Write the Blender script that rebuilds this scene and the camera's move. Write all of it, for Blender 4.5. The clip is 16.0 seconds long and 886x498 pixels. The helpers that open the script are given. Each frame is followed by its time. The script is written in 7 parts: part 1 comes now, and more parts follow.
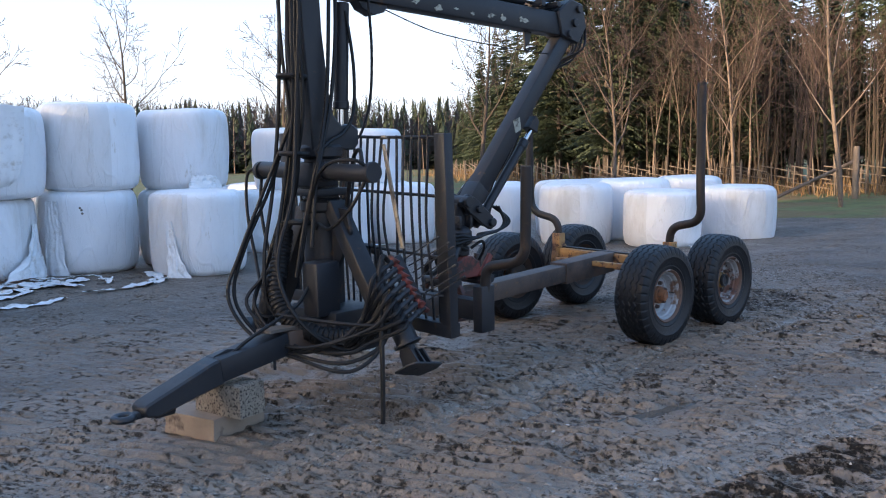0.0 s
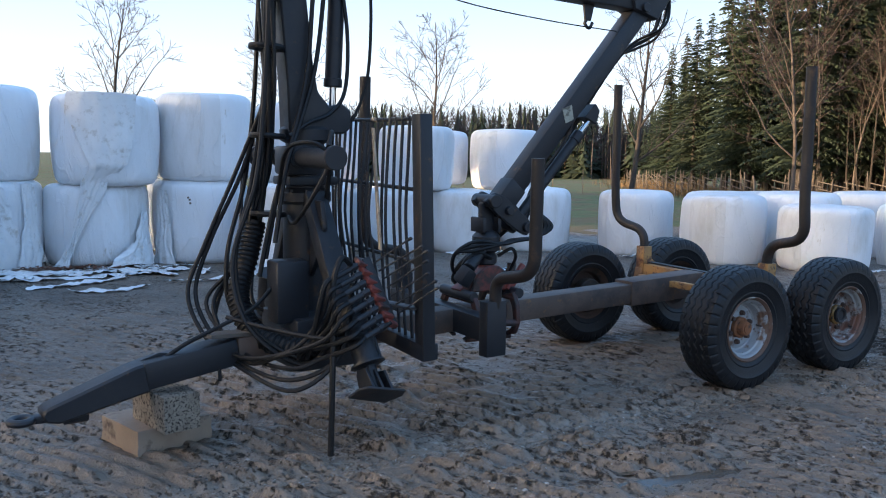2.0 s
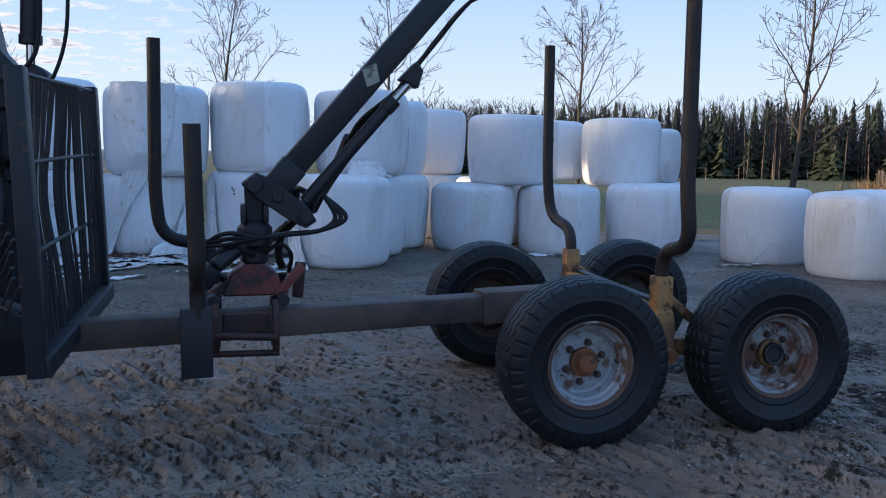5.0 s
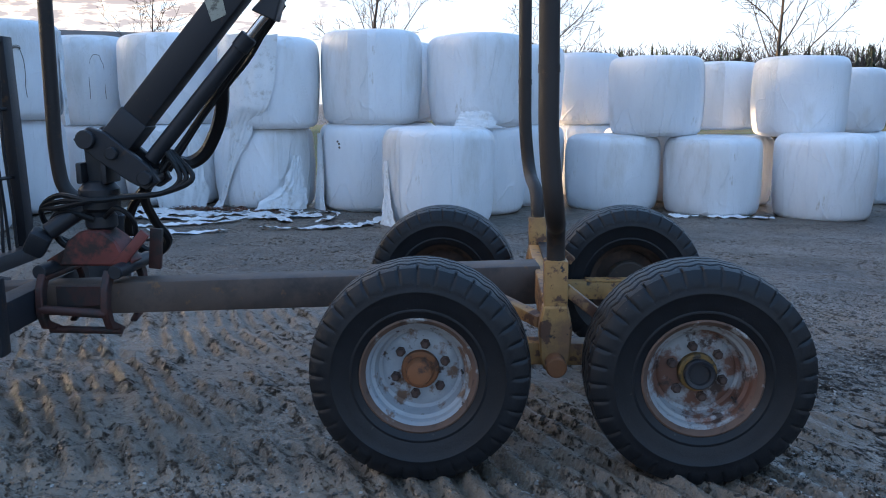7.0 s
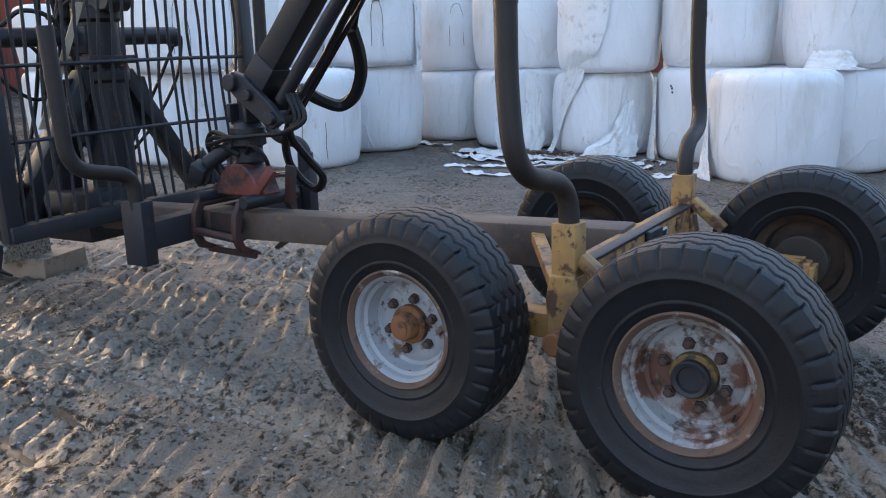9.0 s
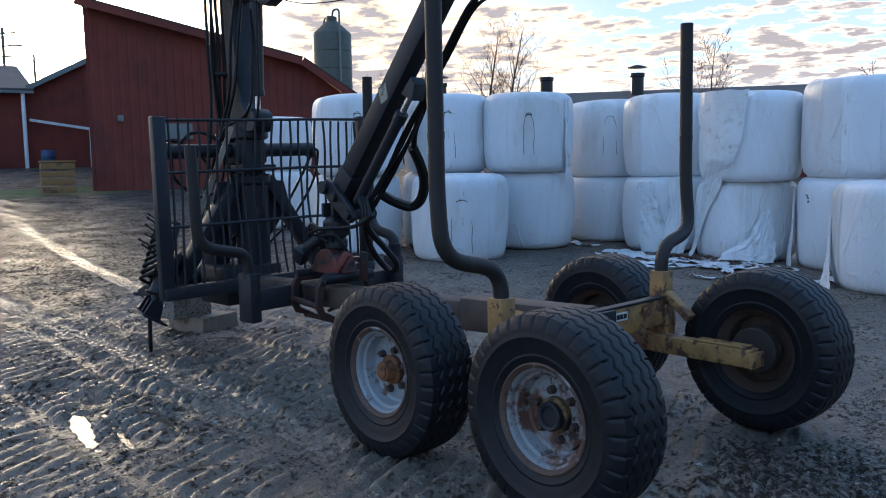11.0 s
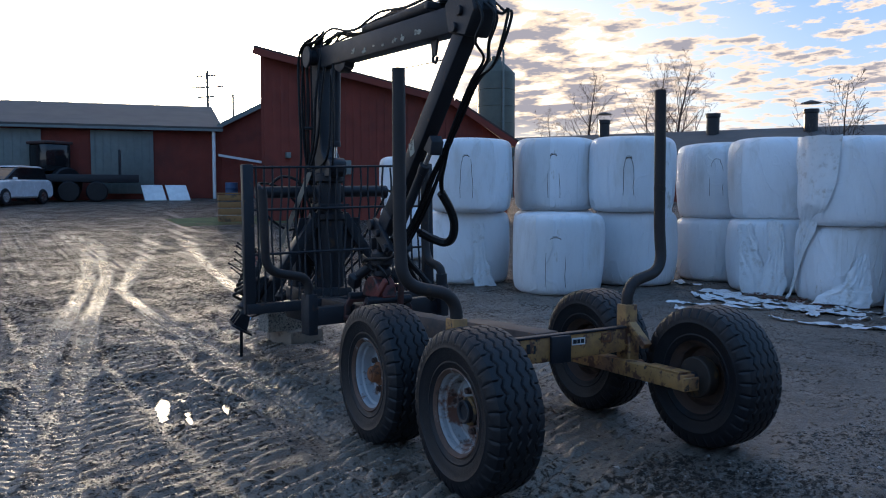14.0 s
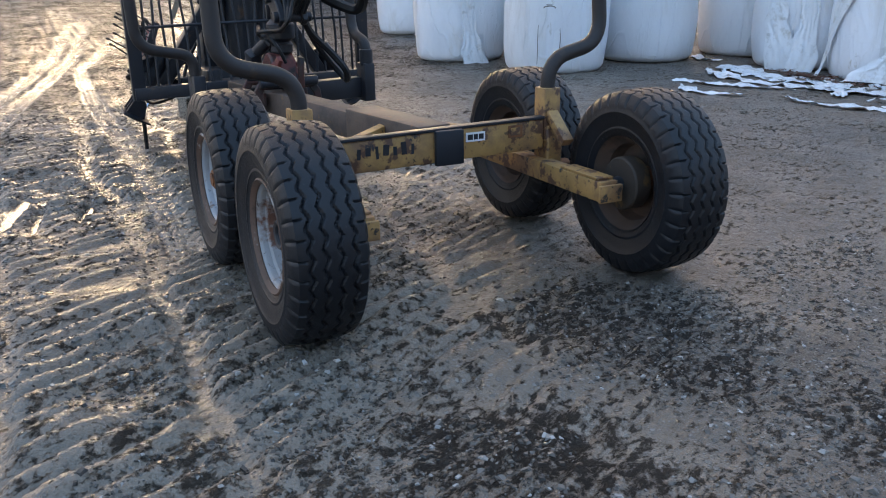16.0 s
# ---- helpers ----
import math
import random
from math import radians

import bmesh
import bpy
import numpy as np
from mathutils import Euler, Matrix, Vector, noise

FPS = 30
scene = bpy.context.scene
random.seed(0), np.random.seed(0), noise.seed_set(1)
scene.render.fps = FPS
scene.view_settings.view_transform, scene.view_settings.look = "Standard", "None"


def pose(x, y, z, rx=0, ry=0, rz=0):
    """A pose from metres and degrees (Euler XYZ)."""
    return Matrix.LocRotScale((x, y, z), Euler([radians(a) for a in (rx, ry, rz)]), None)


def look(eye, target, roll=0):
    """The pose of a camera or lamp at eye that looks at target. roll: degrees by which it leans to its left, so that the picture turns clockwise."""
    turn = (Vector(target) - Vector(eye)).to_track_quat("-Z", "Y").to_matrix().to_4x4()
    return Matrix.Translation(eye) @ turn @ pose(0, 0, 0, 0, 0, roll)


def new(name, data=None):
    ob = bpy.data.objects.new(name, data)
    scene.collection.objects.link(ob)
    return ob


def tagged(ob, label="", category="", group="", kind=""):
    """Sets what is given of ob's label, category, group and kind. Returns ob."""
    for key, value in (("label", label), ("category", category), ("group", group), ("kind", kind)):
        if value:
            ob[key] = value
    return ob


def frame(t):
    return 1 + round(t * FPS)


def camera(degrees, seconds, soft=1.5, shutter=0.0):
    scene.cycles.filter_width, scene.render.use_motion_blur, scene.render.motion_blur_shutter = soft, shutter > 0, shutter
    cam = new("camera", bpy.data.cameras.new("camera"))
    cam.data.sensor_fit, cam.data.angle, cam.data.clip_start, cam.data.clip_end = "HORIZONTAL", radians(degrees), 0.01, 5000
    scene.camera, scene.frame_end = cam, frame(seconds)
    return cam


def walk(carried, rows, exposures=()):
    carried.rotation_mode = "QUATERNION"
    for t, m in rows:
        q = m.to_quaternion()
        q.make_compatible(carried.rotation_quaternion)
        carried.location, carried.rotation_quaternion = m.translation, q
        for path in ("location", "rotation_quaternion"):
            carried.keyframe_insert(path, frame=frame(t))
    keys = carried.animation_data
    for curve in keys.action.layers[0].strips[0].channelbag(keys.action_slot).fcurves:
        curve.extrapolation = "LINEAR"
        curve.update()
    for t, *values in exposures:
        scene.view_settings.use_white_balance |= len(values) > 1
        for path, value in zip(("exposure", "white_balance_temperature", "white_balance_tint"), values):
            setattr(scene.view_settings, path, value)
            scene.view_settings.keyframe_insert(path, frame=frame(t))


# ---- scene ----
PATH = [
    (0, (-6.776, -4.817, 1.737), (-5.417, -3.37, 1.493), -1.0),
    (0.5, (-6.446, -4.708, 1.697), (-5.182, -3.171, 1.499), -1.9),
    (1, (-6.085, -4.667, 1.688), (-4.917, -3.056, 1.482), -1.3),
    (1.5, (-5.667, -4.73, 1.625), (-4.558, -3.083, 1.386), 0.3),
    (2, (-5.245, -4.83, 1.606), (-4.245, -3.112, 1.382), 0.7),
    (2.5, (-4.758, -4.949, 1.628), (-3.838, -3.184, 1.435), 0.0),
    (3, (-4.224, -5.088, 1.559), (-3.384, -3.28, 1.398), 0.4),
    (3.5, (-3.695, -5.085, 1.54), (-2.911, -3.252, 1.384), 0.7),
    (4, (-3.18, -4.985, 1.522), (-2.441, -3.136, 1.338), 1.0),
    (4.2, (-2.989, -4.955, 1.494), (-2.302, -3.087, 1.299), 0.8),
    (6.3, (-0.952, -4.296, 1.476), (-0.841, -2.318, 1.203), -0.3),
    (6.5, (-0.759, -4.219, 1.499), (-0.706, -2.24, 1.217), -0.8),
    (7, (-0.276, -4.04, 1.458), (-0.383, -2.073, 1.115), -0.4),
    (7.5, (0.188, -3.783, 1.414), (-0.118, -1.848, 1.016), -0.7),
    (8, (0.572, -3.507, 1.471), (-0.08, -1.656, 1.088), -2.5),
    (8.5, (0.903, -3.341, 1.446), (-0.045, -1.631, 1.029), -0.5),
    (9, (1.236, -3.324, 1.412), (0.159, -1.7, 0.962), -1.6),
    (9.5, (1.629, -3.329, 1.44), (0.407, -1.788, 1.08), -1.2),
    (10, (2.034, -3.368, 1.451), (0.68, -1.923, 1.176), 0.7),
    (10.2, (2.194, -3.417, 1.44), (0.798, -2.008, 1.182), 0.2),
    (12.3, (3.421, -3.431, 1.525), (1.829, -2.229, 1.371), -0.2),
    (12.5, (3.535, -3.42, 1.531), (1.915, -2.256, 1.385), -0.1),
    (13, (3.758, -3.279, 1.532), (2.083, -2.193, 1.408), -0.1),
    (13.5, (3.935, -3.209, 1.528), (2.228, -2.173, 1.426), -0.7),
    (14, (4.15, -3.116, 1.522), (2.418, -2.124, 1.4), -0.1),
    (14.5, (4.196, -2.953, 1.527), (2.466, -1.968, 1.333), -0.1),
    (15, (4.14, -2.593, 1.457), (2.432, -1.618, 1.089), -0.8),
    (15.5, (3.906, -2.171, 1.39), (2.211, -1.252, 0.858), -1.2),
    (16, (3.593, -1.738, 1.399), (1.893, -0.894, 0.766), -0.9),
]
cam = camera(55.6, 16.0, soft=1.05)
walk(cam, [(t, look(e, g, r)) for t, e, g, r in PATH],
     exposures=[(0.0, 1.68, 7100, 13), (0.5, 1.63, 7150, 12), (1.0, 1.3, 6750, 2), (2.0, 1.52, 7000, 9), (3.0, 1.2, 6700, 10), (4.0, 0.76, 6250, 11), (6.5, 1.36, 6600, 12), (7.0, 1.52, 7000, 10), (7.5, 1.95, 8300, 16), (9.0, 2.12, 8800, 16),
                (9.5, 2.1, 8900, 16), (10.0, 1.75, 8100, 8), (12.5, 0.98, 6300, 10), (14.5, 0.76, 6300, 10), (15.0, 1.3, 7000, 11), (15.5, 2.15, 8200, 15), (16.0, 2.05, 8500, 14)])

# ---- world, sun ----
SUN_AZ = radians(167.0)          # from +x towards +y
SUN_EL = radians(4.4)
world = bpy.data.worlds.new("sky")
scene.world = world
world.use_nodes = True


def sky_nodes():
    """A low sun's sky with broken, warm-lit cloud on the sun's side."""
    nt = world.node_tree
    nt.nodes.clear()
    L = nt.links.new
    out = nt.nodes.new("ShaderNodeOutputWorld")
    bg = nt.nodes.new("ShaderNodeBackground")
    sky = nt.nodes.new("ShaderNodeTexSky")
    sky.sky_type = "NISHITA"
    sky.sun_disc = False
    sky.sun_elevation = SUN_EL
    sky.sun_rotation = radians(90.0) - SUN_AZ
    sky.air_density, sky.dust_density, sky.ozone_density = 1.0, 0.4, 4.0
    tc = nt.nodes.new("ShaderNodeTexCoord")
    sep = nt.nodes.new("ShaderNodeSeparateXYZ")
    L(tc.outputs["Generated"], sep.inputs[0])

    def m2(op, a, b):
        n = nt.nodes.new("ShaderNodeMath")
        n.operation = op
        for s, v in zip(n.inputs, (a, b)):
            if isinstance(v, (int, float)):
                s.default_value = v
            else:
                L(v, s)
        return n.outputs[0]

    def rng(v, a, b, c=0.0, d=1.0):
        n = nt.nodes.new("ShaderNodeMapRange")
        n.interpolation_type = "SMOOTHSTEP"
        for k, val in zip(("From Min", "From Max", "To Min", "To Max"), (a, b, c, d)):
            n.inputs[k].default_value = val
        L(v, n.inputs["Value"])
        return n.outputs[0]

    def mix(f, a, b):
        n = nt.nodes.new("ShaderNodeMix")
        n.data_type = "RGBA"
        for s, v in ((n.inputs[0], f), (n.inputs[6], a), (n.inputs[7], b)):
            if isinstance(v, tuple):
                s.default_value = (*v, 1)
            else:
                L(v, s)
        return n.outputs[2]

    z = m2("MAXIMUM", sep.outputs["Z"], 0.0)
    toward = m2("ADD", m2("MULTIPLY", sep.outputs["X"], math.cos(SUN_AZ)), m2("MULTIPLY", sep.outputs["Y"], math.sin(SUN_AZ)))
    # flat cloud deck
    zz = m2("ADD", z, 0.10)
    comb = nt.nodes.new("ShaderNodeCombineXYZ")
    L(m2("DIVIDE", sep.outputs["X"], zz), comb.inputs[0])
    L(m2("DIVIDE", sep.outputs["Y"], zz), comb.inputs[1])
    n1 = nt.nodes.new("ShaderNodeTexNoise")
    n1.inputs["Scale"].default_value, n1.inputs["Detail"].default_value, n1.inputs["Roughness"].default_value = 5.2, 9.0, 0.58
    L(comb.outputs[0], n1.inputs["Vector"])
    n2 = nt.nodes.new("ShaderNodeTexNoise")
    n2.inputs["Scale"].default_value, n2.inputs["Detail"].default_value = 0.55, 3.0
    L(comb.outputs[0], n2.inputs["Vector"])
    dens = m2("ADD", n1.outputs["Fac"], m2("MULTIPLY", m2("SUBTRACT", n2.outputs["Fac"], 0.5), 0.5))
    dens = m2("ADD", dens, rng(toward, -0.2, 0.95, -0.10, 0.03))
    mask = m2("MULTIPLY", m2("MULTIPLY", rng(dens, 0.465, 0.53), rng(z, 0.02, 0.10)), rng(toward, 0.15, 0.5))
    core = rng(dens, 0.53, 0.62)
    lit = mix(rng(toward, 0.2, 1.0), SKY_CLOUD_FAR, SKY_CLOUD_SUN)
    cloud = mix(core, lit, SKY_CLOUD_CORE)
    # clear sky: pale near the horizon, blue above, over the sky texture
    clear = mix(rng(z, 0.0, 0.36), SKY_LOW, SKY_HIGH)
    glow = rng(toward, 0.72, 1.0)
    clear = mix(m2("MULTIPLY", glow, rng(z, 0.55, 0.0)), clear, SKY_GLOW)
    near = rng(m2("ADD", m2("MULTIPLY", toward, math.cos(SUN_EL)), m2("MULTIPLY", sep.outputs["Z"], math.sin(SUN_EL))), 0.93, 1.0)
    clear = mix(near, clear, SKY_CORE)
    scaled = nt.nodes.new("ShaderNodeVectorMath")
    scaled.operation = "SCALE"
    scaled.inputs[3].default_value = SKY_GAIN
    L(sky.outputs[0], scaled.inputs[0])
    base = nt.nodes.new("ShaderNodeMix")
    base.data_type = "RGBA"
    base.inputs[0].default_value = 0.75
    L(scaled.outputs[0], base.inputs[6])
    L(clear, base.inputs[7])
    L(mix(m2("MULTIPLY", mask, rng(near, 0.7, 0.0)), base.outputs[2], cloud), bg.inputs["Color"])
    bg.inputs["Strength"].default_value = SKY_STRENGTH
    L(bg.outputs[0], out.inputs["Surface"])


SKY_STRENGTH, SKY_GAIN = 1.0, 0.11
SKY_LOW, SKY_HIGH, SKY_GLOW, SKY_CORE = (0.51, 0.585, 0.70), (0.16, 0.33, 0.64), (1.3, 1.15, 0.95), (11.0, 9.0, 6.4)
SKY_CLOUD_FAR, SKY_CLOUD_SUN, SKY_CLOUD_CORE = (0.50, 0.50, 0.56), (0.70, 0.54, 0.40), (0.25, 0.235, 0.26)
sky_nodes()
sun_data = bpy.data.lights.new("sun", "SUN")
sun_data.energy, sun_data.angle, sun_data.color = 3.5, radians(0.6), (1.0, 0.72, 0.45)
sun = new("sun", sun_data)
sun.matrix_world = look((0, 0, 60), (-math.cos(SUN_AZ) * 100, -math.sin(SUN_AZ) * 100, 60 - 100 * math.tan(SUN_EL)))


# ---- materials ----
def material(name, base, rough=0.7, metal=0.0, spots=(), bump=0.0, bump_scale=60.0, vary=0.12, vary_scale=3.0, random_tint=0.0, spec=0.5, stretch=(1, 1, 1)):
    """spots: (colour, noise scale, threshold 0..1, softness) layers of dirt, rust or chipped paint."""
    m = bpy.data.materials.new(name)
    m.use_nodes = True
    nt = m.node_tree
    bsdf = nt.nodes["Principled BSDF"]
    tc = nt.nodes.new("ShaderNodeTexCoord")
    co = tc.outputs["Object"]
    if stretch != (1, 1, 1):
        mp = nt.nodes.new("ShaderNodeMapping")
        mp.inputs["Scale"].default_value = stretch
        nt.links.new(co, mp.inputs["Vector"])
        co = mp.outputs[0]

    def noise_tex(scale, detail=5.0, rough_=0.6):
        n = nt.nodes.new("ShaderNodeTexNoise")
        n.inputs["Scale"].default_value, n.inputs["Detail"].default_value, n.inputs["Roughness"].default_value = scale, detail, rough_
        nt.links.new(co, n.inputs["Vector"])
        return n

    def ramp(fac, lo, hi):
        r = nt.nodes.new("ShaderNodeMapRange")
        r.inputs["From Min"].default_value, r.inputs["From Max"].default_value = lo, hi
        nt.links.new(fac, r.inputs["Value"])
        return r.outputs[0]

    def mix(fac, a, b):
        x = nt.nodes.new("ShaderNodeMix")
        x.data_type = "RGBA"
        for sock, v in ((x.inputs[0], fac), (x.inputs[6], a), (x.inputs[7], b)):
            if isinstance(v, (tuple, float)):
                sock.default_value = (*v, 1.0) if isinstance(v, tuple) else v
            else:
                nt.links.new(v, sock)
        return x.outputs[2]

    dark = tuple(c * (1 - vary) for c in base)
    light = tuple(min(1.0, c * (1 + vary)) for c in base)
    col = mix(ramp(noise_tex(vary_scale, 8.0, 0.65).outputs["Fac"], 0.32, 0.68), dark, light)
    for c, scale, thr, soft in spots:
        col = mix(ramp(noise_tex(scale, 7.0, 0.65).outputs["Fac"], thr, thr + soft), col, c)
    if random_tint:
        info = nt.nodes.new("ShaderNodeObjectInfo")
        hsv = nt.nodes.new("ShaderNodeHueSaturation")
        nt.links.new(ramp(info.outputs["Random"], -0.0, 1.0), hsv.inputs["Value"])
        hsv.inputs["Value"].default_value = 1.0
        mr = nt.nodes.new("ShaderNodeMapRange")
        mr.inputs["To Min"].default_value, mr.inputs["To Max"].default_value = 1 - random_tint, 1 + random_tint
        nt.links.new(info.outputs["Random"], mr.inputs["Value"])
        nt.links.new(mr.outputs[0], hsv.inputs["Value"])
        nt.links.new(col, hsv.inputs["Color"])
        col = hsv.outputs[0]
    nt.links.new(col, bsdf.inputs["Base Color"])
    rn = nt.nodes.new("ShaderNodeMapRange")
    rn.inputs["To Min"].default_value, rn.inputs["To Max"].default_value = max(0.02, rough - 0.12), min(1.0, rough + 0.12)
    nt.links.new(noise_tex(vary_scale * 4).outputs["Fac"], rn.inputs["Value"])
    nt.links.new(rn.outputs[0], bsdf.inputs["Roughness"])
    bsdf.inputs["Metallic"].default_value = metal
    bsdf.inputs["Specular IOR Level"].default_value = spec
    if bump:
        b = nt.nodes.new("ShaderNodeBump")
        b.inputs["Strength"].default_value, b.inputs["Distance"].default_value = 1.0, bump
        nt.links.new(noise_tex(bump_scale, 6.0, 0.7).outputs["Fac"], b.inputs["Height"])
        nt.links.new(b.outputs[0], bsdf.inputs["Normal"])
    return m


BLACK_STEEL = material("black_painted_steel", (0.018, 0.020, 0.025), 0.46, 0.0, [((0.034, 0.032, 0.033), 2.2, 0.54, 0.2), ((0.07, 0.04, 0.026), 9.0, 0.62, 0.08), ((0.16, 0.15, 0.13), 26.0, 0.73, 0.04)], 0.0008, 90.0, 0.12, 3.0, 0.0, 0.36)
BEAM_STEEL = material("worn_beam_steel", (0.092, 0.060, 0.046), 0.62, 0.0, [((0.05, 0.036, 0.032), 4.0, 0.50, 0.14), ((0.17, 0.085, 0.04), 14.0, 0.60, 0.08)], 0.001, 70.0, 0.3)
YELLOW = material("worn_yellow_paint", (0.395, 0.203, 0.067), 0.6, 0.0, [((0.22, 0.11, 0.055), 3.2, 0.465, 0.12), ((0.11, 0.048, 0.028), 11.0, 0.535, 0.05), ((0.035, 0.026, 0.024), 15.0, 0.60, 0.04)], 0.0012, 60.0, 0.25, 6.0)
RED_PAINT = material("faded_red_paint", (0.17, 0.036, 0.028), 0.55, 0.0, [((0.03, 0.018, 0.016), 8.0, 0.48, 0.12)], 0.0008, 70.0, 0.25)
PIPE = material("rusty_dark_pipe", (0.026, 0.021, 0.020), 0.55, 0.0, [((0.06, 0.036, 0.024), 8.0, 0.60, 0.10)], 0.0006, 90.0, 0.25, 3.0, 0.0, 0.36)
RUBBER = material("worn_black_rubber", (0.0080, 0.0092, 0.0120), 0.46, 0.0, [((0.016, 0.0168, 0.0185), 6.0, 0.55, 0.25), ((0.045, 0.043, 0.041), 34.0, 0.66, 0.05)], 0.0016, 70.0, 0.3, 7.0, 0.0, 0.34)
HOSE = material("black_hydraulic_hose", (0.0085, 0.0088, 0.010), 0.5, 0.0, [((0.024, 0.022, 0.021), 12.0, 0.58, 0.2)], 0.0003, 200.0, 0.12, 3.0, 0.0, 0.3)
RIM = material("rusty_white_rim", (0.31, 0.33, 0.35), 0.5, 0.0, [((0.15, 0.085, 0.055), 6.0, 0.53, 0.06), ((0.05, 0.03, 0.025), 18.0, 0.60, 0.05)], 0.0008, 60.0, 0.2, 5.0)
RIM_RUST = material("rusted_rim", (0.30, 0.305, 0.31), 0.6, 0.0, [((0.14, 0.06, 0.038), 5.0, 0.47, 0.07), ((0.05, 0.028, 0.022), 14.0, 0.54, 0.08)], 0.001, 60.0, 0.2, 5.0)
BRAKE = material("rusty_brown_drum", (0.038, 0.026, 0.019), 0.75, 0.0, [((0.16, 0.09, 0.03), 7.0, 0.56, 0.1)], 0.001, 60.0, 0.25)
RED_DARK = material("dark_worn_red_paint", (0.06, 0.020, 0.016), 0.6, 0.0, [((0.022, 0.018, 0.018), 9.0, 0.46, 0.12)], 0.001, 60.0, 0.25)
PALE_CHIP = material("pale_worn_paint", (0.38, 0.37, 0.30), 0.7, 0.0, [((0.12, 0.11, 0.09), 30.0, 0.5, 0.1)])
RUST = material("orange_rust", (0.20, 0.075, 0.03), 0.8, 0.0, [((0.07, 0.032, 0.02), 15.0, 0.50, 0.1)], 0.001, 80.0, 0.25)
HUB = material("greasy_yellow_hub", (0.20, 0.11, 0.03), 0.6, 0.0, [((0.03, 0.022, 0.018), 14.0, 0.47, 0.06)], 0.001, 60.0, 0.25, 6.0)
NUTS = material("dark_rusty_nuts", (0.06, 0.035, 0.028), 0.75, 0.0, (), 0.0005, 90.0, 0.3)
FLANGE = material("rusted_rim_flange", (0.12, 0.068, 0.048), 0.75, 0.0, [((0.34, 0.33, 0.32), 9.0, 0.58, 0.08), ((0.06, 0.035, 0.028), 16.0, 0.56, 0.08)], 0.001, 60.0, 0.25, 6.0)
CHROME = material("chromed_rod", (0.6, 0.6, 0.6), 0.2, 1.0)
FILM = material("white_stretch_film", (0.745, 0.755, 0.775), 0.40, 0.0, [((0.60, 0.58, 0.55), 1.5, 0.56, 0.16), ((0.50, 0.46, 0.40), 5.0, 0.66, 0.06), ((0.16, 0.13, 0.10), 11.0, 0.74, 0.03)], 0.010, 5.0, 0.05, 2.2, 0.06, 0.5, (1, 1, 0.28))


def add_creases(m, strong):
    """Fine drawn creases and slack ripples in stretched film, added to the relief."""
    nt = m.node_tree
    L = nt.links.new
    bump = next(n for n in nt.nodes if n.type == "BUMP")
    old = bump.inputs["Height"].links[0].from_socket
    tc = nt.nodes.new("ShaderNodeTexCoord").outputs["Object"]
    total = old
    for scale, turn, width, high in (((1.6, 1.6, 0.55), 0.35, 0.030, 0.55), ((3.4, 3.4, 0.8), -0.25, 0.022, 0.32), ((5.5, 5.5, 3.0), 0.9, 0.018, 0.18)):
        mp = nt.nodes.new("ShaderNodeMapping")
        mp.inputs["Scale"].default_value = scale
        mp.inputs["Rotation"].default_value = (turn, turn * 0.6, 0)
        L(tc, mp.inputs["Vector"])
        n = nt.nodes.new("ShaderNodeTexNoise")
        n.inputs["Scale"].default_value, n.inputs["Detail"].default_value, n.inputs["Distortion"].default_value = 1.0, 2.0, 0.8
        L(mp.outputs[0], n.inputs["Vector"])
        d = nt.nodes.new("ShaderNodeMath")
        d.operation = "SUBTRACT"
        L(n.outputs["Fac"], d.inputs[0])
        d.inputs[1].default_value = 0.5
        e = nt.nodes.new("ShaderNodeMath")
        e.operation = "ABSOLUTE"
        L(d.outputs[0], e.inputs[0])
        r = nt.nodes.new("ShaderNodeMapRange")
        r.interpolation_type = "SMOOTHSTEP"
        r.inputs["From Max"].default_value = width
        r.inputs["To Min"].default_value, r.inputs["To Max"].default_value = high * strong, 0.0
        L(e.outputs[0], r.inputs["Value"])
        t = nt.nodes.new("ShaderNodeMath")
        L(total, t.inputs[0])
        L(r.outputs[0], t.inputs[1])
        total = t.outputs[0]
    L(total, bump.inputs["Height"])


FILM_FOLD = material("greyer_film_overlap", (0.70, 0.70, 0.705), 0.42, 0.0, [((0.56, 0.54, 0.51), 1.5, 0.55, 0.16), ((0.40, 0.36, 0.31), 6.0, 0.68, 0.06)], 0.008, 6.0, 0.05, 2.2, 0.05, 0.5, (1, 1, 0.28))
add_creases(FILM, 1.0)
add_creases(FILM_FOLD, 1.2)
# rust brown, with the shade inside the deep wheels put into the colour
RIM_RUST_SHADED = material("shade_darkened_rusty_rim", (0.085, 0.05, 0.036), 0.75, 0.0, [((0.04, 0.026, 0.021), 6.0, 0.5, 0.12), ((0.16, 0.15, 0.14), 9.0, 0.66, 0.05)], 0.001, 60.0, 0.25, 5.0)
CONCRETE = material("rough_concrete", (0.34, 0.29, 0.235), 0.95, 0.0, [((0.15, 0.12, 0.09), 5.0, 0.55, 0.12), ((0.045, 0.036, 0.03), 75.0, 0.53, 0.04)], 0.022, 85.0, 0.3, 20.0)
WOODBLOCK = material("worn_wood", (0.27, 0.205, 0.155), 0.8, 0.0, [((0.07, 0.045, 0.035), 4.0, 0.55, 0.1)], 0.003, 40.0, 0.25)
RED_WALL = material("falu_red_boards", (0.19, 0.035, 0.022), 0.8, 0.0, [((0.12, 0.028, 0.02), 0.6, 0.5, 0.2)], 0.0, 30.0, 0.15, 1.5)
ROOF = material("grey_roof_sheet", (0.095, 0.088, 0.085), 0.8, 0.0, [((0.11, 0.10, 0.09), 0.5, 0.5, 0.2)], 0.0, 30.0, 0.15, 1.0)
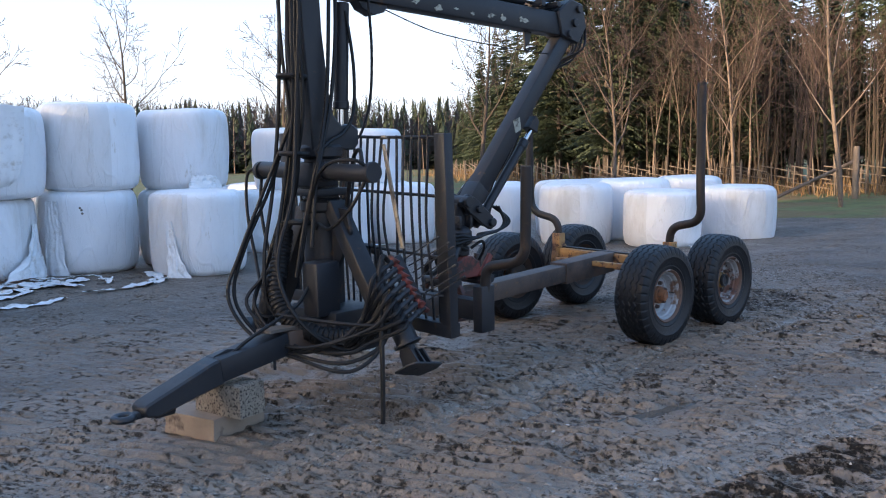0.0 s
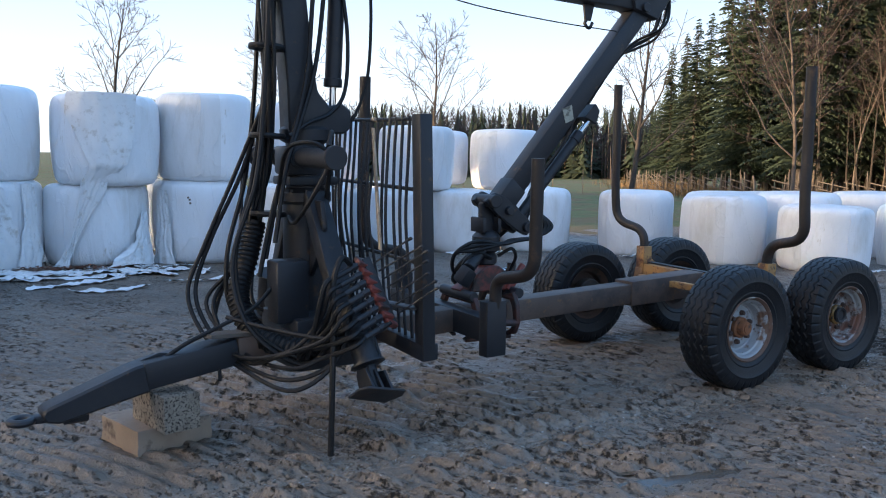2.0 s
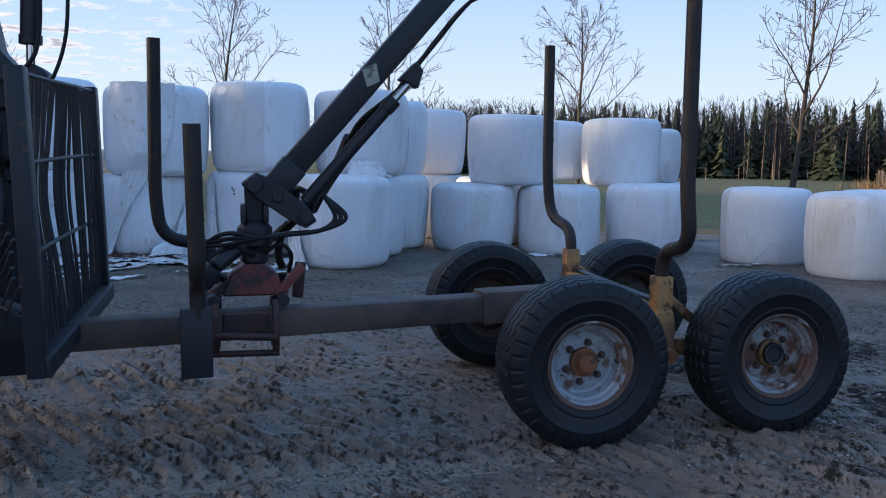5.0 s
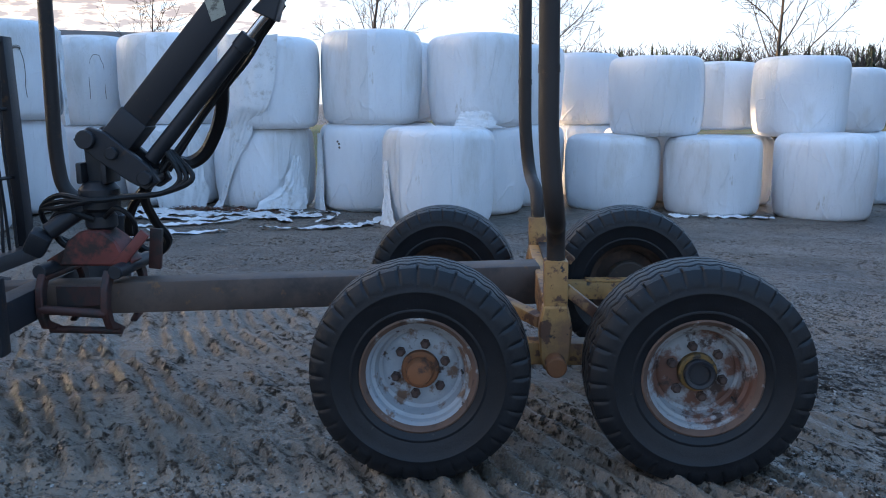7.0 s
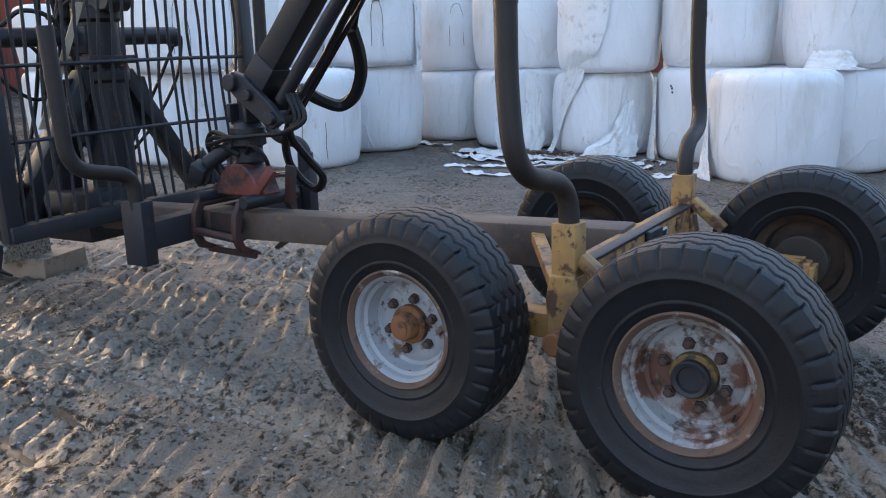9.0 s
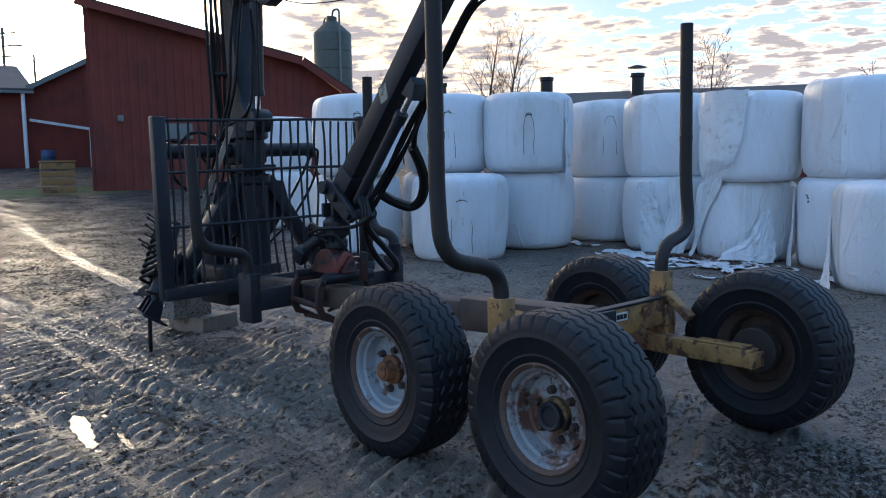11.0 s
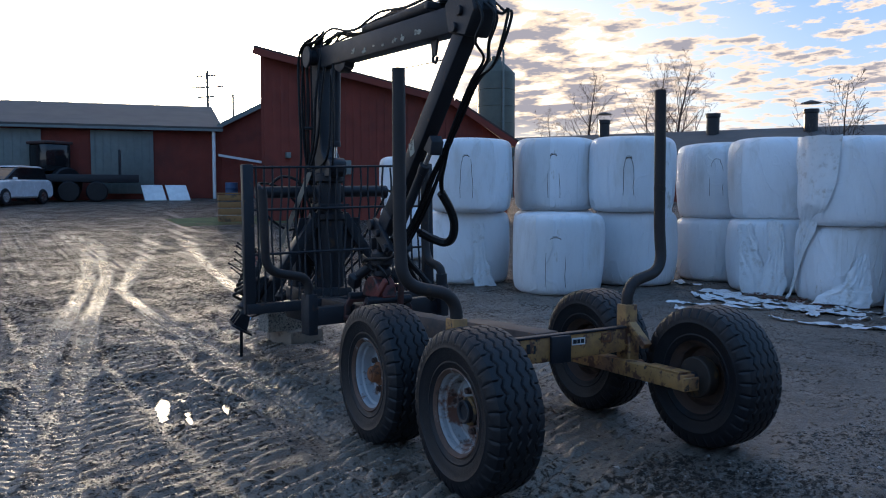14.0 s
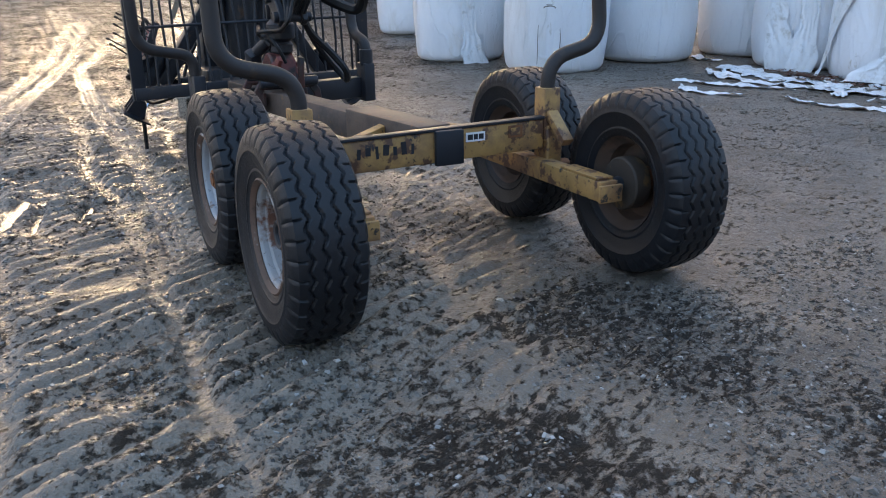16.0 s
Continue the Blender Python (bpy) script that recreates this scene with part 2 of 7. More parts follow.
GREY_DOOR = material("grey_sheet_door", (0.16, 0.18, 0.17), 0.6)
WHITE_PAINT = material("white_paint", (0.75, 0.75, 0.74), 0.5)
SILO = material("dull_green_silo", (0.078, 0.080, 0.060), 0.55, 0.0, [((0.08, 0.08, 0.06), 1.2, 0.5, 0.2)])
BARK = material("grey_brown_bark", (0.050, 0.041, 0.034), 0.9, 0.0, [((0.08, 0.06, 0.05), 5.0, 0.5, 0.15)], 0.004, 30.0, 0.2, 3.0, 0.2)
BIRCH = material("pale_birch_bark", (0.12, 0.095, 0.080), 0.85, 0.0, [((0.05, 0.04, 0.035), 4.0, 0.54, 0.06)], 0.003, 30.0, 0.25, 3.0, 0.2)
NEEDLES = material("dark_spruce_needles", (0.030, 0.047, 0.025), 0.8, 0.0, [((0.05, 0.06, 0.028), 0.8, 0.55, 0.2)], 0.0, 30.0, 0.3, 1.0, 0.2)
TWIGS = material("reddish_birch_twigs", (0.056, 0.037, 0.033), 0.9, 0.0, (), 0.0, 30.0, 0.25, 1.0, 0.2)


def ground_material():
    """Trodden yard: smooth wet clay with gravel pressed in, and crumbly dark clods standing on it."""
    m = bpy.data.materials.new("wet_gravel")
    m.use_nodes = True
    nt = m.node_tree
    L = nt.links.new
    bsdf = nt.nodes["Principled BSDF"]
    tc = nt.nodes.new("ShaderNodeTexCoord").outputs["Object"]

    def stretched(scale, turn):
        mp = nt.nodes.new("ShaderNodeMapping")
        mp.vector_type = "TEXTURE"
        mp.inputs["Scale"].default_value = scale
        mp.inputs["Rotation"].default_value = (0.0, 0.0, radians(turn))
        L(tc, mp.inputs["Vector"])
        return mp.outputs[0]

    def noise_tex(scale, detail=6.0, rough=0.65, co=None):
        n = nt.nodes.new("ShaderNodeTexNoise")
        n.inputs["Scale"].default_value, n.inputs["Detail"].default_value, n.inputs["Roughness"].default_value = scale, detail, rough
        L(co or tc, n.inputs["Vector"])
        return n.outputs["Fac"]

    def vor(scale):
        n = nt.nodes.new("ShaderNodeTexVoronoi")
        n.inputs["Scale"].default_value = scale
        L(tc, n.inputs["Vector"])
        sp = nt.nodes.new("ShaderNodeSeparateColor")
        L(n.outputs["Color"], sp.inputs[0])
        return n.outputs["Distance"], sp.outputs

    def rng(v, a, b, c=0.0, d=1.0):
        n = nt.nodes.new("ShaderNodeMapRange")
        for k, val in zip(("From Min", "From Max", "To Min", "To Max"), (a, b, c, d)):
            n.inputs[k].default_value = val
        L(v, n.inputs["Value"])
        return n.outputs[0]

    def math_(op, a, b):
        n = nt.nodes.new("ShaderNodeMath")
        n.operation = op
        for s_, v in zip(n.inputs, (a, b)):
            if isinstance(v, float):
                s_.default_value = v
            else:
                L(v, s_)
        return n.outputs[0]

    def mix(f, a, b):
        n = nt.nodes.new("ShaderNodeMix")
        n.data_type = "RGBA"
        for s_, v in ((n.inputs[0], f), (n.inputs[6], a), (n.inputs[7], b)):
            if isinstance(v, tuple):
                s_.default_value = (*v, 1)
            elif isinstance(v, float):
                s_.default_value = v
            else:
                L(v, s_)
        return n.outputs[2]

    def attribute(name):
        att = nt.nodes.new("ShaderNodeAttribute")
        att.attribute_name = name
        return att.outputs["Fac"]

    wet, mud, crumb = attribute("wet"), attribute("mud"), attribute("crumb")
    big, broad, fine, grain = noise_tex(0.45, 4.0), noise_tex(1.7, 7.0, 0.7), noise_tex(42.0), noise_tex(160.0, 3.0)
    # clods: broken crumbs of earth, drawn out along the wheels' lugs
    along = stretched((0.55, 1.0, 1.0), 27.0)
    lumps = noise_tex(15.0, 9.0, 0.74, along)
    gate = math_("ADD", rng(broad, 0.40, 0.62, -0.045, 0.06), rng(crumb, 0.0, 1.0, -0.034, 0.07))
    clod = rng(math_("ADD", lumps, gate), 0.535, 0.585)
    clod_h = rng(math_("ADD", lumps, gate), 0.52, 0.66)
    # clay
    col = mix(rng(big, 0.40, 0.60), G_CLAY_DARK, G_CLAY)
    col = mix(rng(broad, 0.45, 0.65, 0.0, 0.6), col, G_CLAY_PALE)
    col = mix(rng(fine, 0.50, 0.70, 0.0, 0.45), col, G_CLAY_DARK)
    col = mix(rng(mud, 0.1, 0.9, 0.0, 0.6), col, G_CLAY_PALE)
    # tyre tracks paler: their wet sky sheen is put into the colour
    col = mix(rng(wet, 0.0, 1.0, 0.0, 0.5), col, G_CLAY_PALE)
    # gravel pressed into it, in three sizes
    stone_h = None
    for cells, thr, edge, strong in ((34.0, 0.80, 0.40, 0.9), (75.0, 0.66, 0.42, 0.8), (150.0, 0.60, 0.45, 0.7)):
        dist, rgb = vor(cells)
        here = math_("MULTIPLY", rng(rgb[0], thr, thr + 0.03), rng(dist, edge, edge * 0.75))
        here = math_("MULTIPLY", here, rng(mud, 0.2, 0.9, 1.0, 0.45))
        tone = mix(rgb[1], (0.045, 0.038, 0.033), (0.30, 0.275, 0.25))
        col = mix(math_("MULTIPLY", here, strong), col, tone)
        bit = math_("MULTIPLY", here, 6.0 / cells)
        stone_h = bit if stone_h is None else math_("ADD", stone_h, bit)
    col = mix(math_("MULTIPLY", clod, rng(crumb, 0.0, 0.8, 0.72, 0.95)), col, mix(fine, G_CLOD, (0.058, 0.045, 0.036)))
    L(col, bsdf.inputs["Base Color"])
    damp = noise_tex(1.1, 5.0, 0.6)
    rough = rng(damp, 0.38, 0.62, G_ROUGH[0], G_ROUGH[1])
    rough = math_("ADD", rough, rng(fine, 0.3, 0.7, -0.05, 0.07))
    rough = math_("ADD", rough, rng(mud, 0.0, 1.0, 0.10, -0.12))
    rough = math_("ADD", rough, math_("MULTIPLY", clod, 0.28))
    rough = math_("ADD", rough, rng(wet, 0.0, 1.0, 0.0, -0.10))
    L(rough, bsdf.inputs["Roughness"])
    L(rng(clod, 0.0, 1.0, 0.46, 0.16), bsdf.inputs["Specular IOR Level"])
    h = math_("MULTIPLY", clod_h, math_("ADD", 0.55, math_("MULTIPLY", fine, 0.9)))
    h = math_("ADD", h, math_("MULTIPLY", noise_tex(17.0, 5.0, 0.6, along), 0.55))
    h = math_("ADD", h, math_("MULTIPLY", fine, 0.22))
    h = math_("ADD", h, math_("MULTIPLY", grain, 0.06))
    h = math_("ADD", h, math_("MULTIPLY", stone_h, 1.1))
    h = math_("MULTIPLY", h, rng(wet, 0.0, 1.0, 1.0, 0.6))
    bump = nt.nodes.new("ShaderNodeBump")
    bump.inputs["Strength"].default_value, bump.inputs["Distance"].default_value = 1.0, G_BUMP
    L(h, bump.inputs["Height"])
    L(bump.outputs[0], bsdf.inputs["Normal"])
    return m


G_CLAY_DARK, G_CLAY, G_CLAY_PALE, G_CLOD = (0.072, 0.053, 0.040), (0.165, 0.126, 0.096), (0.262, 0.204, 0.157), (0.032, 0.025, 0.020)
G_ROUGH, G_BUMP = (0.32, 0.52), 0.036


def stone_material():
    """Stones from near black to pale grey, one tone to each."""
    mm = material("grey_stones", (0.2, 0.19, 0.18), 0.5, 0.0, (), 0.0, 30.0, 0.3, 40.0)
    nt = mm.node_tree
    geo = nt.nodes.new("ShaderNodeNewGeometry")
    ramp = nt.nodes.new("ShaderNodeValToRGB")
    stops = ramp.color_ramp.elements
    stops[0].color, stops[1].color = (0.030, 0.025, 0.022, 1), (0.38, 0.36, 0.335, 1)
    for p, c in ((0.55, (0.085, 0.068, 0.055)), (0.88, (0.15, 0.134, 0.118))):
        stops.new(p).color = (*c, 1)
    nt.links.new(geo.outputs["Random Per Island"], ramp.inputs[0])
    nt.links.new(ramp.outputs[0], nt.nodes["Principled BSDF"].inputs["Base Color"])
    return mm


GROUND = ground_material()
GRASS = material("short_winter_grass", (0.095, 0.122, 0.042), 0.9, 0.0, [((0.14, 0.10, 0.045), 0.35, 0.47, 0.12), ((0.045, 0.06, 0.02), 2.5, 0.55, 0.15)], 0.05, 9.0, 0.35, 1.2)
WATER = material("muddy_water", (0.085, 0.066, 0.05), 0.2, 0.0, (), 0.002, 14.0)
DRY_GRASS = material("dry_grass", (0.15, 0.098, 0.05), 0.9, 0.0, (), 0.0, 30.0, 0.3, 1.0)
GREY_WOOD = material("weathered_grey_wood", (0.115, 0.095, 0.08), 0.85, 0.0, [((0.08, 0.065, 0.055), 6.0, 0.55, 0.1)], 0.003, 30.0, 0.2, 3.0, 0.25)
LATH = material("pale_worn_lath", (0.34, 0.27, 0.2), 0.7, 0.0, [((0.16, 0.11, 0.08), 8.0, 0.52, 0.1)], 0.001, 40.0, 0.2)
STONE = stone_material()
ROOF_DARK = material("dark_red_roof_sheet", (0.055, 0.03, 0.026), 0.7, 0.0, (), 0.0, 30.0, 0.2, 1.0)
TAIL = material("dirt_on_film", (0.13, 0.11, 0.092), 0.8)
LOOSE_FILM = material("torn_white_film", (0.72, 0.73, 0.74), 0.3, 0.0, [((0.45, 0.42, 0.38), 6.0, 0.55, 0.15)], 0.004, 30.0, 0.06, 4.0)
CAR_WHITE = material("white_car_paint", (0.62, 0.63, 0.65), 0.25)
DARK_GLASS = material("dark_glass", (0.012, 0.014, 0.016), 0.06)
BLUE_PLASTIC = material("blue_plastic", (0.03, 0.07, 0.15), 0.5)
ORANGE_CRATE = material("weathered_orange_wood", (0.26, 0.13, 0.045), 0.8, 0.0, [((0.1, 0.06, 0.03), 3.0, 0.55, 0.1)])
LEAVES = material("dry_brown_leaves", (0.12, 0.04, 0.02), 0.8)


# ---- building blocks ----
def thing(name, label, category, group="", at=(0, 0, 0), turn=0.0):
    ob = new(name)
    ob.empty_display_size = 0.2
    ob.matrix_basis = pose(*at, 0, 0, turn)
    return tagged(ob, label, category, group)


def mesh_of(name, bm, mat, smooth=None):
    me = bpy.data.meshes.new(name)
    bmesh.ops.recalc_face_normals(bm, faces=bm.faces)
    bm.to_mesh(me)
    bm.free()
    for m_ in (mat if isinstance(mat, (list, tuple)) else [mat]):
        me.materials.append(m_)
    if smooth is not None:
        me.shade_smooth()
        me.set_sharp_from_angle(angle=radians(smooth))
    return me


def part(name, bm, mat, parent, label="", smooth=35.0):
    ob = new(name, mesh_of(name, bm, mat, smooth))
    ob.parent = parent
    if label:
        tagged(ob, label)
    return ob


def box(size, at=(0, 0, 0), rot=(0, 0, 0), bev=0.006, bm=None):
    """A bevelled box, joined into bm where that is given."""
    b = bmesh.new()
    bmesh.ops.create_cube(b, size=1.0, matrix=Matrix.Diagonal((*size, 1)))
    if bev:
        bmesh.ops.bevel(b, geom=b.edges[:], offset=min(bev, min(size) * 0.3), segments=2, affect="EDGES", profile=0.5)
    bmesh.ops.transform(b, matrix=pose(*at, *rot), verts=b.verts)
    return join(bm, b)


def join(bm, b):
    if bm is None:
        return b
    me = bpy.data.meshes.new("tmp")
    b.to_mesh(me)
    b.free()
    bm.from_mesh(me)
    bpy.data.meshes.remove(me)
    return bm


def bar(p, q, w, h, bev=0.006, bm=None, up=(0, 0, 1)):
    """A box beam from p to q, w wide (level) and h high."""
    p, q = Vector(p), Vector(q)
    d = q - p
    x = d.normalized()
    y = Vector(up).cross(x)
    y = y.normalized() if y.length > 1e-4 else Vector((0, 1, 0))
    z = x.cross(y)
    b = box((d.length, w, h), bev=bev)
    m = Matrix((x, y, z)).transposed().to_4x4()
    m.translation = (p + q) / 2
    bmesh.ops.transform(b, matrix=m, verts=b.verts)
    return join(bm, b)


def lathe(profile, seg=32, p=(0, 0, 0), axis=(0, 0, 1), bm=None, closed=False):
    """profile: (radius, height along axis)."""
    b = bmesh.new()
    q = Vector((0, 0, 1)).rotation_difference(Vector(axis)).to_matrix()
    rings = []
    for r, h in profile:
        rings.append([b.verts.new(q @ Vector((r * math.cos(2 * math.pi * k / seg), r * math.sin(2 * math.pi * k / seg), h)) + Vector(p)) for k in range(seg)])
    n = len(rings)
    for i in range(n if closed else n - 1):
        a, c = rings[i], rings[(i + 1) % n]
        for k in range(seg):
            b.faces.new((a[k], a[(k + 1) % seg], c[(k + 1) % seg], c[k]))
    if not closed:
        for ring in (rings[0], rings[-1]):
            b.faces.new(ring)
    return join(bm, b)


def rod(p, q, r, seg=14, bev=0.0, bm=None):
    d = Vector(q) - Vector(p)
    l, e = d.length, bev
    prof = [(r, 0), (r, l)] if not e else [(r - e, 0), (r, e), (r, l - e), (r - e, l)]
    return lathe(prof, seg, p, d.normalized(), bm)


def curve_pts(pts, n=8):
    """Points along a smooth curve through pts."""
    P = [Vector(p) for p in pts]
    P = [P[0] * 2 - P[1]] + P + [P[-1] * 2 - P[-2]]
    out = []
    for i in range(1, len(P) - 2):
        a, b, c, d = P[i - 1:i + 3]
        for k in range(n):
            t = k / n
            out.append(0.5 * (2 * b + (c - a) * t + (2 * a - 5 * b + 4 * c - d) * t * t + (3 * b - a - 3 * c + d) * t ** 3))
    return out + [P[-2]]


def tube(pts, r, seg=10, bm=None, taper=None):
    """A round tube along pts; taper: radius at the far end."""
    b = bmesh.new()
    P = [Vector(p) for p in pts]
    n = len(P)
    ref = None
    rings = []
    for i, p in enumerate(P):
        d = (P[min(i + 1, n - 1)] - P[max(i - 1, 0)]).normalized()
        if ref is None:
            ref = d.orthogonal().normalized()
        ref = (ref - d * ref.dot(d))
        ref = ref.normalized() if ref.length > 1e-6 else d.orthogonal().normalized()
        s = d.cross(ref)
        rr = r if taper is None else r + (taper - r) * i / (n - 1)
        rings.append([b.verts.new(p + ref * (rr * math.cos(2 * math.pi * k / seg)) + s * (rr * math.sin(2 * math.pi * k / seg))) for k in range(seg)])
    for a, c in zip(rings, rings[1:]):
        for k in range(seg):
            b.faces.new((a[k], a[(k + 1) % seg], c[(k + 1) % seg], c[k]))
    b.faces.new(rings[0])
    b.faces.new(rings[-1])
    return join(bm, b)


def bent(pts, radius, n=6):
    """A polyline with its corners rounded."""
    P = [Vector(p) for p in pts]
    out = [P[0]]
    for a, b, c in zip(P, P[1:], P[2:]):
        u, v = (a - b), (c - b)
        k = min(radius, u.length * 0.48, v.length * 0.48)
        s, e = b + u.normalized() * k, b + v.normalized() * k
        for i in range(n + 1):
            t = i / n
            out.append(s * (1 - t) ** 2 + b * 2 * t * (1 - t) + e * t * t)
    return out + [P[-1]]


def prism(outline, thick, p=(0, 0, 0), x=(1, 0, 0), y=(0, 0, 1), bev=0.004, bm=None):
    """A plate of that outline (2D points) in the plane of x and y, thick along their normal, about p."""
    b = bmesh.new()
    X, Y = Vector(x).normalized(), Vector(y).normalized()
    N = X.cross(Y).normalized()
    vs = [b.verts.new(Vector(p) + X * u + Y * v - N * thick / 2) for u, v in outline]
    f = b.faces.new(vs)
    ext = bmesh.ops.extrude_face_region(b, geom=[f])
    bmesh.ops.translate(b, vec=N * thick, verts=[g for g in ext["geom"] if isinstance(g, bmesh.types.BMVert)])
    if bev:
        bmesh.ops.bevel(b, geom=b.edges[:], offset=bev, segments=1, affect="EDGES")
    return join(bm, b)


# ---- ground ----
def smooth01(a, b, v):
    t = min(1.0, max(0.0, (v - a) / (b - a)))
    return t * t * (3 - 2 * t)


def ground_z(x, y):
    """The lie of the yard: falling gently beyond the trailer, rising towards the barns."""
    yy = min(max(y, 0.0), 9.0)
    xx = min(max(x, -8.0), 9.0)
    z = -0.033 * xx * yy / 9.0 - 0.012 * yy
    z += 1.45 * smooth01(8.0, 44.0, -x)
    z -= 1.1 * smooth01(14.0, 120.0, math.hypot(max(x, 0.0), max(y, 0.0)))
    return z


def axis_lines(lo, hi, step, far):
    """Grid lines: even from lo to hi, then wider and wider out to far."""
    def outward(a, sign):
        v, s = [], step
        while abs(a) < far:
            s *= 1.014 if s < 0.05 else 1.06 if s < 0.25 else 1.25
            a += sign * s
            v.append(a)
        return v
    n = int(round((hi - lo) / step))
    return outward(lo, -1)[::-1] + [lo + (hi - lo) * i / n for i in range(n + 1)] + outward(hi, 1)


TRACKS = [([(-0.4, -2.95), (-1.77, -2.70), (-2.84, -2.57), (-7.5, -1.84), (-12.1, -1.0), (-19.2, -0.18), (-22.4, -0.77)], 0.27),
          ([(-0.7, -1.10), (-2.1, -1.02), (-3.4, -0.98), (-5.25, -1.0), (-7.2, -0.99), (-10.5, -0.86), (-20.0, 1.5)], 0.11),
          ([(-6.0, 0.3), (-10.7, 0.94), (-20.0, 2.24), (-30.0, 4.5)], 0.13)]


def track_profile(x, y):
    """Depth pattern of the tyre tracks at (x, y), and how strongly the place lies in one."""
    best, z = 0.0, 0.0
    for pts, half in TRACKS:
        for (ax, ay), (bx, by) in zip(pts, pts[1:]):
            dx, dy = bx - ax, by - ay
            l2 = dx * dx + dy * dy
            t = ((x - ax) * dx + (y - ay) * dy) / l2
            if -0.02 <= t <= 1.02:
                l = math.sqrt(l2)
                side = ((x - ax) * dy - (y - ay) * dx) / l
                across = abs(abs(side) - half * 0.55) if half > 0.2 else abs(side)
                m = 1 - smooth01(half * 0.25, half * 0.55, across) if half > 0.2 else 1 - smooth01(half * 0.6, half * 1.2, across)
                if m > best:
                    best = m
                    s = t * l
                    lug = math.sin((s - abs(side) * 0.5) * 2 * math.pi / 0.10)
                    rib = math.sin(side * 2 * math.pi / (half * 0.5))
                    z = -0.016 * m + 0.0042 * m * (1 if lug > 0.0 else -1) + 0.0035 * m * rib
    return z, best


PUDDLES = [(-2.12, -1.88, 0.36, 0.036, 171), (-1.97, -1.745, 0.28, 0.026, 171), (-1.92, -1.48, 0.28, 0.020, 168)]


def hollow(x, y):
    """How deep the place lies in a puddle's hollow, 0 to 1."""
    best = 0.0
    for px, py, rx, ry, turn in PUDDLES:
        c, s = math.cos(radians(turn)), math.sin(radians(turn))
        u, v = (x - px) * c + (y - py) * s, (y - py) * c - (x - px) * s
        best = max(best, 1 - smooth01(0.6, 1.7, math.hypot(u / rx, v / ry)))
    return best


def is_grass(x, y):
    j = 1.6 * noise.noise(Vector((x * 0.25, y * 0.25, 3.0))) + 0.8 * noise.noise(Vector((x, y, 7.0)))
    if x > 13.5 + j + 0.12 * max(0.0, 6 - y) or (y > 12.2 + j and x > -14):
        return True
    return -30 < x < -24 and 3.2 + j * 0.4 < y < 6.5 + j


SOFT = [(1.9, -0.55, 0.9, 0.55), (1.2, 0.35, 0.7, 0.5), (2.3, 0.7, 0.6, 0.4), (-2.6, -3.1, 0.9, 0.5), (0.9, -2.4, 0.8, 0.4), (-4.9, -2.1, 0.7, 0.6)]


def surface(x, y):
    """Height of the trodden ground; how strongly the place lies in a tyre track; how muddy; how crumbly."""
    z = ground_z(x, y)
    near = 1 - smooth01(14, 30, max(abs(x), abs(y)))
    if near <= 0:
        return z, 0.0, 0.6, 0.75
    p = Vector((x, y, 0))
    tz, tm = track_profile(x, y)
    pool = hollow(x, y) if -3.5 < x < -0.5 and -3 < y < -1 else 0.0
    # lug prints: slanting ridges across the way the wheels went, steep on one side, smeared and broken
    n05, n2 = noise.noise(p * 0.5), noise.noise(p * 1.9)
    across = 0.88 * x + 0.47 * y + 0.16 * n05 + 0.035 * n2 + 0.012 * noise.noise(p * 6.0)
    along = 0.88 * y - 0.47 * x
    f = (across / 0.118) % 1.0
    wave = smooth01(0.0, 0.20, f) * (1 - smooth01(0.34, 0.92, f))
    lane = abs((y + 0.25 * n05 + 0.06 * n2) % 0.66 - 0.33)
    hold = smooth01(-0.42, -0.02, noise.noise(Vector((across * 3.3, along * 2.1, 1.0)))) * (1 - 0.8 * smooth01(0.25, 0.31, lane))
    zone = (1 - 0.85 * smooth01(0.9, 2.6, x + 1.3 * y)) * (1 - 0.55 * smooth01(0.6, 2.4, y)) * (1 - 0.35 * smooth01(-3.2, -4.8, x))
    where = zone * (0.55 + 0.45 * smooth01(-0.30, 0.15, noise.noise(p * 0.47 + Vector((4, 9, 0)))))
    lumps = 0.020 * noise.noise(Vector((across * 3.6, along * 2.2, 0.0))) + 0.016 * noise.noise(Vector((across * 8.5, along * 4.2, 3.0))) + 0.008 * noise.noise(Vector((across * 17.0, along * 9.0, 8.0)))
    soft = 0.0
    for sx, sy, rx, ry in SOFT:
        soft = max(soft, 1 - smooth01(0.35, 1.15, math.hypot((x - sx) / rx, (y - sy) / ry) + 0.45 * n2))
    rise = 0.044 * (wave * hold - 0.25) * where + lumps * (0.50 + 0.60 * where) + (0.010 * soft + 0.014 * pool) * noise.noise(p * 16.0)
    z += near * (0.018 * noise.noise(p * 0.9) + (1 - 0.85 * tm) * rise + tz - 0.042 * pool)
    far = 0.75 * smooth01(4.5, 9.0, -x)
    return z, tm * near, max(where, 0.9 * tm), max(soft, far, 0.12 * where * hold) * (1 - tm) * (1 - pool)


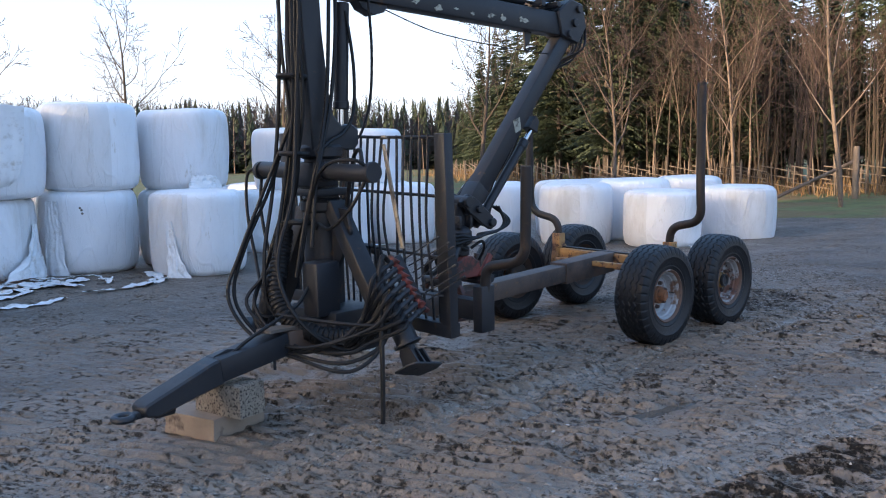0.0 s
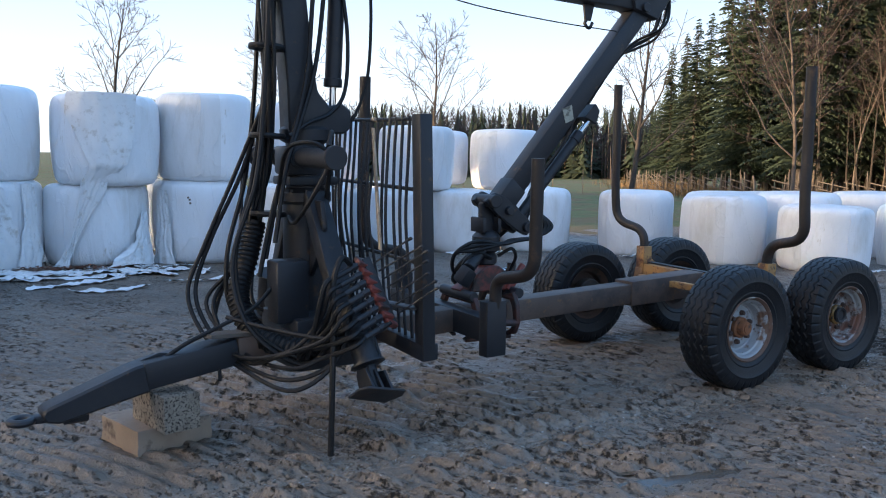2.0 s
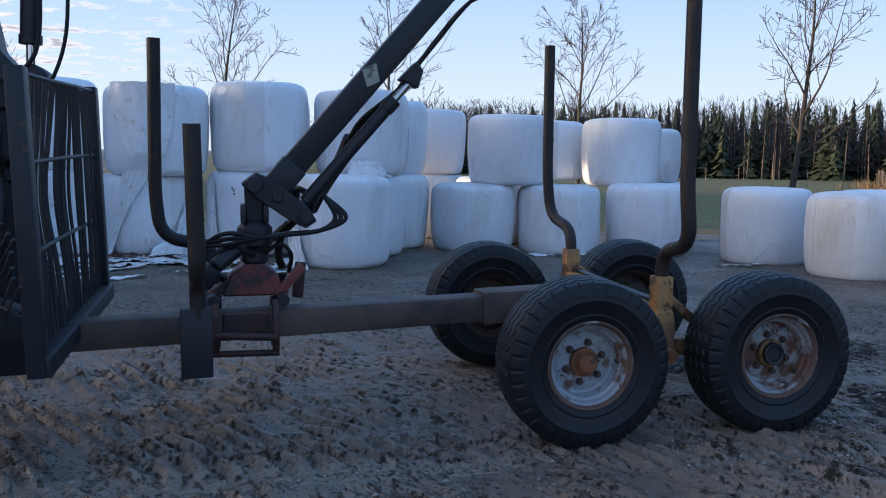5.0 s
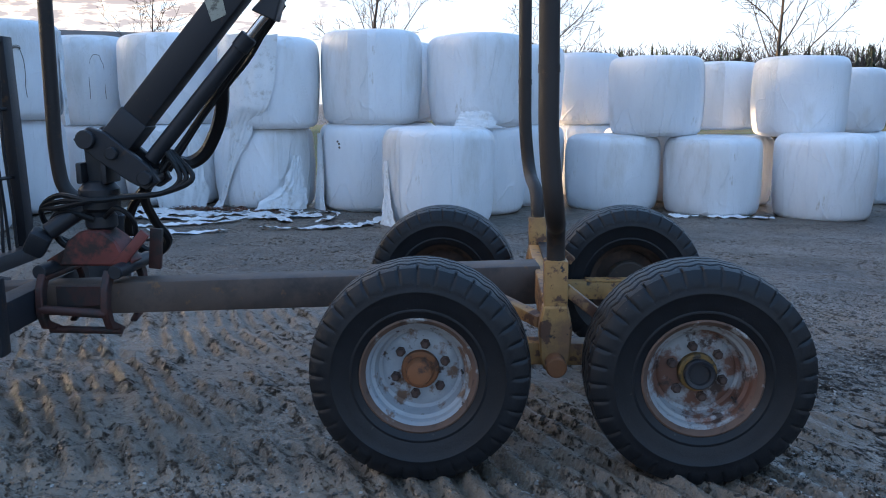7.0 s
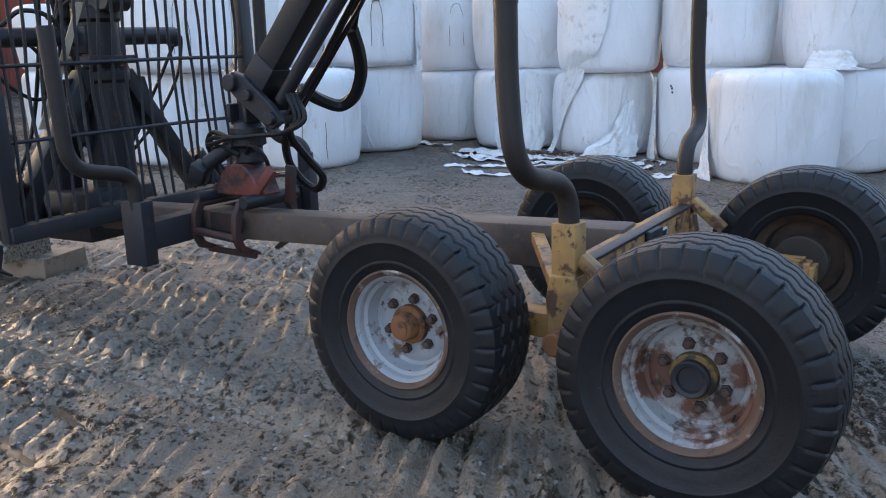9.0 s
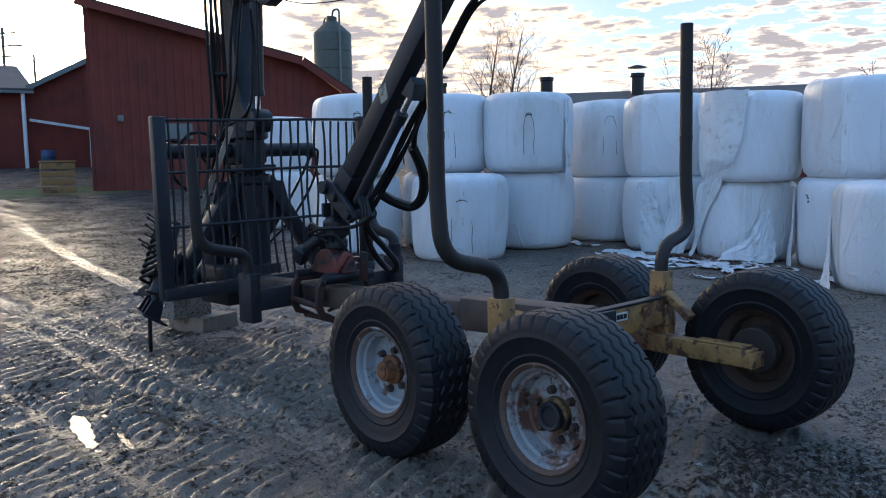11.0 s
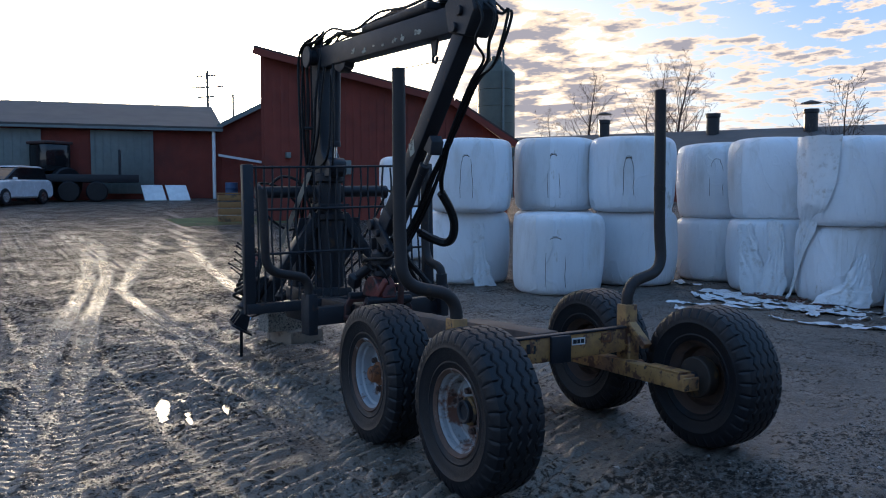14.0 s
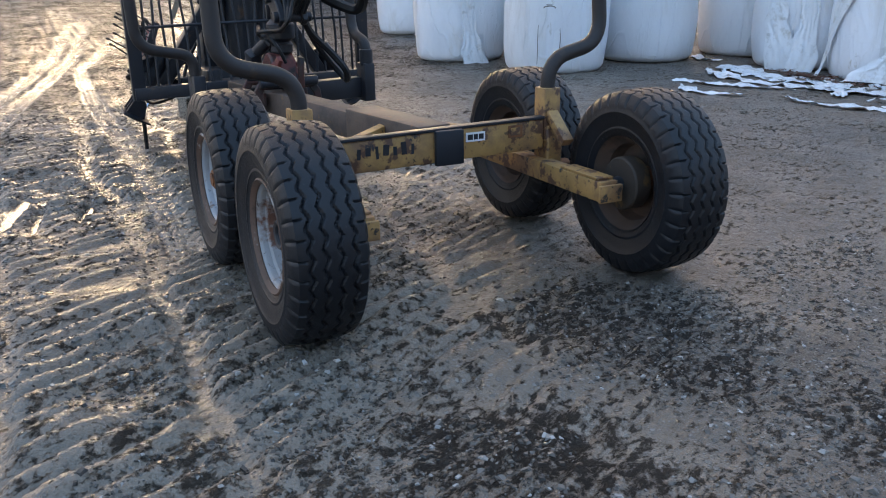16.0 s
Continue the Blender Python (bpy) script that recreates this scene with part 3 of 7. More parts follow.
def build_ground():
    xs, ys = axis_lines(-6.6, 4.2, 0.016, 900.0), axis_lines(-4.2, 2.2, 0.016, 900.0)
    verts, faces, wet, mud, crumb = [], [], [], [], []
    nx = len(xs)
    for y in ys:
        for x in xs:
            z, w, k, c = surface(x, y)
            verts.append((x, y, z))
            wet.append(w)
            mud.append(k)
            crumb.append(c)
    mats = []
    for j in range(len(ys) - 1):
        for i in range(nx - 1):
            a = j * nx + i
            faces.append((a, a + 1, a + nx + 1, a + nx))
            mats.append(1 if is_grass(xs[i], ys[j]) else 0)
    me = bpy.data.meshes.new("ground")
    me.from_pydata(verts, [], faces)
    me.materials.append(GROUND)
    me.materials.append(GRASS)
    me.polygons.foreach_set("material_index", mats)
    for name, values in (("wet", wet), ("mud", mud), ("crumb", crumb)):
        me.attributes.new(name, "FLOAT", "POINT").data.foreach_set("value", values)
    me.shade_smooth()
    tagged(new("ground", me), "wet dark gravel yard with muddy ruts, grass field beyond", "ground", kind="structure")


build_ground()


# ---- bales ----
def bale_mesh(seed, R=0.71, H=1.25):
    rnd = random.Random(seed)
    b = bmesh.new()
    prof = [(0.0, 0.0), (0.40, 0.0), (0.57, 0.012), (0.64, 0.05), (0.675, 0.13), (0.70, 0.32), (0.712, 0.55), (0.715, 0.75), (0.712, 0.98), (0.70, 1.11), (0.665, 1.19), (0.60, 1.232), (0.50, 1.248), (0.25, 1.255), (0.0, 1.255)]
    prof = [(r * R / 0.715, z * H / 1.255) for r, z in prof]
    seg = 64
    dense = curve_pts([Vector((r, 0, z)) for r, z in prof], 3)
    off = Vector((rnd.uniform(0, 99), rnd.uniform(0, 99), 0))
    rings = []
    for q in dense:
        ring = []
        for k in range(seg):
            a = 2 * math.pi * k / seg
            r = max(0.0, q.x)
            d = Vector((math.cos(a), math.sin(a), 0))
            p = d * r + Vector((0, 0, q.z))
            pleat = 0.010 * abs(math.sin(a * 9 + 3 * noise.noise(d * 2 + off))) * smooth01(0.85, 1.0, abs(q.z / H - 0.5) * 2)
            bulge = -pleat + 0.022 * noise.noise(p * 1.6 + off) + 0.008 * noise.noise(Vector((p.x * 5, p.y * 5, p.z * 2)) + off)
            ring.append(b.verts.new(d * (r + bulge * min(1, r / 0.3)) + Vector((0, 0, q.z + 0.02 * noise.noise(p * 1.3 + off * 2) * (q.z / H)))))
        rings.append(ring)
    for a, c in zip(rings, rings[1:]):
        for k in range(seg):
            b.faces.new((a[k], a[(k + 1) % seg], c[(k + 1) % seg], c[k]))
    fold = bmesh.new()
    k0, wide = rnd.randrange(seg), rnd.randint(9, 17)
    strip = [[fold.verts.new(Vector((v.co.x, v.co.y, 0)) * (1 + 0.0045 / max(0.2, Vector((v.co.x, v.co.y)).length)) + Vector((0, 0, v.co.z))) for v in [ring[(k0 + k) % seg] for k in range(wide)]]
             for ring in rings if 0.05 < ring[0].co.z < 1.21 and Vector((ring[0].co.x, ring[0].co.y)).length > 0.55]
    for a, c in zip(strip, strip[1:]):
        for k in range(wide - 1):
            fold.faces.new((a[k], a[k + 1], c[k + 1], c[k]))
    bmesh.ops.remove_doubles(b, verts=b.verts, dist=0.0005)
    return mesh_of("bale", b, FILM, 60), mesh_of("film_overlap", fold, FILM_FOLD, 60)


BALE_MESHES = [bale_mesh(s) for s in range(6)]
STACK_LOWER = [(-3.5, 8.04), (-2.0, 8.09), (-0.45, 8.1), (1.63, 9.05), (3.07, 8.75), (4.65, 8.6), (-4.87, 8.14), (-6.58, 6.76), (-8.25, 4.5), (-0.91, 6.72), (-6.35, 4.98), (0.2, 9.4), (-6.3, 8.45), (-12.7, 5.72), (-7.75, 5.95), (-1.8, 9.55), (1.35, 11.3), (3.75, 10.3), (6.3, 11.25), (2.38, 10.5)]
STACK_UPPER = [(-3.36, 7.89), (-1.93, 8.06), (-0.42, 8.04), (2.27, 9.12), (4.57, 9.55), (-4.89, 8.17), (-6.45, 6.58), (-7.62, 5.88), (-7.95, 4.35), (1.35, 11.3), (3.65, 10.85), (-6.3, 8.45), (-12.7, 5.72), (-1.8, 9.55), (0.2, 9.5), (5.95, 11.3)]
SINGLES = [(6.1, 7.3), (6.15, 5.2), (6.66, 3.61), (8.7, 3.2), (7.75, 4.95), (9.9, 5.0), (7.8, 6.7), (9.4, 6.9)]


# how much higher or lower than usual a bale's top lies, by its number
LOWER_TOP = {0: -0.09, 3: -0.09, 4: -0.08, 6: -0.08, 12: -0.14, 13: -0.05, 17: -0.1}
UPPER_TOP = {0: -0.07, 1: 0.05, 2: 0.02, 3: -0.14, 4: -0.07, 5: -0.05, 8: -0.03, 10: -0.12, 11: -0.09, 12: -0.17, 15: -0.14}
UPPER_FOOT = {0: -0.09, 3: -0.085, 4: -0.04, 5: -0.08, 11: -0.14, 12: -0.05}
SINGLE_TOP = {1: -0.05, 2: -0.20, 3: -0.20}
SINGLE_FOOT = {3: -0.10}


def bale(at, i, label, group, tall=1.25):
    body, fold = BALE_MESHES[i % len(BALE_MESHES)]
    ob = new("silage_bale", body)
    ob.matrix_basis = pose(*at, 0, 0, (i * 67) % 360) @ Matrix.Diagonal((1, 1, tall / 1.25, 1))
    lap = new("film_overlap", fold)
    lap.parent = ob
    tagged(lap, "greyer overlapping band of film")
    return tagged(ob, label, "silage bale", group)


def tail_mark(ob, at, facing, z0, w, h, two=False):
    """The arched, dirty edge of the film's tail end on the bale's side, towards facing."""
    c = Vector((at[0], at[1]))
    a0 = math.atan2(facing[1] - c.y, facing[0] - c.x)
    pts = []
    for k in range(25):
        t = math.pi * k / 24
        u = -w / 2 * math.cos(t)
        v = h * (1 - (2 * abs(k / 24 - 0.5)) ** 3)
        a = a0 + (u + 0.022 * noise.noise(Vector((k * 0.55, at[0], 0)))) / 0.71
        pts.append(Vector((c.x + 0.712 * math.cos(a), c.y + 0.712 * math.sin(a), at[2] + z0 + v)))
    bm = tube(pts, 0.004, 5)
    if two:
        tube([p + Vector((0, 0, -0.02)) for p in pts[8:17]], 0.009, 5, bm)
    mk = part("film_tail", bm, TAIL, ob, "dark dirty arched edge of the film")
    mk.matrix_basis = ob.matrix_basis.inverted()


LOWER, UPPER = [], []
for i, (x, y) in enumerate(STACK_LOWER):
    LOWER.append(bale((x, y, ground_z(x, y) - 0.02), i, "white film-wrapped round silage bale on the gravel, bottom of a stack", "stacked bales", 1.25 + LOWER_TOP.get(i, 0.0)))
for i, (x, y) in enumerate(STACK_UPPER):
    foot = UPPER_FOOT.get(i, 0.0)
    UPPER.append(bale((x, y, ground_z(x, y) + 1.2 + foot), i + 3, "white film-wrapped round silage bale on top of another", "stacked bales", 1.25 + UPPER_TOP.get(i, 0.0) - foot))
for i, (x, y) in enumerate(SINGLES):
    foot = SINGLE_FOOT.get(i, 0.0)
    bale((x, y, ground_z(x, y) - 0.03 + foot), i + 1, "white film-wrapped round silage bale standing alone on the gravel", "single bales", 1.25 + SINGLE_TOP.get(i, 0.0) - foot)
for lot, spots, i, off, z0, w, h, two in ((UPPER, STACK_UPPER, 6, 0.5, 0.28, 0.16, 0.62, True), (UPPER, STACK_UPPER, 7, 0.1, 0.22, 0.2, 0.74, True), (UPPER, STACK_UPPER, 8, 0.7, 0.24, 0.2, 0.7, True),
                                          (UPPER, STACK_UPPER, 11, 0.2, 0.25, 0.22, 0.62, False), (LOWER, STACK_LOWER, 10, 0.3, 0.15, 0.30, 0.76, True)):
    x, y = spots[i]
    tail_mark(lot[i], (x, y, ground_z(x, y) + (1.2 if lot is UPPER else -0.02)), (3.8 - off, -3.3 - off, 0), z0, w, h, two)
x, y = STACK_LOWER[1]
for k, (da, z) in enumerate(((-0.50, 0.98), (-0.46, 0.90), (-0.47, 0.95))):
    a = math.atan2(-1, 0) + da
    sp = part("dirt_spot", lathe([(0.022, -0.012), (0.014, 0.002), (0.004, 0.004)], 7, (x + 0.712 * math.cos(a), y + 0.712 * math.sin(a), ground_z(x, y) + z), (math.cos(a), math.sin(a), 0)), TAIL, LOWER[1], "dark spot of dirt")
    sp.matrix_basis = LOWER[1].matrix_basis.inverted()

# ---- forestry trailer ----
trailer = thing("forestry_trailer", "old forestry trailer, dark beam, yellow bogie frame, standing on gravel", "trailer")
YAW = radians(4.5)


def on_beam(s, side=0.0, z=0.0):
    """A place s metres ahead of the bogie along the main beam, side metres towards the near wheels."""
    return Vector((-s * math.cos(YAW) + side * math.sin(YAW), 0.03 - s * math.sin(YAW) - side * math.cos(YAW), z))


part("main_beam", bar(on_beam(0.8, 0, 0.571), on_beam(3.95, 0, 0.512), 0.16, 0.152, 0.012), BEAM_STEEL, trailer, "long rusty brown steel box beam")
part("rear_sleeve", bar(on_beam(0.03, 0, 0.59), on_beam(0.86, 0, 0.573), 0.185, 0.19, 0.01), BEAM_STEEL, trailer, "thicker rear end of the beam, rubbed yellow")
part("drawbar", bar(on_beam(3.95, 0, 0.512), on_beam(4.45, 0, 0.44), 0.165, 0.145, 0.012), BLACK_STEEL, trailer, "black painted drawbar")
nose = prism([(4.42, 0.36), (4.42, 0.515), (4.50, 0.50), (4.93, 0.345), (4.95, 0.315), (4.93, 0.275), (4.86, 0.262)], 0.15, (0, 0.03, 0), (-math.cos(YAW), -math.sin(YAW), 0), (0, 0, 1), 0.012)
part("drawbar_nose", nose, BLACK_STEEL, trailer)
part("drawbar_rib", prism([(4.2, 0.52), (4.46, 0.515), (4.36, 0.545)], 0.012, (0, 0.03, 0), (-math.cos(YAW), -math.sin(YAW), 0), (0, 0, 1), 0.002), BLACK_STEEL, trailer)
eye_ring = lathe([(0.048 + 0.022 * math.cos(a), 0.020 * math.sin(a)) for a in [k * math.pi / 5 for k in range(10)]], 28, on_beam(5.03, 0, 0.287), (0, 0, 1), None, True)
part("hitch_ring", eye_ring, BLACK_STEEL, trailer, "forged black towing eye")
part("hitch_shank", bar(on_beam(4.82, 0, 0.285), on_beam(4.98, 0, 0.286), 0.055, 0.04, 0.008), BLACK_STEEL, trailer)
part("hitch_bolt", rod(on_beam(4.72, -0.02, 0.27), on_beam(4.84, -0.02, 0.27), 0.04, 16, 0.006), BLACK_STEEL, trailer)
part("drawbar_pin", rod(on_beam(4.05, 0.05, 0.36), on_beam(4.05, 0.05, 0.44), 0.010, 8), BLACK_STEEL, trailer)

# bogie frame
cross = bar((0.0, -0.60, 0.585), (0.0, 0.60, 0.60), 0.10, 0.15, 0.008)
bogie_cross = part("bogie_crossbeam", cross, YELLOW, trailer, "worn yellow crossbeam, paint flaking to rust")
part("top_strip", bar((0.03, -0.58, 0.668), (0.03, 0.60, 0.683), 0.055, 0.014, 0.003), BLACK_STEEL, bogie_cross, "dark worn strip along the top edge")
part("beam_end_cap", box((0.03, 0.15, 0.17), (0.066, 0.055, 0.59), bev=0.012), BLACK_STEEL, bogie_cross, "black rounded end of the main beam")
part("name_plate", box((0.003, 0.105, 0.045), (0.0535, 0.205, 0.625), bev=0), WHITE_PAINT, bogie_cross, "small pale scratched name plate")
for k, (y0, w) in enumerate(((0.175, 0.028), (0.205, 0.022), (0.235, 0.026))):
    part("plate_mark", box((0.002, w, 0.026), (0.056, y0, 0.625), bev=0), BLACK_STEEL, bogie_cross, "dark mark on the plate")
for k in range(7):
    part("worn_mark", box((0.002, (0.018, 0.026, 0.014, 0.03)[k % 4], (0.05, 0.04, 0.06)[k % 3]), (0.0515, -0.40 + k * 0.045, 0.60 + 0.008 * (k % 2)), ((k * 37) % 11 - 5, 0, 0), 0), BLACK_STEEL, bogie_cross, "dark worn remnant of lettering")
part("weld_frame", box((0.004, 0.08, 0.06), (0.0535, 0.43, 0.63), bev=0), RUST, bogie_cross)
part("weld_patch", box((0.004, 0.052, 0.036), (0.056, 0.43, 0.63), bev=0), YELLOW, bogie_cross)
for s in (-1, 1):
    sock = part("stake_socket", bar((0, s * 0.65, 0.56), (0, s * 0.65, 0.825), 0.095, 0.095, 0.006, up=(0, 1, 0)), YELLOW, trailer, "yellow stake socket, paint worn")
    leg = prism([(-0.045, 0.37), (0.045, 0.37), (0.06, 0.42), (0.068, 0.55), (0.05, 0.64), (-0.05, 0.64), (-0.068, 0.55), (-0.06, 0.42)], 0.09, (0, s * 0.66, 0), bev=0.008)
    part("bogie_leg", leg, YELLOW, trailer, "yellow bogie leg plate")
    piv = part("pivot_pin", rod((0, s * 0.60, 0.405), (0, s * 0.785, 0.405), 0.042, 20, 0.006), RUST, trailer, "rusty bogie pivot pin")
    wb = bar((-0.56, s * 0.60, 0.425), (0.60, s * 0.60, 0.422), 0.10, 0.095, 0.006)
    walking = part("walking_beam", wb, YELLOW, trailer, "yellow walking beam between two wheels")
    part("beam_tip", bar((0.60, s * 0.60, 0.415), (0.622, s * 0.60, 0.415), 0.12, 0.08, 0.004), YELLOW, walking)
    part("tip_plate", box((0.30, 0.09, 0.012), (0.42, s * 0.60, 0.477), bev=0.003), YELLOW, walking)
    for x in (-0.54, 0.53):
        part("stub_axle", rod((x, s * 0.60, 0.43), (x, s * 0.86, 0.43), 0.036, 14, 0.004), BLACK_STEEL, walking)
    part("forward_brace", bar((-0.05, s * 0.62, 0.555), (-0.42, 0.03 + s * 0.10, 0.62), 0.055, 0.05, 0.005), YELLOW, trailer, "yellow diagonal brace")
    part("rear_brace", bar((0.045, s * 0.645, 0.70), (0.20, s * 0.64, 0.575), 0.06, 0.045, 0.005), YELLOW, trailer, "yellow diagonal brace")
    stake = part("rear_stake", tube(bent([(0, s * 0.65, 0.70), (0, s * 0.65, 0.96), (-0.03, s * 0.985, 1.03), (-0.06, s * 0.985, 1.3), (-0.065, s * 0.985, 2.24)], 0.14, 8), 0.0375, 16), PIPE, trailer, "dark rusty stake pipe with an offset bend")
    part("stake_collar", rod((-0.061, s * 0.985, 1.56), (-0.0615, s * 0.985, 1.59), 0.0395, 16), PIPE, stake)

# wheels
def tyre_bm():
    """Implement tyre: zigzag ribs across the tread, block shoulders."""
    TH, half = 432, 0.150
    prof = [(0.218, -0.126), (0.226, -0.142), (0.238, -0.150), (0.252, -0.154), (0.256, -0.1585), (0.262, -0.1585), (0.266, -0.157), (0.300, -0.171), (0.330, -0.178), (0.334, -0.1815), (0.340, -0.1815), (0.344, -0.179), (0.362, -0.180), (0.376, -0.177), (0.390, -0.172), (0.403, -0.165), (0.412, -0.158)]
    ns = 44
    tread = []
    for k in range(ns + 1):
        y = -half + 2 * half * k / ns
        tread.append((0.433 - 0.012 * (abs(y) / half) ** 3, y))
    prof = prof + tread + [(r, -y) for r, y in reversed(prof)]
    verts, faces = [], []
    n = len(prof)
    per = 36
    for i in range(TH):
        a = 2 * math.pi * i / TH
        ph = (i * per / TH) % 1.0
        tri = 4 * abs(ph - 0.5) - 1
        zig = 0.0105 * (0.65 * tri + 0.35 * math.cos(ph * 2 * math.pi))
        for r, y in prof:
            rr = r
            side = 1 if y > 0 else -1
            q = abs((ph + (0.0 if y > 0 else 0.5)) % 1.0 - 0.5)
            if abs(y) <= half and r > 0.415:
                for gy in (-0.096, -0.033, 0.033, 0.096):
                    d = abs(y - gy - zig)
                    if d < 0.0075:
                        rr -= 0.010 * min(1.0, (0.0075 - d) / 0.0035)
                reach = 0.118 + side * zig
                if abs(y) > reach and q < 0.075:
                    rr -= 0.0085 * smooth01(reach, reach + 0.015, abs(y)) * (1 - smooth01(0.035, 0.075, q))
            elif 0.372 < r < 0.415:
                if q < 0.10:
                    rr -= 0.009 * (1 - smooth01(0.045, 0.10, q))
            elif 0.30 < r < 0.31:
                rr += 0.002
            verts.append((rr * math.cos(a), 0.85 * y * (1.0 if r > 0.415 or rr == r else 0.985), rr * math.sin(a)))
    for i in range(TH):
        for k in range(n - 1):
            p, q = i * n + k, ((i + 1) % TH) * n + k
            faces.append((p, q, q + 1, p + 1))
    me = bpy.data.meshes.new("tyre")
    me.from_pydata(verts, [], faces)
    b = bmesh.new()
    b.from_mesh(me)
    bpy.data.meshes.remove(me)
    return b


def rim_bm():
    prof = [(0.236, -0.128), (0.240, -0.142), (0.246, -0.146), (0.240, -0.150), (0.232, -0.143), (0.224, -0.128), (0.206, -0.120), (0.200, -0.108), (0.196, -0.088), (0.180, -0.078),
            (0.174, -0.045), (0.166, -0.020), (0.152, -0.012), (0.146, -0.018), (0.120, -0.024), (0.075, -0.024), (0.075, -0.010), (0.150, 0.004), (0.176, 0.006), (0.186, 0.02),
            (0.190, 0.08), (0.212, 0.10), (0.226, 0.118), (0.234, 0.138), (0.242, 0.145), (0.238, 0.130)]
    return lathe([(r * (1.0 if r < 0.16 else 1.0 - 0.075 * (r - 0.16) / 0.08), y * 0.85) for r, y in prof], 56, (0, 0, 0), (0, 1, 0), None, True)


TYRE = mesh_of("tyre", tyre_bm(), RUBBER, 33)
RIM_MESH = mesh_of("wheel", rim_bm(), RIM, 40)
RIM_RUSTY = mesh_of("wheel", rim_bm(), RIM_RUST, 40)
# far wheels, seen from inside: rust with recess shade in its colour
RIM_FAR = mesh_of("wheel", rim_bm(), RIM_RUST_SHADED, 40)
NUT = mesh_of("wheel_nut", lathe([(0.020, 0.0), (0.020, -0.012), (0.016, -0.014), (0.016, -0.026), (0.009, -0.03)], 6, (0, 0, 0), (0, 1, 0)), NUTS, 30)


def wheel(x, side, spin, mesh, cap, label):
    w = new("wheel", mesh)
    w.parent = trailer
    w.matrix_basis = pose(x, side * 0.85, 0.43, 0, 0, 0 if side < 0 else 180) @ pose(0, 0, 0, 0, spin, 0)
    tagged(w, label)
    t = new("tyre", TYRE)
    t.parent = w
    for k in range(6):
        a = 2 * math.pi * k / 6 + 0.5
        nut = new("wheel_nut", NUT)
        nut.parent = w
        nut.matrix_basis = pose(0.1025 * math.cos(a), -0.022, 0.1025 * math.sin(a))
    part("rim_flange", lathe([(r * 0.925, y * 0.85) for r, y in [(0.2375, -0.1285), (0.2415, -0.142), (0.2485, -0.147), (0.2405, -0.1525), (0.2305, -0.1445), (0.2215, -0.131), (0.2235, -0.126), (0.2265, -0.124)]], 56, (0, 0, 0), (0, 1, 0), None, True), FLANGE, w, "rusted rim flange")
    part("hub_drum", lathe([(0.072, 0.06), (0.074, 0.055), (0.074, -0.045), (0.066, -0.052), (0.05, -0.052)], 24, (0, 0, 0), (0, 1, 0)), RUST if cap else HUB, w, "worn wheel hub")
    if cap:
        part("hub_cap", lathe([(0.056, -0.045), (0.050, -0.090), (0.045, -0.098), (0.033, -0.100), (0.034, -0.106), (0.02, -0.108)], 24, (0, 0, 0), (0, 1, 0)), RUST, w, "rusty orange hub cap")
    else:
        part("hub_bore", lathe([(0.058, -0.04), (0.060, -0.075), (0.054, -0.082), (0.042, -0.078), (0.038, -0.066), (0.012, -0.066)], 24, (0, 0, 0), (0, 1, 0)), BLACK_STEEL, w, "greasy black open hub")
    part("brake_drum", lathe([(0.12, 0.05), (0.125, 0.06), (0.125, 0.13), (0.118, 0.138), (0.05, 0.138)], 28, (0, 0, 0), (0, 1, 0)), BRAKE, w, "rusty brown drum inside the wheel")
    part("valve_stem", rod((0.16, -0.05, 0.03), (0.165, -0.085, 0.03), 0.005, 8), BLACK_STEEL, w)


wheel(-0.54, -1, 10, RIM_MESH, True, "wheel with dirty white rim and worn black tyre")
wheel(0.53, -1, 47, RIM_RUSTY, False, "wheel with rusty rim and worn black tyre")
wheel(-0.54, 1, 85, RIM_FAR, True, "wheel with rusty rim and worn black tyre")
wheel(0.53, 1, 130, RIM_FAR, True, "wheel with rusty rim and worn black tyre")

# front bunk
part("front_bunk", bar((-2.43, -0.60, 0.535), (-2.47, 0.60, 0.56), 0.11, 0.15, 0.008), BLACK_STEEL, trailer, "dark steel bunk beam across the trailer")
part("bunk_step", bar((-2.44, 0.10, 0.42), (-2.44, 0.30, 0.42), 0.12, 0.06, 0.01), BLACK_STEEL, trailer)
part("bunk_end", box((0.15, 0.085, 0.34), (-2.44, -0.625, 0.555), (0, 0, 5), 0.008), BLACK_STEEL, trailer, "dark steel bunk end plate")
part("bunk_end", box((0.14, 0.085, 0.28), (-2.42, 0.62, 0.60), (0, 0, 5), 0.008), BLACK_STEEL, trailer, "dark steel bunk end plate")
part("bunk_socket", rod((-2.40, 0.62, 0.72), (-2.40, 0.62, 0.84), 0.05, 16, 0.004), BLACK_STEEL, trailer)
part("front_stake", tube(bent([(-2.43, -0.63, 0.68), (-2.43, -0.64, 0.86), (-2.41, -1.0, 0.93), (-2.42, -1.02, 1.59)], 0.13, 8), 0.038, 16), PIPE, trailer, "short dark rusty stake pipe with an offset bend")
part("front_stake", tube(bent([(-2.39, 0.62, 0.70), (-2.40, 0.62, 0.89), (-2.70, 0.63, 0.94), (-2.73, 0.63, 1.2), (-2.715, 0.63, 2.14)], 0.13, 8), 0.0395, 16), PIPE, trailer, "tall dark rusty stake pipe with an offset bend")

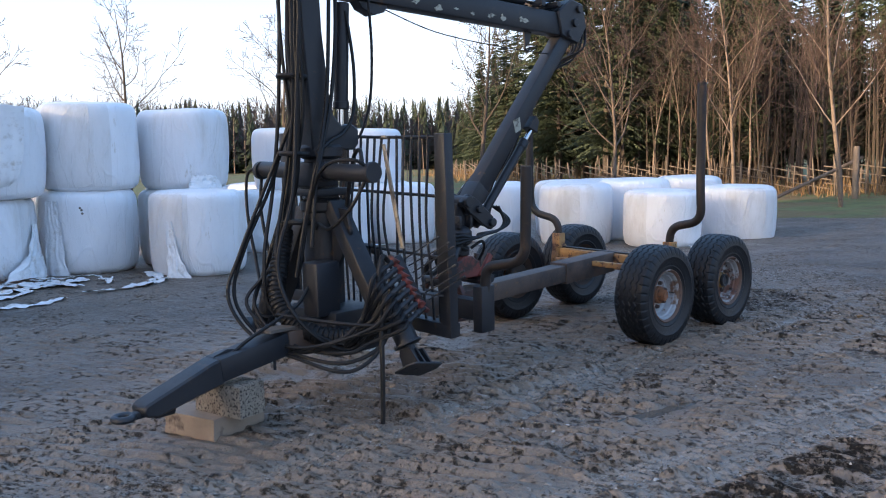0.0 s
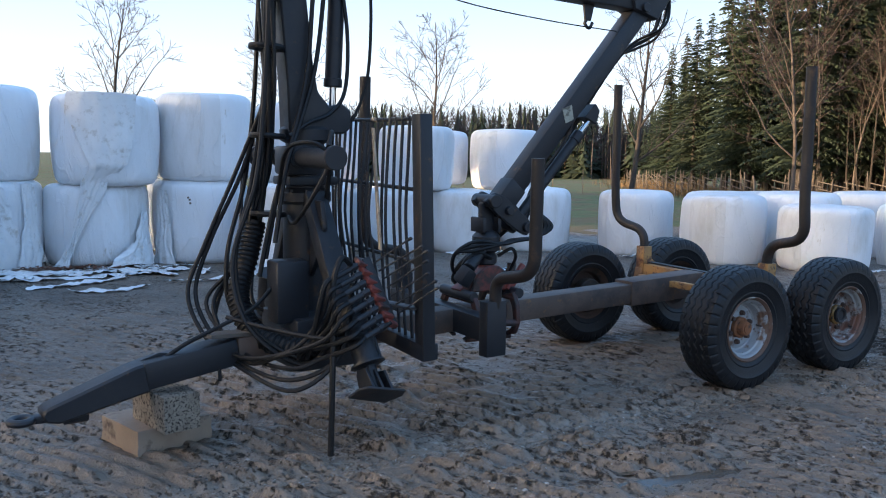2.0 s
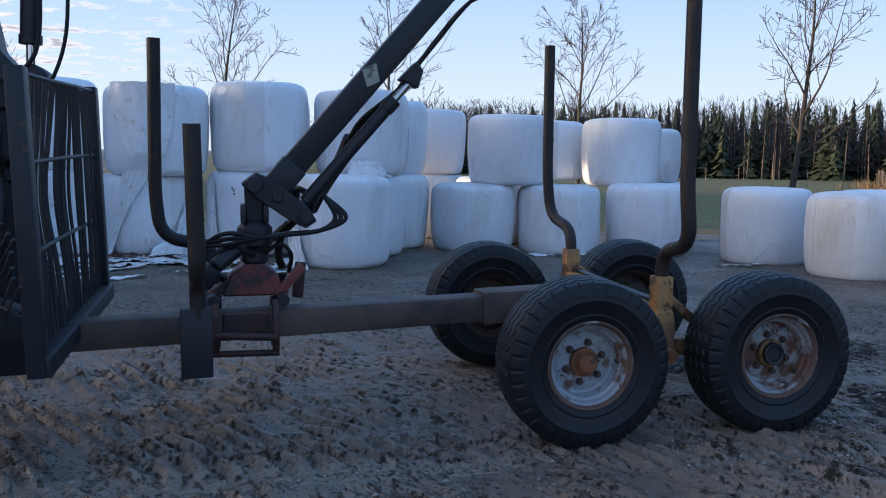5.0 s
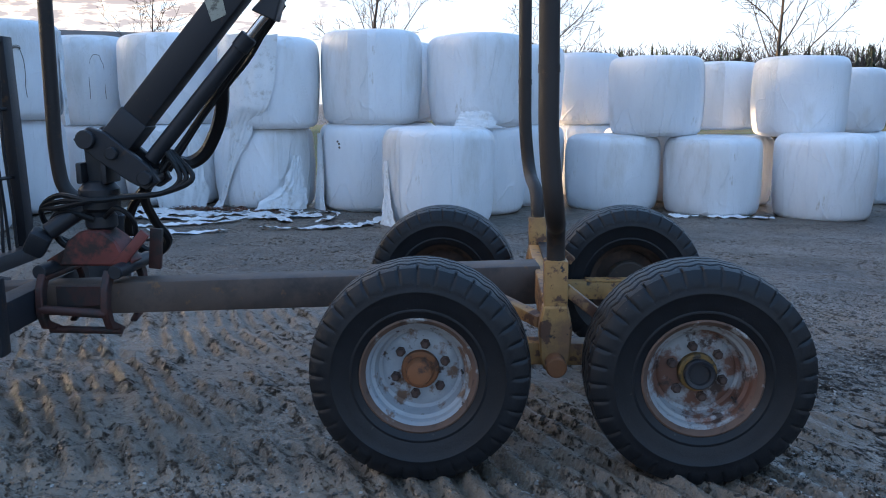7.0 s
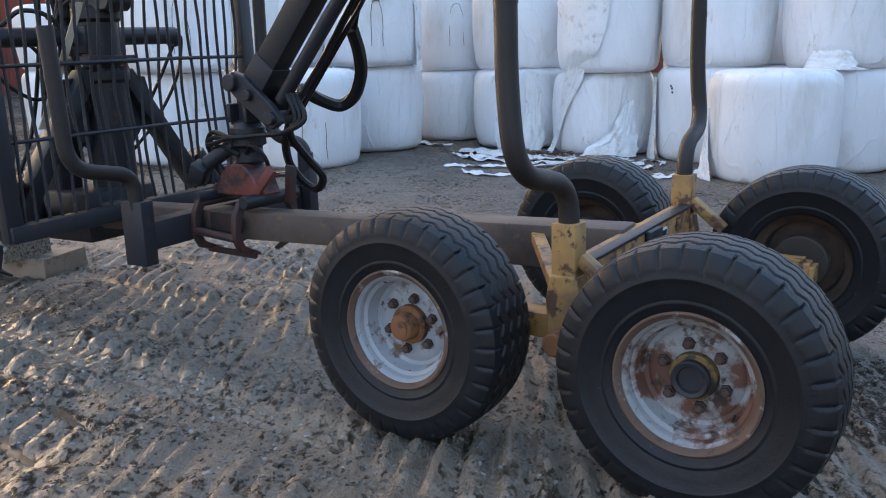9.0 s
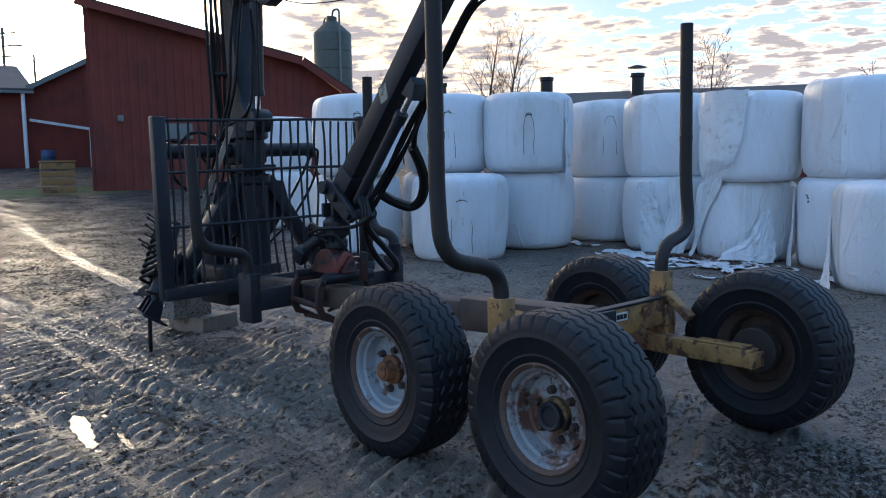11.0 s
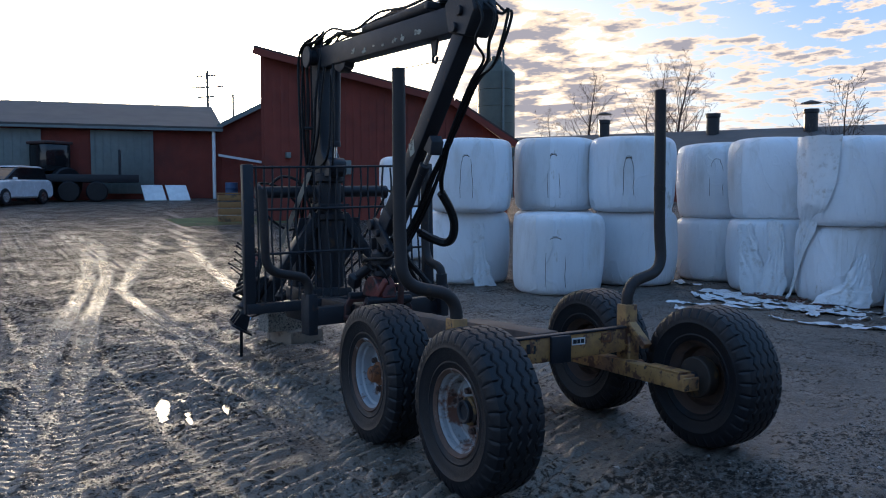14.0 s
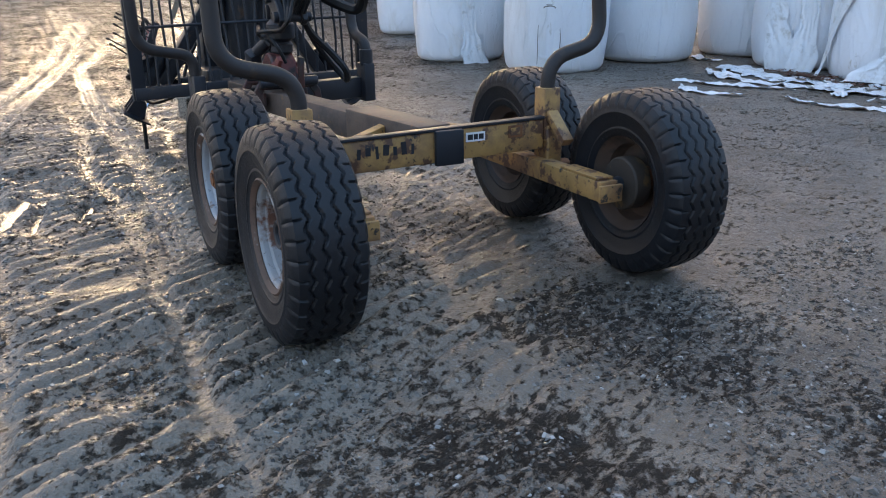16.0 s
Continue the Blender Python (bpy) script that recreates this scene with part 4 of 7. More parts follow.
# headboard guard
guard = part("headboard_guard", bar((-3.07, -0.97, 0.545), (-3.07, 0.89, 0.58), 0.10, 0.09, 0.006), BLACK_STEEL, trailer, "headboard of dark bent round bars")
part("post", bar((-3.08, -0.935, 0.50), (-3.115, -0.935, 1.815), 0.075, 0.095, 0.006, up=(0, 1, 0)), BLACK_STEEL, guard, "square post")
part("post", bar((-3.08, 0.855, 0.55), (-3.115, 0.855, 1.855), 0.075, 0.095, 0.006, up=(0, 1, 0)), BLACK_STEEL, guard, "square post")
for z0, z1 in ((1.79, 1.83), (1.415, 1.44), (1.02, 1.04)):
    part("rail", tube([(-3.10, -0.9, z0), (-3.105, -0.3, z0 + 0.012), (-3.10, 0.3, (z0 + z1) / 2 + 0.01), (-3.10, 0.83, z1)], 0.011, 8), BLACK_STEEL, guard)
rnd = random.Random(5)
for k in range(22):
    y = -0.86 + k * 0.0775
    f = k / 21
    belly = 0.055 * math.sin(math.pi * min(1, f * 1.3)) + rnd.uniform(-0.012, 0.02)
    pts = curve_pts([(-3.085, y + rnd.uniform(-0.01, 0.01), 0.585), (-3.085 - belly * 0.5, y + rnd.uniform(-0.018, 0.018), 0.9), (-3.09 - belly, y + rnd.uniform(-0.018, 0.018), 1.25),
                     (-3.10 - belly * 0.4, y + rnd.uniform(-0.012, 0.012), 1.6), (-3.105, y, 1.81)], 4)
    part("guard_bar", tube(pts, 0.0095, 8), BLACK_STEEL, guard)
part("lath", prism([(-0.022, 0), (0.022, 0), (0.026, 0.4), (0.02, 0.74), (-0.02, 0.74), (-0.02, 0.4)], 0.012, (-3.20, -0.62, 1.07), (0.2, 1, 0), (0.09, 0.30, 0.76), 0.002), LATH, guard, "pale worn flat lath leaning on the bars")
part("lath_tie", box((0.03, 0.05, 0.02), (-3.115, -0.36, 1.80), (0, 20, 0), 0.004), LATH, guard)

# ---- crane ----
crane = thing("timber_crane", "black hydraulic timber crane with many hoses, on the trailer drawbar", "crane")
pillar = part("pillar", lathe([(0.135, 0.5), (0.135, 1.30), (0.155, 1.32), (0.155, 1.37), (0.115, 1.40), (0.115, 1.66), (0.150, 1.68), (0.150, 1.74), (0.13, 1.76)], 28, (-3.42, -0.04, 0), (0, 0, 1)), BLACK_STEEL, crane, "black crane pillar with flanges")
for k in range(10):
    a = 2 * math.pi * k / 10
    part("flange_bolt", rod((-3.42 + 0.142 * math.cos(a), -0.04 + 0.142 * math.sin(a), 1.37), (-3.42 + 0.142 * math.cos(a), -0.04 + 0.142 * math.sin(a), 1.39), 0.011, 6), BLACK_STEEL, pillar)
part("base_box", box((0.40, 0.52, 0.30), (-3.44, -0.15, 0.52), (0, 0, 4.5), 0.02), BLACK_STEEL, crane)
part("tank", box((0.20, 0.16, 0.36), (-3.62, -0.28, 0.82), (0, 0, 4.5), 0.02), BLACK_STEEL, crane, "black steel box")
for s in (-1, 1):
    leg = part("support_leg", bar((-3.42, -0.04 + s * 0.13, 1.36), (-3.40, -0.06 + s * 0.66, 0.56), 0.13, 0.10, 0.01), BLACK_STEEL, crane, "sloping black support leg")
    part("leg_web", prism([(0.10, 1.34), (0.30, 1.33), (0.34, 1.18), (0.22, 0.98), (0.12, 0.86)], 0.03, (-3.43, -0.04, 0), (0, s, 0), (0, 0, 1), 0.004), BLACK_STEEL, leg)
    yf = -0.90 if s < 0 else 0.80
    top_, low_ = Vector((-3.43, yf - s * 0.19, 0.80)), Vector((-3.395, yf - s * 0.02, 0.50))
    ax_ = (low_ - top_).normalized()
    tube_ = part("stabiliser_tube", rod(top_, low_, 0.072, 20, 0.004), BLACK_STEEL, crane, "sloping black stabiliser tube")
    part("tube_web", bar(top_ + Vector((0.075, 0, 0)), low_ + Vector((0.075, 0, 0)), 0.012, 0.05, 0.002, up=(0, 1, 0)), BLACK_STEEL, tube_)
    part("stabiliser_collar", lathe([(0.06, -0.012), (0.092, -0.008), (0.095, 0.004), (0.07, 0.012)], 24, low_, ax_), BLACK_STEEL, tube_, "round collar")
    plate_ = low_ + ax_ * 0.165
    part("stabiliser_shaft", rod(low_, plate_, 0.036, 16), BLACK_STEEL, tube_)
    side_ = Vector((1, 0, -0.22)).normalized()
    deep_ = ax_.cross(side_).normalized()
    part("foot_plate", prism([(-0.12, -0.10), (0.11, -0.12), (0.14, 0.02), (0.11, 0.10), (-0.10, 0.09), (-0.13, 0.03)], 0.014, plate_, side_, deep_, 0.003), BLACK_STEEL, tube_, "worn black foot plate")
    for k in (-1, 0, 1):
        part("foot_rib", prism([(-0.075, 0), (0.075, 0), (0.052, 0.12), (-0.03, 0.135), (-0.052, 0.11)], 0.014, plate_ + side_ * 0.055 * k, deep_, -ax_, 0.002), BLACK_STEEL, tube_)
    part("foot_pin", rod(low_ + side_ * 0.05 + ax_ * 0.03 - deep_ * 0.06, low_ + side_ * 0.05 + ax_ * 0.06 - deep_ * 0.06, 0.014, 10), CHROME, tube_, "bright pin")
slew = part("slew_cylinder", rod((-3.51, -0.71, 1.572), (-3.50, 0.585, 1.59), 0.056, 22, 0.006), BLACK_STEEL, crane, "worn steel slewing cylinder across the pillar")
for y in (-0.71, -0.22, 0.13, 0.585):
    part("slew_collar", rod((-3.51, y - 0.02, 1.58), (-3.51, y + 0.02, 1.58), 0.066, 20, 0.004), BLACK_STEEL, slew)
part("slew_housing", box((0.20, 0.26, 0.17), (-3.47, -0.04, 1.56), bev=0.02), BLACK_STEEL, crane)
part("turn_plate", box((0.30, 0.30, 0.05), (-3.42, -0.04, 1.44), bev=0.008), BLACK_STEEL, crane)
# column: swept plate that widens to a foot
col = prism([(-0.13, 1.72), (0.22, 1.72), (0.26, 1.76), (0.26, 1.86), (0.20, 1.90), (0.12, 1.88), (0.05, 1.96), (0.02, 2.12), (-0.02, 2.50), (-0.04, 2.98), (-0.20, 2.98), (-0.18, 2.50), (-0.14, 2.0)], 0.17, (-3.42, -0.05, 0), bev=0.01)
column = part("column", col, BLACK_STEEL, crane, "black box column with a curved foot")
part("column_pin", rod((-3.52, -0.20, 2.86), (-3.52, 0.10, 2.86), 0.075, 24, 0.006), BLACK_STEEL, column)
part("column_pin_disc", rod((-3.52, -0.225, 2.86), (-3.52, -0.20, 2.86), 0.10, 24, 0.006), BLACK_STEEL, column)
part("lift_cylinder", rod((-3.245, -0.05, 2.01), (-3.21, -0.05, 2.72), 0.05, 22, 0.006), BLACK_STEEL, crane, "black lift cylinder barrel")
part("lift_gland", rod((-3.245, -0.05, 2.00), (-3.243, -0.05, 2.05), 0.056, 20, 0.004), BLACK_STEEL, crane)
part("lift_rod", rod((-3.25, -0.05, 1.84), (-3.245, -0.05, 2.02), 0.022, 14), CHROME, crane, "bright chromed piston rod")
part("lift_eye", rod((-3.25, -0.12, 1.83), (-3.25, 0.02, 1.83), 0.05, 18, 0.004), BLACK_STEEL, crane)
# booms
boom = part("main_boom", bar((-3.55, -0.06, 2.85), (-0.86, -0.06, 2.755), 0.15, 0.19, 0.014), BLACK_STEEL, crane, "long black main boom with chipped paint")
rnd = random.Random(11)
for k in range(7):
    x = -2.6 + k * 0.19 + rnd.uniform(-0.04, 0.04)
    zc = 2.82 - (x + 3.5) * 0.036
    big, flat_ = rnd.uniform(0.02, 0.085), rnd.uniform(0.25, 0.8)
    pts = [(big * rnd.uniform(0.3, 1) * math.cos(a), big * flat_ * rnd.uniform(0.3, 1) * math.sin(a)) for a in [i * math.pi / 6 for i in range(12)]]
    part("paint_chip", prism(pts, 0.003, (x, -0.1365, zc + rnd.uniform(-0.03, 0.03)), bev=0), PALE_CHIP, boom, "pale patch of worn paint")
    part("paint_chip", prism(pts, 0.003, (x + 0.07, 0.0165, zc + rnd.uniform(-0.03, 0.03)), bev=0), PALE_CHIP, boom, "pale patch of worn paint")
part("boom_lug", prism([(-0.16, 0.02), (0.16, 0.02), (0.10, -0.07), (0.0, -0.10), (-0.10, -0.06)], 0.10, (-2.98, -0.06, 2.75), bev=0.006), BLACK_STEEL, boom)
part("boom_bracket", prism([(-0.05, 0.0), (0.05, 0.0), (0.02, -0.12), (-0.03, -0.12)], 0.02, (-1.30, -0.06, 2.68), bev=0.003), BLACK_STEEL, boom)
part("boom_hook", tube(curve_pts([(-1.30, -0.06, 2.58), (-1.33, -0.06, 2.54), (-1.29, -0.06, 2.51), (-1.26, -0.06, 2.55)], 5), 0.012, 8), BLACK_STEEL, boom)
part("boom_cylinder", rod((-2.5, -0.06, 2.955), (-1.35, -0.06, 2.93), 0.045, 18, 0.005), BLACK_STEEL, boom, "black cylinder on top of the boom")
part("boom_cylinder_rod", rod((-1.36, -0.06, 2.93), (-0.85, -0.06, 2.92), 0.02, 12), CHROME, boom)
knuckle = part("boom_knuckle", prism([(-0.95, 2.66), (-0.72, 2.60), (-0.60, 2.76), (-0.66, 2.95), (-0.82, 2.98), (-1.0, 2.86)], 0.19, (0, -0.06, 0), bev=0.012), BLACK_STEEL, crane, "black boom knuckle")
for x, z in ((-0.78, 2.78), (-0.72, 2.90), (-0.85, 2.68)):
    part("knuckle_pin", rod((x, -0.18, z), (x, 0.06, z), 0.035, 16, 0.005), BLACK_STEEL, knuckle)
arm = part("outer_arm", bar((-0.74, -0.065, 2.78), (-2.03, -0.085, 1.29), 0.125, 0.138, 0.012), BLACK_STEEL, crane, "black outer boom folded down towards the beam")
part("arm_sleeve", bar((-1.93, -0.084, 1.405), (-2.06, -0.086, 1.255), 0.14, 0.152, 0.01), BLACK_STEEL, arm)
part("label_patch", prism([(0.0, 0.07), (0.08, 0.10), (0.10, 0.0), (0.03, -0.03)], 0.003, (-1.57, -0.141, 1.86), bev=0), PALE_CHIP, arm, "faded yellowish label")
part("label_patch", prism([(0.0, 0.07), (0.08, 0.10), (0.10, 0.0), (0.03, -0.03)], 0.003, (-1.62, -0.0075, 1.80), bev=0), PALE_CHIP, arm, "faded yellowish label")
part("arm_cylinder", rod((-1.88, -0.10, 1.20), (-1.40, -0.10, 1.745), 0.036, 18, 0.004), BLACK_STEEL, arm, "black cylinder beside the arm")
part("arm_cylinder_gland", rod((-1.43, -0.10, 1.71), (-1.38, -0.10, 1.767), 0.042, 18, 0.003), BLACK_STEEL, arm)
part("arm_cylinder_rod", rod((-1.40, -0.10, 1.745), (-1.29, -0.10, 1.87), 0.02, 12), CHROME, arm)
part("arm_bracket", prism([(-0.08, 0.0), (0.02, 0.10), (0.06, 0.05), (0.03, -0.05)], 0.10, (-1.28, -0.08, 1.88), bev=0.006), BLACK_STEEL, arm)
# arm head and links
head = part("arm_head", prism([(-2.22, 1.30), (-2.14, 1.36), (-2.06, 1.33), (-1.86, 1.17), (-1.82, 1.10), (-1.88, 1.06), (-1.96, 1.10), (-2.12, 1.21)], 0.04, (0, -0.16, 0), bev=0.006), BLACK_STEEL, crane, "black link plates at the arm's tip")
part("head_plate", prism([(-2.22, 1.30), (-2.14, 1.36), (-2.06, 1.33), (-1.86, 1.17), (-1.82, 1.10), (-1.88, 1.06), (-1.96, 1.10), (-2.12, 1.21)], 0.04, (0, -0.01, 0), bev=0.006), BLACK_STEEL, head)
for x, z, r in ((-2.15, 1.30, 0.045), (-1.88, 1.12, 0.035), (-2.03, 1.235, 0.03)):
    part("link_pin", rod((x, -0.21, z), (x, 0.04, z), r, 16, 0.005), BLACK_STEEL, head)

# ---- grapple hanging from the crane ----
grapple = thing("log_grapple", "faded red log grapple hanging from crane, closed round the beam", "grapple")
link = part("swivel_link", prism([(-0.045, 0.0), (0.045, 0.0), (0.055, 0.20), (0.0, 0.25), (-0.055, 0.20)], 0.05, (-2.15, -0.085, 1.08), bev=0.008), BLACK_STEEL, grapple, "black swivel link")
part("link_side", box((0.03, 0.16, 0.10), (-2.21, -0.085, 1.14), bev=0.01), BLACK_STEEL, link)
part("link_side", box((0.03, 0.16, 0.10), (-2.09, -0.085, 1.14), bev=0.01), BLACK_STEEL, link)
part("rotator", lathe([(0.05, 0.86), (0.075, 0.88), (0.075, 0.93), (0.06, 0.95), (0.095, 0.97), (0.095, 1.06), (0.07, 1.09), (0.05, 1.10)], 24, (-2.15, -0.09, 0), (0, 0, 1)), BLACK_STEEL, grapple, "black hydraulic rotator")
body = part("grapple_body", prism([(-0.17, 0.70), (0.17, 0.70), (0.12, 0.82), (0.05, 0.87), (-0.05, 0.87), (-0.12, 0.82)], 0.17, (-2.16, -0.11, 0), bev=0.01), RED_PAINT, grapple, "faded red grapple body")
for k, (x, yy) in enumerate(((-2.37, 1), (-2.01, -1))):
    sgn = -1 if k == 0 else 1
    part("body_arm", bar((-2.16 + sgn * 0.06, -0.11, 0.80), (x + sgn * 0.02, -0.11, 0.70), 0.12, 0.05, 0.006), RED_PAINT, grapple)
    part("hinge_pin", rod((x, -0.30, 0.69), (x, 0.10, 0.69), 0.034, 16, 0.004), BLACK_STEEL, grapple)
for x, m_ in ((-2.36, 1.0), (-2.05, 0.9)):
    for y0, s in ((-0.29, -1), (0.08, 1)):
        claw = [(0, 0.70), (s * 0.05, 0.62), (s * 0.06, 0.50), (s * 0.02, 0.42), (-s * 0.12, 0.385), (-s * 0.12, 0.40), (-s * 0.01, 0.455), (s * 0.015, 0.52), (0.0, 0.60), (-s * 0.05, 0.68)]
        part("claw", prism(claw, 0.035, (x, y0, 0), (0, 1, 0), (0, 0, 1), 0.005), RED_DARK, grapple, "worn dark red grapple claw")
    part("claw_bar", rod((x, -0.30, 0.66), (x, 0.10, 0.66), 0.02, 12), RED_DARK, grapple)
part("claw_tie", rod((-2.36, -0.33, 0.52), (-2.05, -0.33, 0.50), 0.022, 12), RED_DARK, grapple)
part("claw_tie", rod((-2.38, -0.22, 0.395), (-2.03, -0.22, 0.39), 0.018, 12), RED_DARK, grapple)
part("claw_tie", rod((-2.36, 0.13, 0.52), (-2.05, 0.13, 0.50), 0.022, 12), RED_DARK, grapple)
part("side_panel", prism([(-0.12, 0.0), (0.12, 0.02), (0.12, 0.11), (-0.12, 0.11)], 0.015, (-2.20, -0.25, 0.505), (1, 0, 0), (0, 0, 1), 0.002), RED_DARK, grapple)
part("grapple_cylinder", rod((-2.33, -0.08, 0.73), (-2.02, -0.08, 0.735), 0.04, 18, 0.004), BLACK_STEEL, grapple)
part("grapple_rod", rod((-2.05, -0.02, 0.80), (-1.93, -0.02, 0.81), 0.016, 12), CHROME, grapple, "bright rod end")
part("claw_link", bar((-2.04, -0.20, 0.70), (-1.90, -0.18, 0.86), 0.03, 0.05, 0.005), RED_PAINT, grapple)
part("claw_link", bar((-1.90, -0.04, 0.86), (-1.92, -0.04, 0.66), 0.03, 0.06, 0.005), RED_DARK, grapple)

# ---- valve block and levers ----
valve = part("valve_block", bar((-3.345, -0.72, 1.04), (-3.25, -0.875, 0.69), 0.055, 0.05, 0.008, up=(1, 0, 0)), BLACK_STEEL, crane, "black and red valve bank with hose fittings")
rnd = random.Random(8)
for k in range(8):
    f = k / 7
    p = Vector((-3.345, -0.72, 1.02)).lerp(Vector((-3.25, -0.875, 0.715)), f)
    part("spool", box((0.07, 0.07, 0.030), p + Vector((-0.02, -0.012, 0)), (28, 20, 10), 0.006), RED_PAINT, valve, "red valve section")
    fit_ = part("fitting", rod(p + Vector((-0.05, -0.025, -0.01)), p + Vector((-0.19, -0.06, -0.06)), 0.0165, 12, 0.003), BLACK_STEEL, valve)
    part("ferrule", rod(p + Vector((-0.06, -0.0275, -0.0135)), p + Vector((-0.10, -0.0375, -0.028)), 0.0215, 6, 0.003), BLACK_STEEL, fit_)
    if k < 7:
        tip = p + Vector((0.16 + rnd.uniform(-0.02, 0.02), -0.24 + rnd.uniform(-0.02, 0.02), 0.15 + rnd.uniform(-0.02, 0.03)))
        lever = part("lever", rod(p + Vector((0.05, -0.03, 0.0)), tip, 0.005, 8), BLACK_STEEL, valve)
        part("lever_knob", rod(tip, tip + Vector((0.014, -0.020, 0.012)), 0.009, 10, 0.003), BLACK_STEEL, lever)
part("valve_bracket", bar((-3.12, -0.92, 0.78), (-3.32, -0.74, 0.82), 0.08, 0.012, 0.002), BLACK_STEEL, valve)


# ---- hoses ----
def hose(pts, r=0.0105, label="", owner=None):
    return part("hose", tube(curve_pts(pts, 7), r, 7), HOSE, owner or crane, label)


rnd = random.Random(21)
U = rnd.uniform
for k in range(13):                     # the bundle down the front of the column, most of it into the ribbed sleeve
    x0, y0 = -3.65 + U(-0.05, 0.05), -0.10 + (k - 6) * 0.022
    zt = 2.98
    top = [(-3.40 + U(-0.1, 0.1), y0 * 0.5 - 0.05, zt + U(0.02, 0.10)), (x0 + 0.03, y0, zt - 0.05), (x0 - 0.01, y0 + U(-0.03, 0.03), 2.5), (x0 - 0.02 + U(-0.03, 0.03), y0 + U(-0.04, 0.04), 1.95)]
    thick = 0.0115 if k % 3 else 0.0135
    if k % 4:
        hose(top + [(-3.68 + U(-0.04, 0.03), -0.06 + U(-0.05, 0.05), 1.50), (-3.715 + U(-0.025, 0.025), -0.03 + U(-0.03, 0.03), 1.22), (-3.75 + U(-0.02, 0.02), -0.04 + U(-0.02, 0.02), 1.08)], thick)
    else:
        out = U(0.06, 0.14)
        hose(top + [(x0 - 0.05 - out * 0.4, y0 + U(-0.05, 0.05), 1.45), (x0 - 0.12 - out, y0 + U(-0.09, 0.05), 1.0), (x0 - 0.10 - out * 0.9, y0 - 0.12 + U(-0.1, 0.02), 0.66),
                    (x0 + 0.04, -0.48 + U(-0.08, 0.05), 0.46 + U(-0.04, 0.05)), (-3.50 + U(-0.04, 0.04), -0.68 + U(-0.05, 0.04), 0.58 + U(-0.05, 0.08)), (-3.44, -0.78, 0.72 + k * 0.017)], thick)
for k in range(8):                      # from the valve bank down into the sleeve's end, a few across to the column
    f = k / 7
    p = Vector((-3.345, -0.72, 1.02)).lerp(Vector((-3.25, -0.875, 0.715)), f) + Vector((-0.19, -0.06, -0.06))
    way = [p, p + Vector((-0.07, -0.02, -0.035)), (-3.60 + U(-0.04, 0.02), -0.80 + U(-0.04, 0.06), 0.76 - 0.20 * f + U(-0.03, 0.03))]
    if k % 3 == 1:
        hose(way + [(-3.76 + U(-0.05, 0.05), -0.66 + U(-0.05, 0.05), 0.50 + U(-0.06, 0.06)), (-3.93 + U(-0.04, 0.04), -0.38 + U(-0.07, 0.07), 0.50 + U(-0.06, 0.06)), (-3.98 + U(-0.04, 0.04), -0.08 + U(-0.05, 0.1), 0.64 + U(-0.05, 0.15)),
                    (-3.82, U(-0.06, 0.06), 1.0 + U(-0.05, 0.1)), (-3.73, -0.06 + U(-0.06, 0.04), 1.42), (-3.68, -0.10 + U(-0.06, 0.06), 1.85)], 0.0125)
    else:
        hose(way + [(-3.66 + U(-0.03, 0.03), -0.66 + U(-0.05, 0.05), 0.54 + U(-0.05, 0.05)), (-3.60 + U(-0.04, 0.04), -0.54 + U(-0.04, 0.04), 0.50 + U(-0.04, 0.04)), (-3.50, -0.52, 0.52)], 0.0145)
for k in range(2):                      # slack loops low in front of the pillar
    d = k * 0.045
    hose([(-3.66, -0.05 - d, 1.95), (-3.78 - d * 0.8, 0.03, 1.50), (-3.95 - d, 0.10, 1.10 - d), (-4.05 - d, 0.10, 0.78), (-3.99 - d, -0.08, 0.54), (-3.92, -0.42 - d, 0.45 - d * 0.6), (-3.76, -0.72 - d, 0.42 - d), (-3.55, -0.84, 0.54), (-3.46, -0.82, 0.80 + d)], 0.0125)
hose([(-3.50, 0.62, 1.60), (-3.56, 0.70, 1.55), (-3.60, 0.66, 1.30), (-3.66, 0.48, 1.00), (-3.74, 0.22, 0.72), (-3.60, 0.10, 0.62)], 0.012)
hose([(-3.50, 0.60, 1.56), (-3.58, 0.50, 1.30), (-3.64, 0.30, 0.95), (-3.70, 0.12, 0.70), (-3.58, 0.02, 0.62)], 0.012)
hose([(-3.52, -0.70, 1.60), (-3.62, -0.66, 1.66), (-3.68, -0.45, 1.62), (-3.66, -0.25, 1.40), (-3.72, -0.2, 1.0)], 0.012)
hose([(-3.52, -0.66, 1.54), (-3.60, -0.60, 1.36), (-3.62, -0.40, 1.22), (-3.60, -0.25, 1.24), (-3.56, -0.15, 1.2)], 0.012)
hose([(-3.50, -0.60, 1.64), (-3.44, -0.50, 1.72), (-3.38, -0.35, 1.66), (-3.36, -0.25, 1.40), (-3.37, -0.20, 1.15)], 0.014)
hose([(-3.22, -0.10, 2.66), (-3.18, -0.12, 2.3), (-3.20, -0.13, 1.98), (-3.30, -0.15, 1.84), (-3.45, -0.2, 1.78), (-3.58, -0.22, 1.7)], 0.012)
hose([(-3.30, -0.10, 2.95), (-3.34, -0.14, 2.5), (-3.40, -0.16, 2.1), (-3.50, -0.20, 1.8), (-3.62, -0.26, 1.5), (-3.70, -0.3, 1.1)], 0.0135)
hose([(-3.36, -0.12, 2.97), (-3.42, -0.17, 2.45), (-3.46, -0.18, 2.05), (-3.56, -0.22, 1.7), (-3.68, -0.22, 1.3), (-3.76, -0.2, 0.9)], 0.0135)
